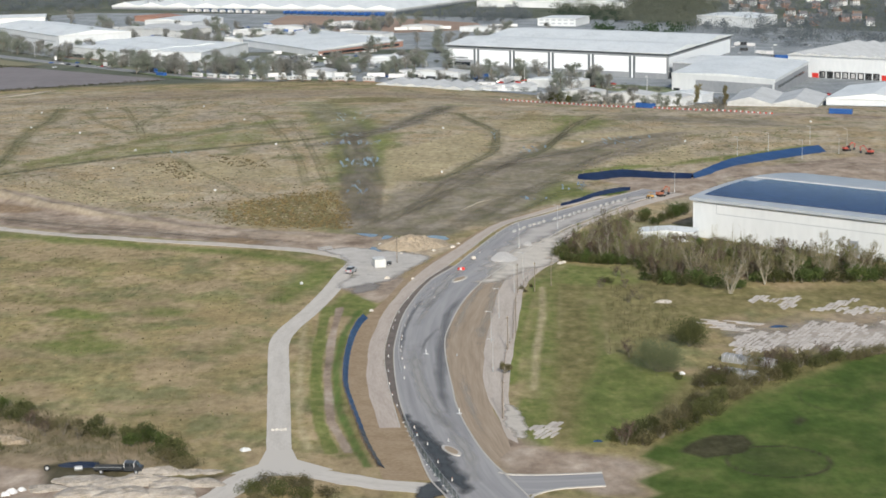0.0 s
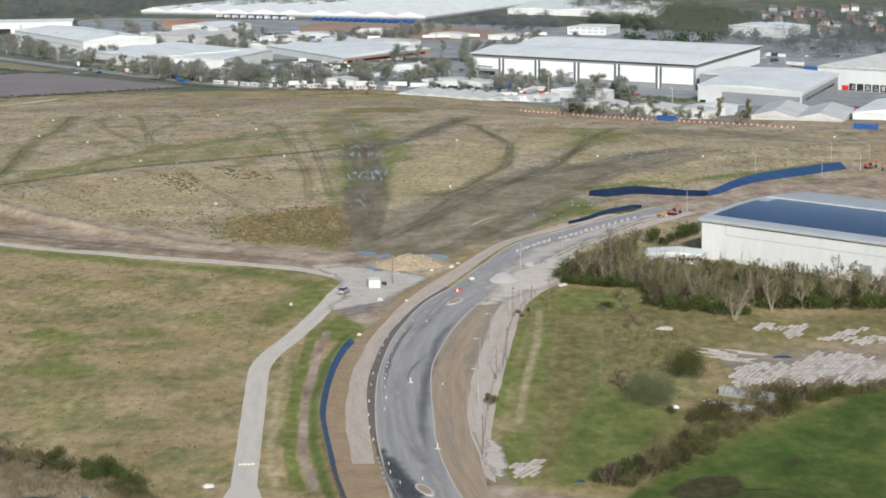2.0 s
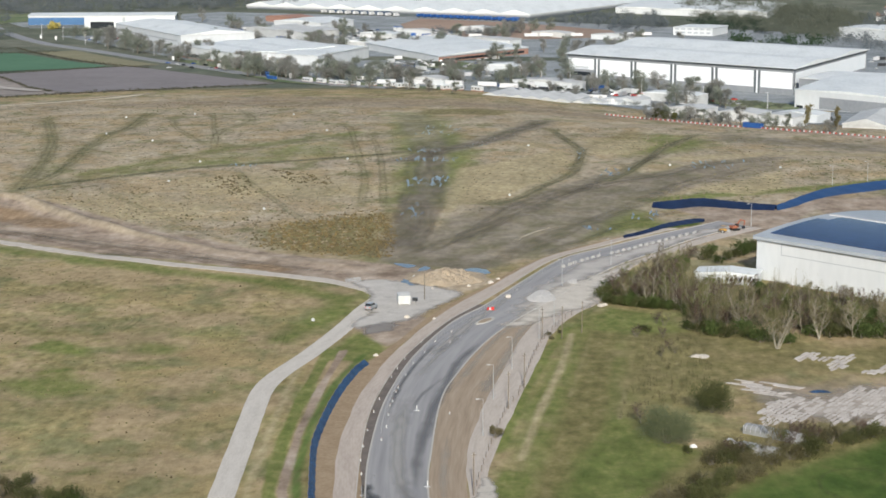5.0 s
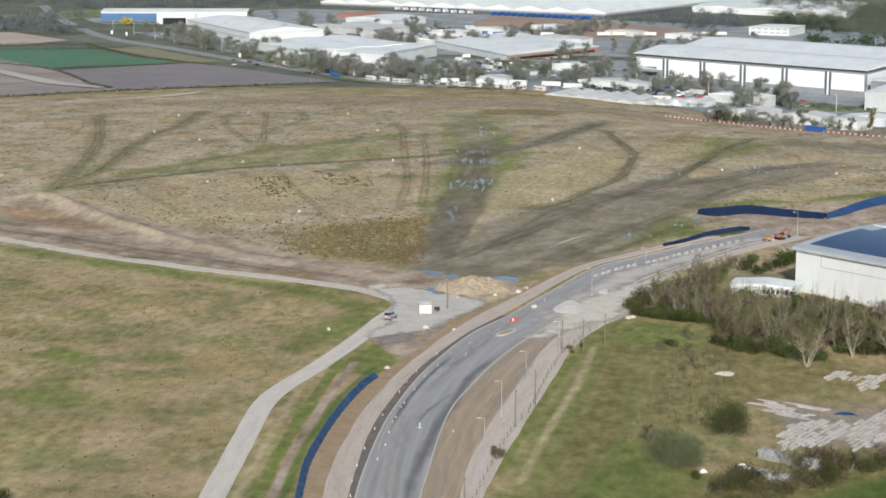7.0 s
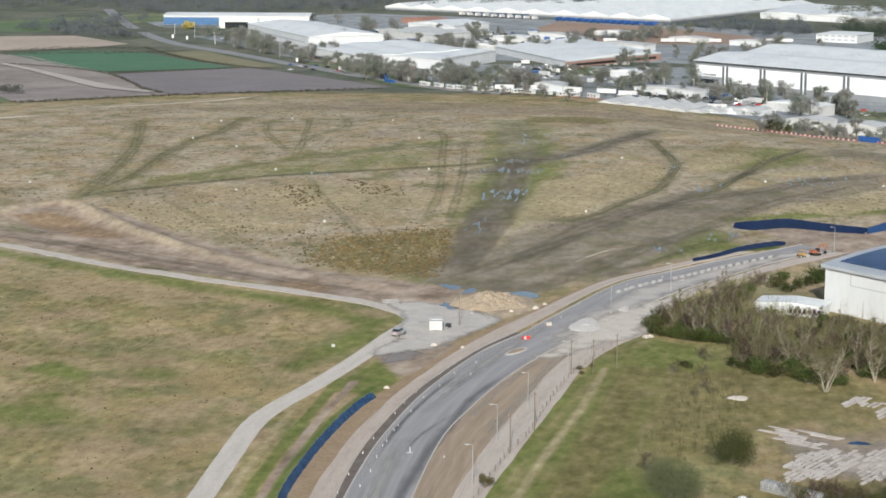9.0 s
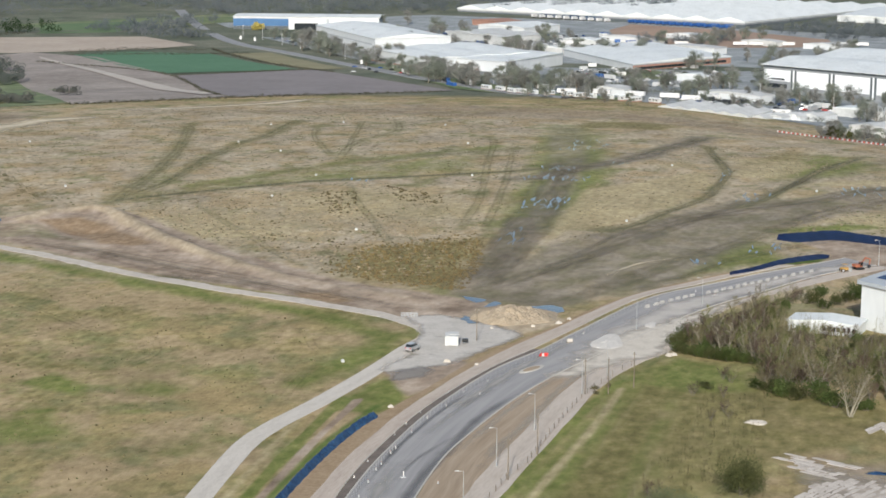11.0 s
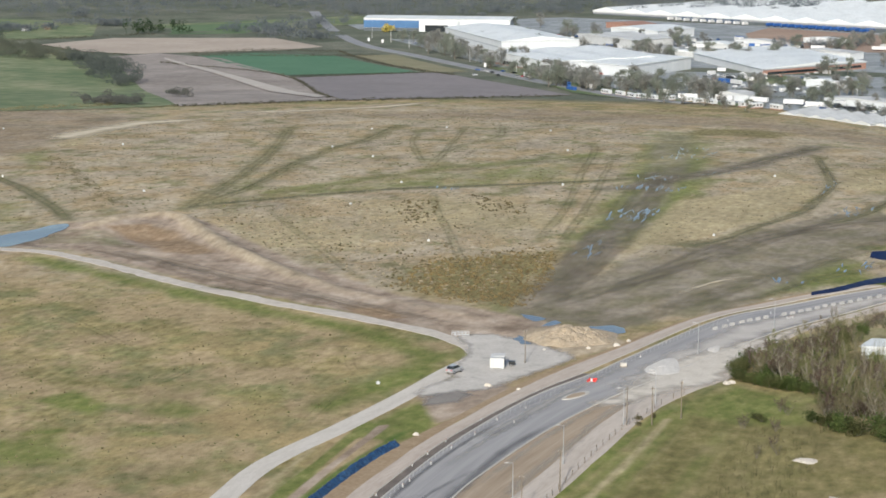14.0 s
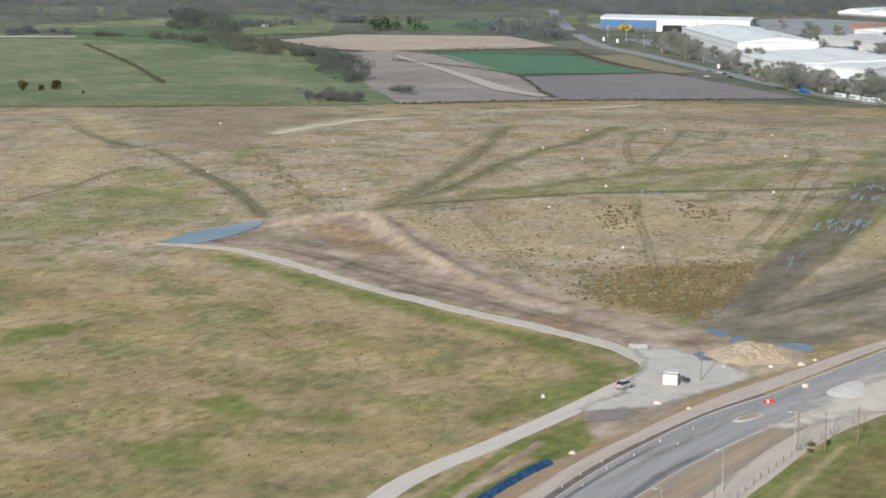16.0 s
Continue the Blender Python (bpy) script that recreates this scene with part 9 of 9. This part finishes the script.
def lorry(label, paint, box_paint):
    e = thing("lorry", label, "lorry", HIDE, "lorries on the estate")
    part("box", bevelled(boxed(-4.5, 2.4, -1.25, 1.25, 1.0, 3.9), 0.06), box_paint, e)
    c = part("cab", bevelled(prism([(2.7, 0.6), (4.7, 0.6), (4.75, 1.7), (4.5, 3.0), (2.7, 3.2)], -1.22, 1.22), 0.07), paint, e)
    part("windscreen", boxed(4.5, 4.72, -1.05, 1.05, 1.75, 2.6), GLASS_DARK, c)
    part("chassis", boxed(-4.5, 4.4, -0.5, 0.5, 0.6, 1.0), PAINT_DARK, e)
    wheel_parts(e, [(-3.2, -1.05), (-3.2, 1.05), (3.6, -1.05), (3.6, 1.05)], 0.5, 0.35, False)
    return e


def caravan():
    e = thing("static_caravan", "pale static caravan with a dark skirt", "caravan", HIDE, "caravans behind the field")
    part("body", bevelled(boxed(-4.5, 4.5, -1.5, 1.5, 0.6, 3.0), 0.12), FIBRE_ROOF, e)
    part("roof", prism([(-1.6, 3.0), (1.6, 3.0), (0, 3.4)], -4.6, 4.6), WHITE_ROOF, e).rotation_euler = (0, 0, math.pi / 2)
    part("skirt", boxed(-4.4, 4.4, -1.45, 1.45, 0, 0.6), BRICK, e)
    for x in (-3, 0, 2.6):
        part("window", boxed(x - 0.6, x + 0.6, -1.54, -1.5, 1.5, 2.4), GLASS_DARK, e)
    return e


rv = random.Random(23)


def yard_spots(boxes):
    out = []
    for x0, x1, y0, y1, n in boxes:
        for _ in range(n):
            for _ in range(30):
                x, y = rv.uniform(x0, x1), rv.uniform(y0, y1)
                if all((x - a) ** 2 + (y - b) ** 2 > 30 for a, b in out):
                    out.append((x, y))
                    break
    return out


estate = [(-330, -60, 1830, 2075, 70), (-170, -70, 1830, 2000, 16), (-40, 110, 1345, 1400, 14), (250, 330, 1440, 1640, 24), (60, 150, 1590, 1760, 18), (-200, -60, 1480, 1560, 12)]
turns = lambda spots: [rv.choice((-0.65, 0.92, -0.65 + math.pi, 0.2)) + rv.uniform(-0.1, 0.1) for _ in spots]
spots = yard_spots(estate)
for label, paint, part_of in (("white box trailer parked in a yard", PAINT_WHITE, spots[0::3]), ("blue box trailer parked in a yard", PAINT_BLUE, spots[1::9]), ("pale grey box trailer parked in a yard", FIBRE_ROOF, spots[2::4])):
    lay(trailer(label, paint), part_of, 0.3, turns(part_of))
row = [(-296 + 10 * k, 2296 - 4.6 * k) for k in range(10)]
lay(lorry("white lorry parked along the warehouse", PAINT_WHITE, PAINT_WHITE), row, 0.3, [1.1] * 10)
row = [(-178 + 8 * k, 2248 - 3.66 * k) for k in range(15)]
lay(trailer("blue trailer backed onto a loading bay", PAINT_BLUE), row, 0.3, [1.0] * 15)
lay(lorry("white lorry with a white box body", PAINT_WHITE, PAINT_WHITE), [(-270, 1556)], 0.65, [-0.95])
lay(lorry("blue lorry on the main road", PAINT_BLUE, PAINT_DARK), [(-222, 1486)], 0.65, [-0.95])
row = [(-182 + 11 * k + rv.uniform(-2, 2), 1432 - 10.5 * k + rv.uniform(-3, 3)) for k in range(13)]
lay(caravan(), row, 0.25, [rv.choice((-0.75, 0.8)) + rv.uniform(-0.2, 0.2) for _ in row])
row3 = [(-95, 1961), (-40, 1972), (-25, 1975), (-10, 1979), (5, 1982), (42, 1992), (58, 1998), (74, 2002)]
lay(trailer("white trailer parked below the brown bank", PAINT_WHITE, 13), row3, 0.55, [0.12] * len(row3))
row2 = [(-120, 1405), (-95, 1402), (-70, 1385), (-46, 1370), (-30, 1352), (-140, 1440), (30, 1275), (46, 1262)]
lay(trailer("long white trailer behind the field edge", PAINT_WHITE, 13), row2, 0.25, [-0.2 + rv.uniform(-0.3, 0.3) for _ in row2])
car_spots = yard_spots([(-40, 130, 1330, 1400, 40), (-480, -430, 1880, 1930, 12), (-330, -220, 1560, 1640, 16), (-160, -30, 1590, 1650, 16), (60, 160, 1120, 1180, 20), (-420, -300, 1990, 2080, 22), (-300, -60, 1840, 2070, 40), (230, 300, 1180, 1250, 12)])
for k, (lab, paint) in enumerate((("white car parked on the estate", PAINT_WHITE), ("silver car parked on the estate", PAINT_SILVER), ("dark car parked on the estate", PAINT_DARK), ("red car parked on the estate", PAINT_RED), ("blue car parked on the estate", PAINT_BLUE))):
    s = car_spots[k::5]
    lay(car(lab, paint, "parked cars", False), s, 0.27, turns(s))


def vehicle_park(label, spots, material, seed):
    """Rows of parked vehicles far off, too many to count: bodies with a narrower cabin on top."""
    rr = random.Random(seed)
    vs, fs = [], []
    quad = ((0, 1, 2, 3), (4, 5, 6, 7), (0, 1, 5, 4), (1, 2, 6, 5), (2, 3, 7, 6), (3, 0, 4, 7))
    for x, y in spots:
        z, a = ground_z(x, y) + 0.3, rr.choice((-0.65, 0.92, 0.2)) + rr.uniform(-0.1, 0.1)
        big = rr.random() < 0.22
        l, w, h = (3.4, 1.15, 2.9) if big else (2.1, 0.88, 0.95)
        ca, sa = math.cos(a), math.sin(a)
        for (x0, x1, y1, z0, z1, tp) in ((-l, l, w, 0.25, h, 1.0),) + (() if big else ((-1.3, 0.9, 0.8, 0.95, 1.5, 0.78),)):
            o = len(vs)
            for zz, s in ((z0, 1.0), (z1, tp)):
                for u, v in ((x0 * s, -y1 * s), (x1 * s, -y1 * s), (x1 * s, y1 * s), (x0 * s, y1 * s)):
                    vs.append((x + u * ca - v * sa, y + u * sa + v * ca, z + zz))
            fs += [tuple(o + q for q in f) for f in quad]
    return tagged(new("vehicle_park", raw_mesh("vehicle_park", vs, fs, material)), label, "vehicles", kind="stuff")


park = [(-320, -70, 1835, 2070, 150), (-40, 120, 1345, 1400, 40), (60, 330, 1440, 1760, 90), (-210, -40, 1480, 1570, 50), (-480, -320, 1860, 2080, 60), (60, 160, 1115, 1180, 30), (-160, 20, 1590, 1700, 40)]
many = yard_spots(park)
for k, (lab, m) in enumerate((("white vans and cars crowding the yards", PAINT_WHITE), ("dark cars crowding the yards", PAINT_DARK), ("silver cars crowding the yards", PAINT_SILVER), ("pale stacked goods in the yards", FIBRE_ROOF))):
    vehicle_park(lab, many[k::4], m, 300 + k)


def blue_box():
    e = thing("shipping_container", "long ribbed blue box body at the field edge", "container", HIDE)
    part("body", bevelled(boxed(-6, 6, -1.2, 1.2, 0, 2.6), 0.04), PAINT_BLUE, e)
    for x in np.arange(-5.7, 5.8, 0.6):
        part("rib", boxed(x, x + 0.2, -1.25, -1.2, 0.2, 2.4), PAINT_BLUE, e)
    return e


# first one stands in for a long blue vehicle passing along the field edge
lay(blue_box(), [(112, 1047), (206, 985), (-212, 1458)], 0.15, [-0.75, -0.5, -0.9])


def red_block():
    e = thing("water_barrier", "red and white water-filled barrier", "barrier", HIDE, "barriers along the field edge")
    part("block", prism([(-0.3, 0), (0.3, 0), (0.15, 0.5), (0.12, 0.8), (-0.12, 0.8), (-0.15, 0.5)], -1.0, 0.0), DULL_RED, e)
    part("block", prism([(-0.3, 0), (0.3, 0), (0.15, 0.5), (0.12, 0.8), (-0.12, 0.8), (-0.15, 0.5)], 0.0, 1.0), FIBRE_ROOF, e)
    return e


cc = spline([(36, 1127), (75, 1087), (116, 1042), (172, 996)], 3.4)
lay(red_block(), [tuple(p) for p in cc], 0.05, [0.85] * len(cc))
flag_posts = [(-545, 1950), (-510, 1905), (-470, 1840), (-440, 1800), (-400, 1745), (-370, 1700), (-340, 1665), (-305, 1610), (-280, 1580), (-262, 1548), (-240, 1518), (-222, 1500), (-195, 1470)]


def tall_mast():
    e = thing("road_lamp", "tall pale road lamp column", "lamp", HIDE, "lamps along the main road")
    part("column", rod(bmesh.new(), (0, 0, 0), (0, 0, 11), 0.2, 0.12, 6), PAINT_WHITE, e)
    part("lantern", bevelled(boxed(-0.2, 1.6, -0.2, 0.2, 10.9, 11.2), 0.05), PAINT_WHITE, e)
    return e


lay(tall_mast(), [(x + 10, y + 8) for x, y in flag_posts] + [(10, 1420), (60, 1370), (100, 1330), (140, 1300), (66, 1104), (-10, 1410), (262, 1600), (270, 1560), (300, 1520)], 0.2)


def sign_board():
    e = thing("estate_sign", "white upright sign board on the verge", "sign", HIDE, "signs along the verge")
    part("board", bevelled(boxed(-1.0, 1.0, -0.1, 0.1, 0.8, 4.2), 0.04), PAINT_WHITE, e)
    part("post", boxed(-0.7, -0.55, -0.05, 0.05, 0, 0.8), STEEL, e)
    part("post", boxed(0.55, 0.7, -0.05, 0.05, 0, 0.8), STEEL, e)
    return e


lay(sign_board(), [(-236, 1506), (-226, 1494), (-198, 1458), (-330, 1650), (-500, 1888), (-520, 1905), (40, 1230)], 0.4, 0.1)


# ---- far houses ----
def house(label, wall, roof):
    e = thing("house", label, "house", HIDE, "houses on the far hillside")
    part("wall", boxed(-4.5, 4.5, -3.6, 3.6, -1, 5.2), wall, e)
    rf = part("roof", prism([(-4.1, 5.0), (4.1, 5.0), (0, 8.0)], -4.9, 4.9), roof, e)
    rf.rotation_euler = (0, 0, math.pi / 2)
    part("chimney", boxed(-0.5, 0.5, 3.2, 4.2, 6.0, 9.2), BRICK, rf)
    for x in (-2.6, 0.4, 2.6):
        for z in (0.9, 3.3):
            if x == 0.4 and z < 1:
                part("door", boxed(x - 0.5, x + 0.5, -3.66, -3.6, 0, 2.1), PAINT_DARK, e)
                continue
            w = part("window", boxed(x - 0.7, x + 0.7, -3.68, -3.6, z, z + 1.3), PAINT_WHITE, e)
            part("pane", boxed(x - 0.55, x + 0.55, -3.71, -3.68, z + 0.12, z + 1.18), GLASS_DARK, w)
    return e


SLATE = mat("slate_roof", [(0.09, 0.09, 0.1), (0.16, 0.155, 0.16)], 4, 0.7)
rh = random.Random(31)
east = [(rh.uniform(330, 640), rh.uniform(1960, 2330)) for _ in range(60)]
east = [p for p in east if p[0] < 0.27 * p[1] + 60]
for k, (lab, w, rf) in enumerate((("red brick house with a slate roof", BRICK, SLATE), ("white rendered house with a slate roof", WHITE_CLAD, SLATE), ("pale brick house with a brown tiled roof", FIBRE_ROOF, mat("brown_tile", [(0.13, 0.095, 0.075), (0.2, 0.15, 0.12)], 2, 0.9)))):
    s = east[k::3]
    lay(house(lab, w, rf), s, 0.3, [rh.choice((0.3, -0.2, 0.1)) for _ in s])
west = [(-902, 1921), (-890, 1945), (-915, 1905), (-898, 2003), (-869, 2008), (-850, 2015), (-1048, 1718), (-1060, 1694), (-1020, 1722), (-930, 1930), (-835, 2020)]
for farm in (*lay(house("white rendered farmhouse among dark trees", WHITE_CLAD, SLATE), west[::2], 0.3, [rh.uniform(0.2, 0.7) for _ in west[::2]]),
             *lay(house("brick farmhouse among dark trees", SPOIL, SLATE), west[1::2], 0.3, [rh.uniform(0.2, 0.7) for _ in west[1::2]])):
    farm.matrix_world = farm.matrix_world @ Matrix.Diagonal((0.8, 0.8, 0.62, 1))
clumps("far_scrub", "dark trees round the farmhouses", [(x + rh.uniform(-14, 14), y + rh.uniform(-14, 10), 9, 8) for x, y in west for _ in range(9)], WOOD_HAZE, 80, 0.9)
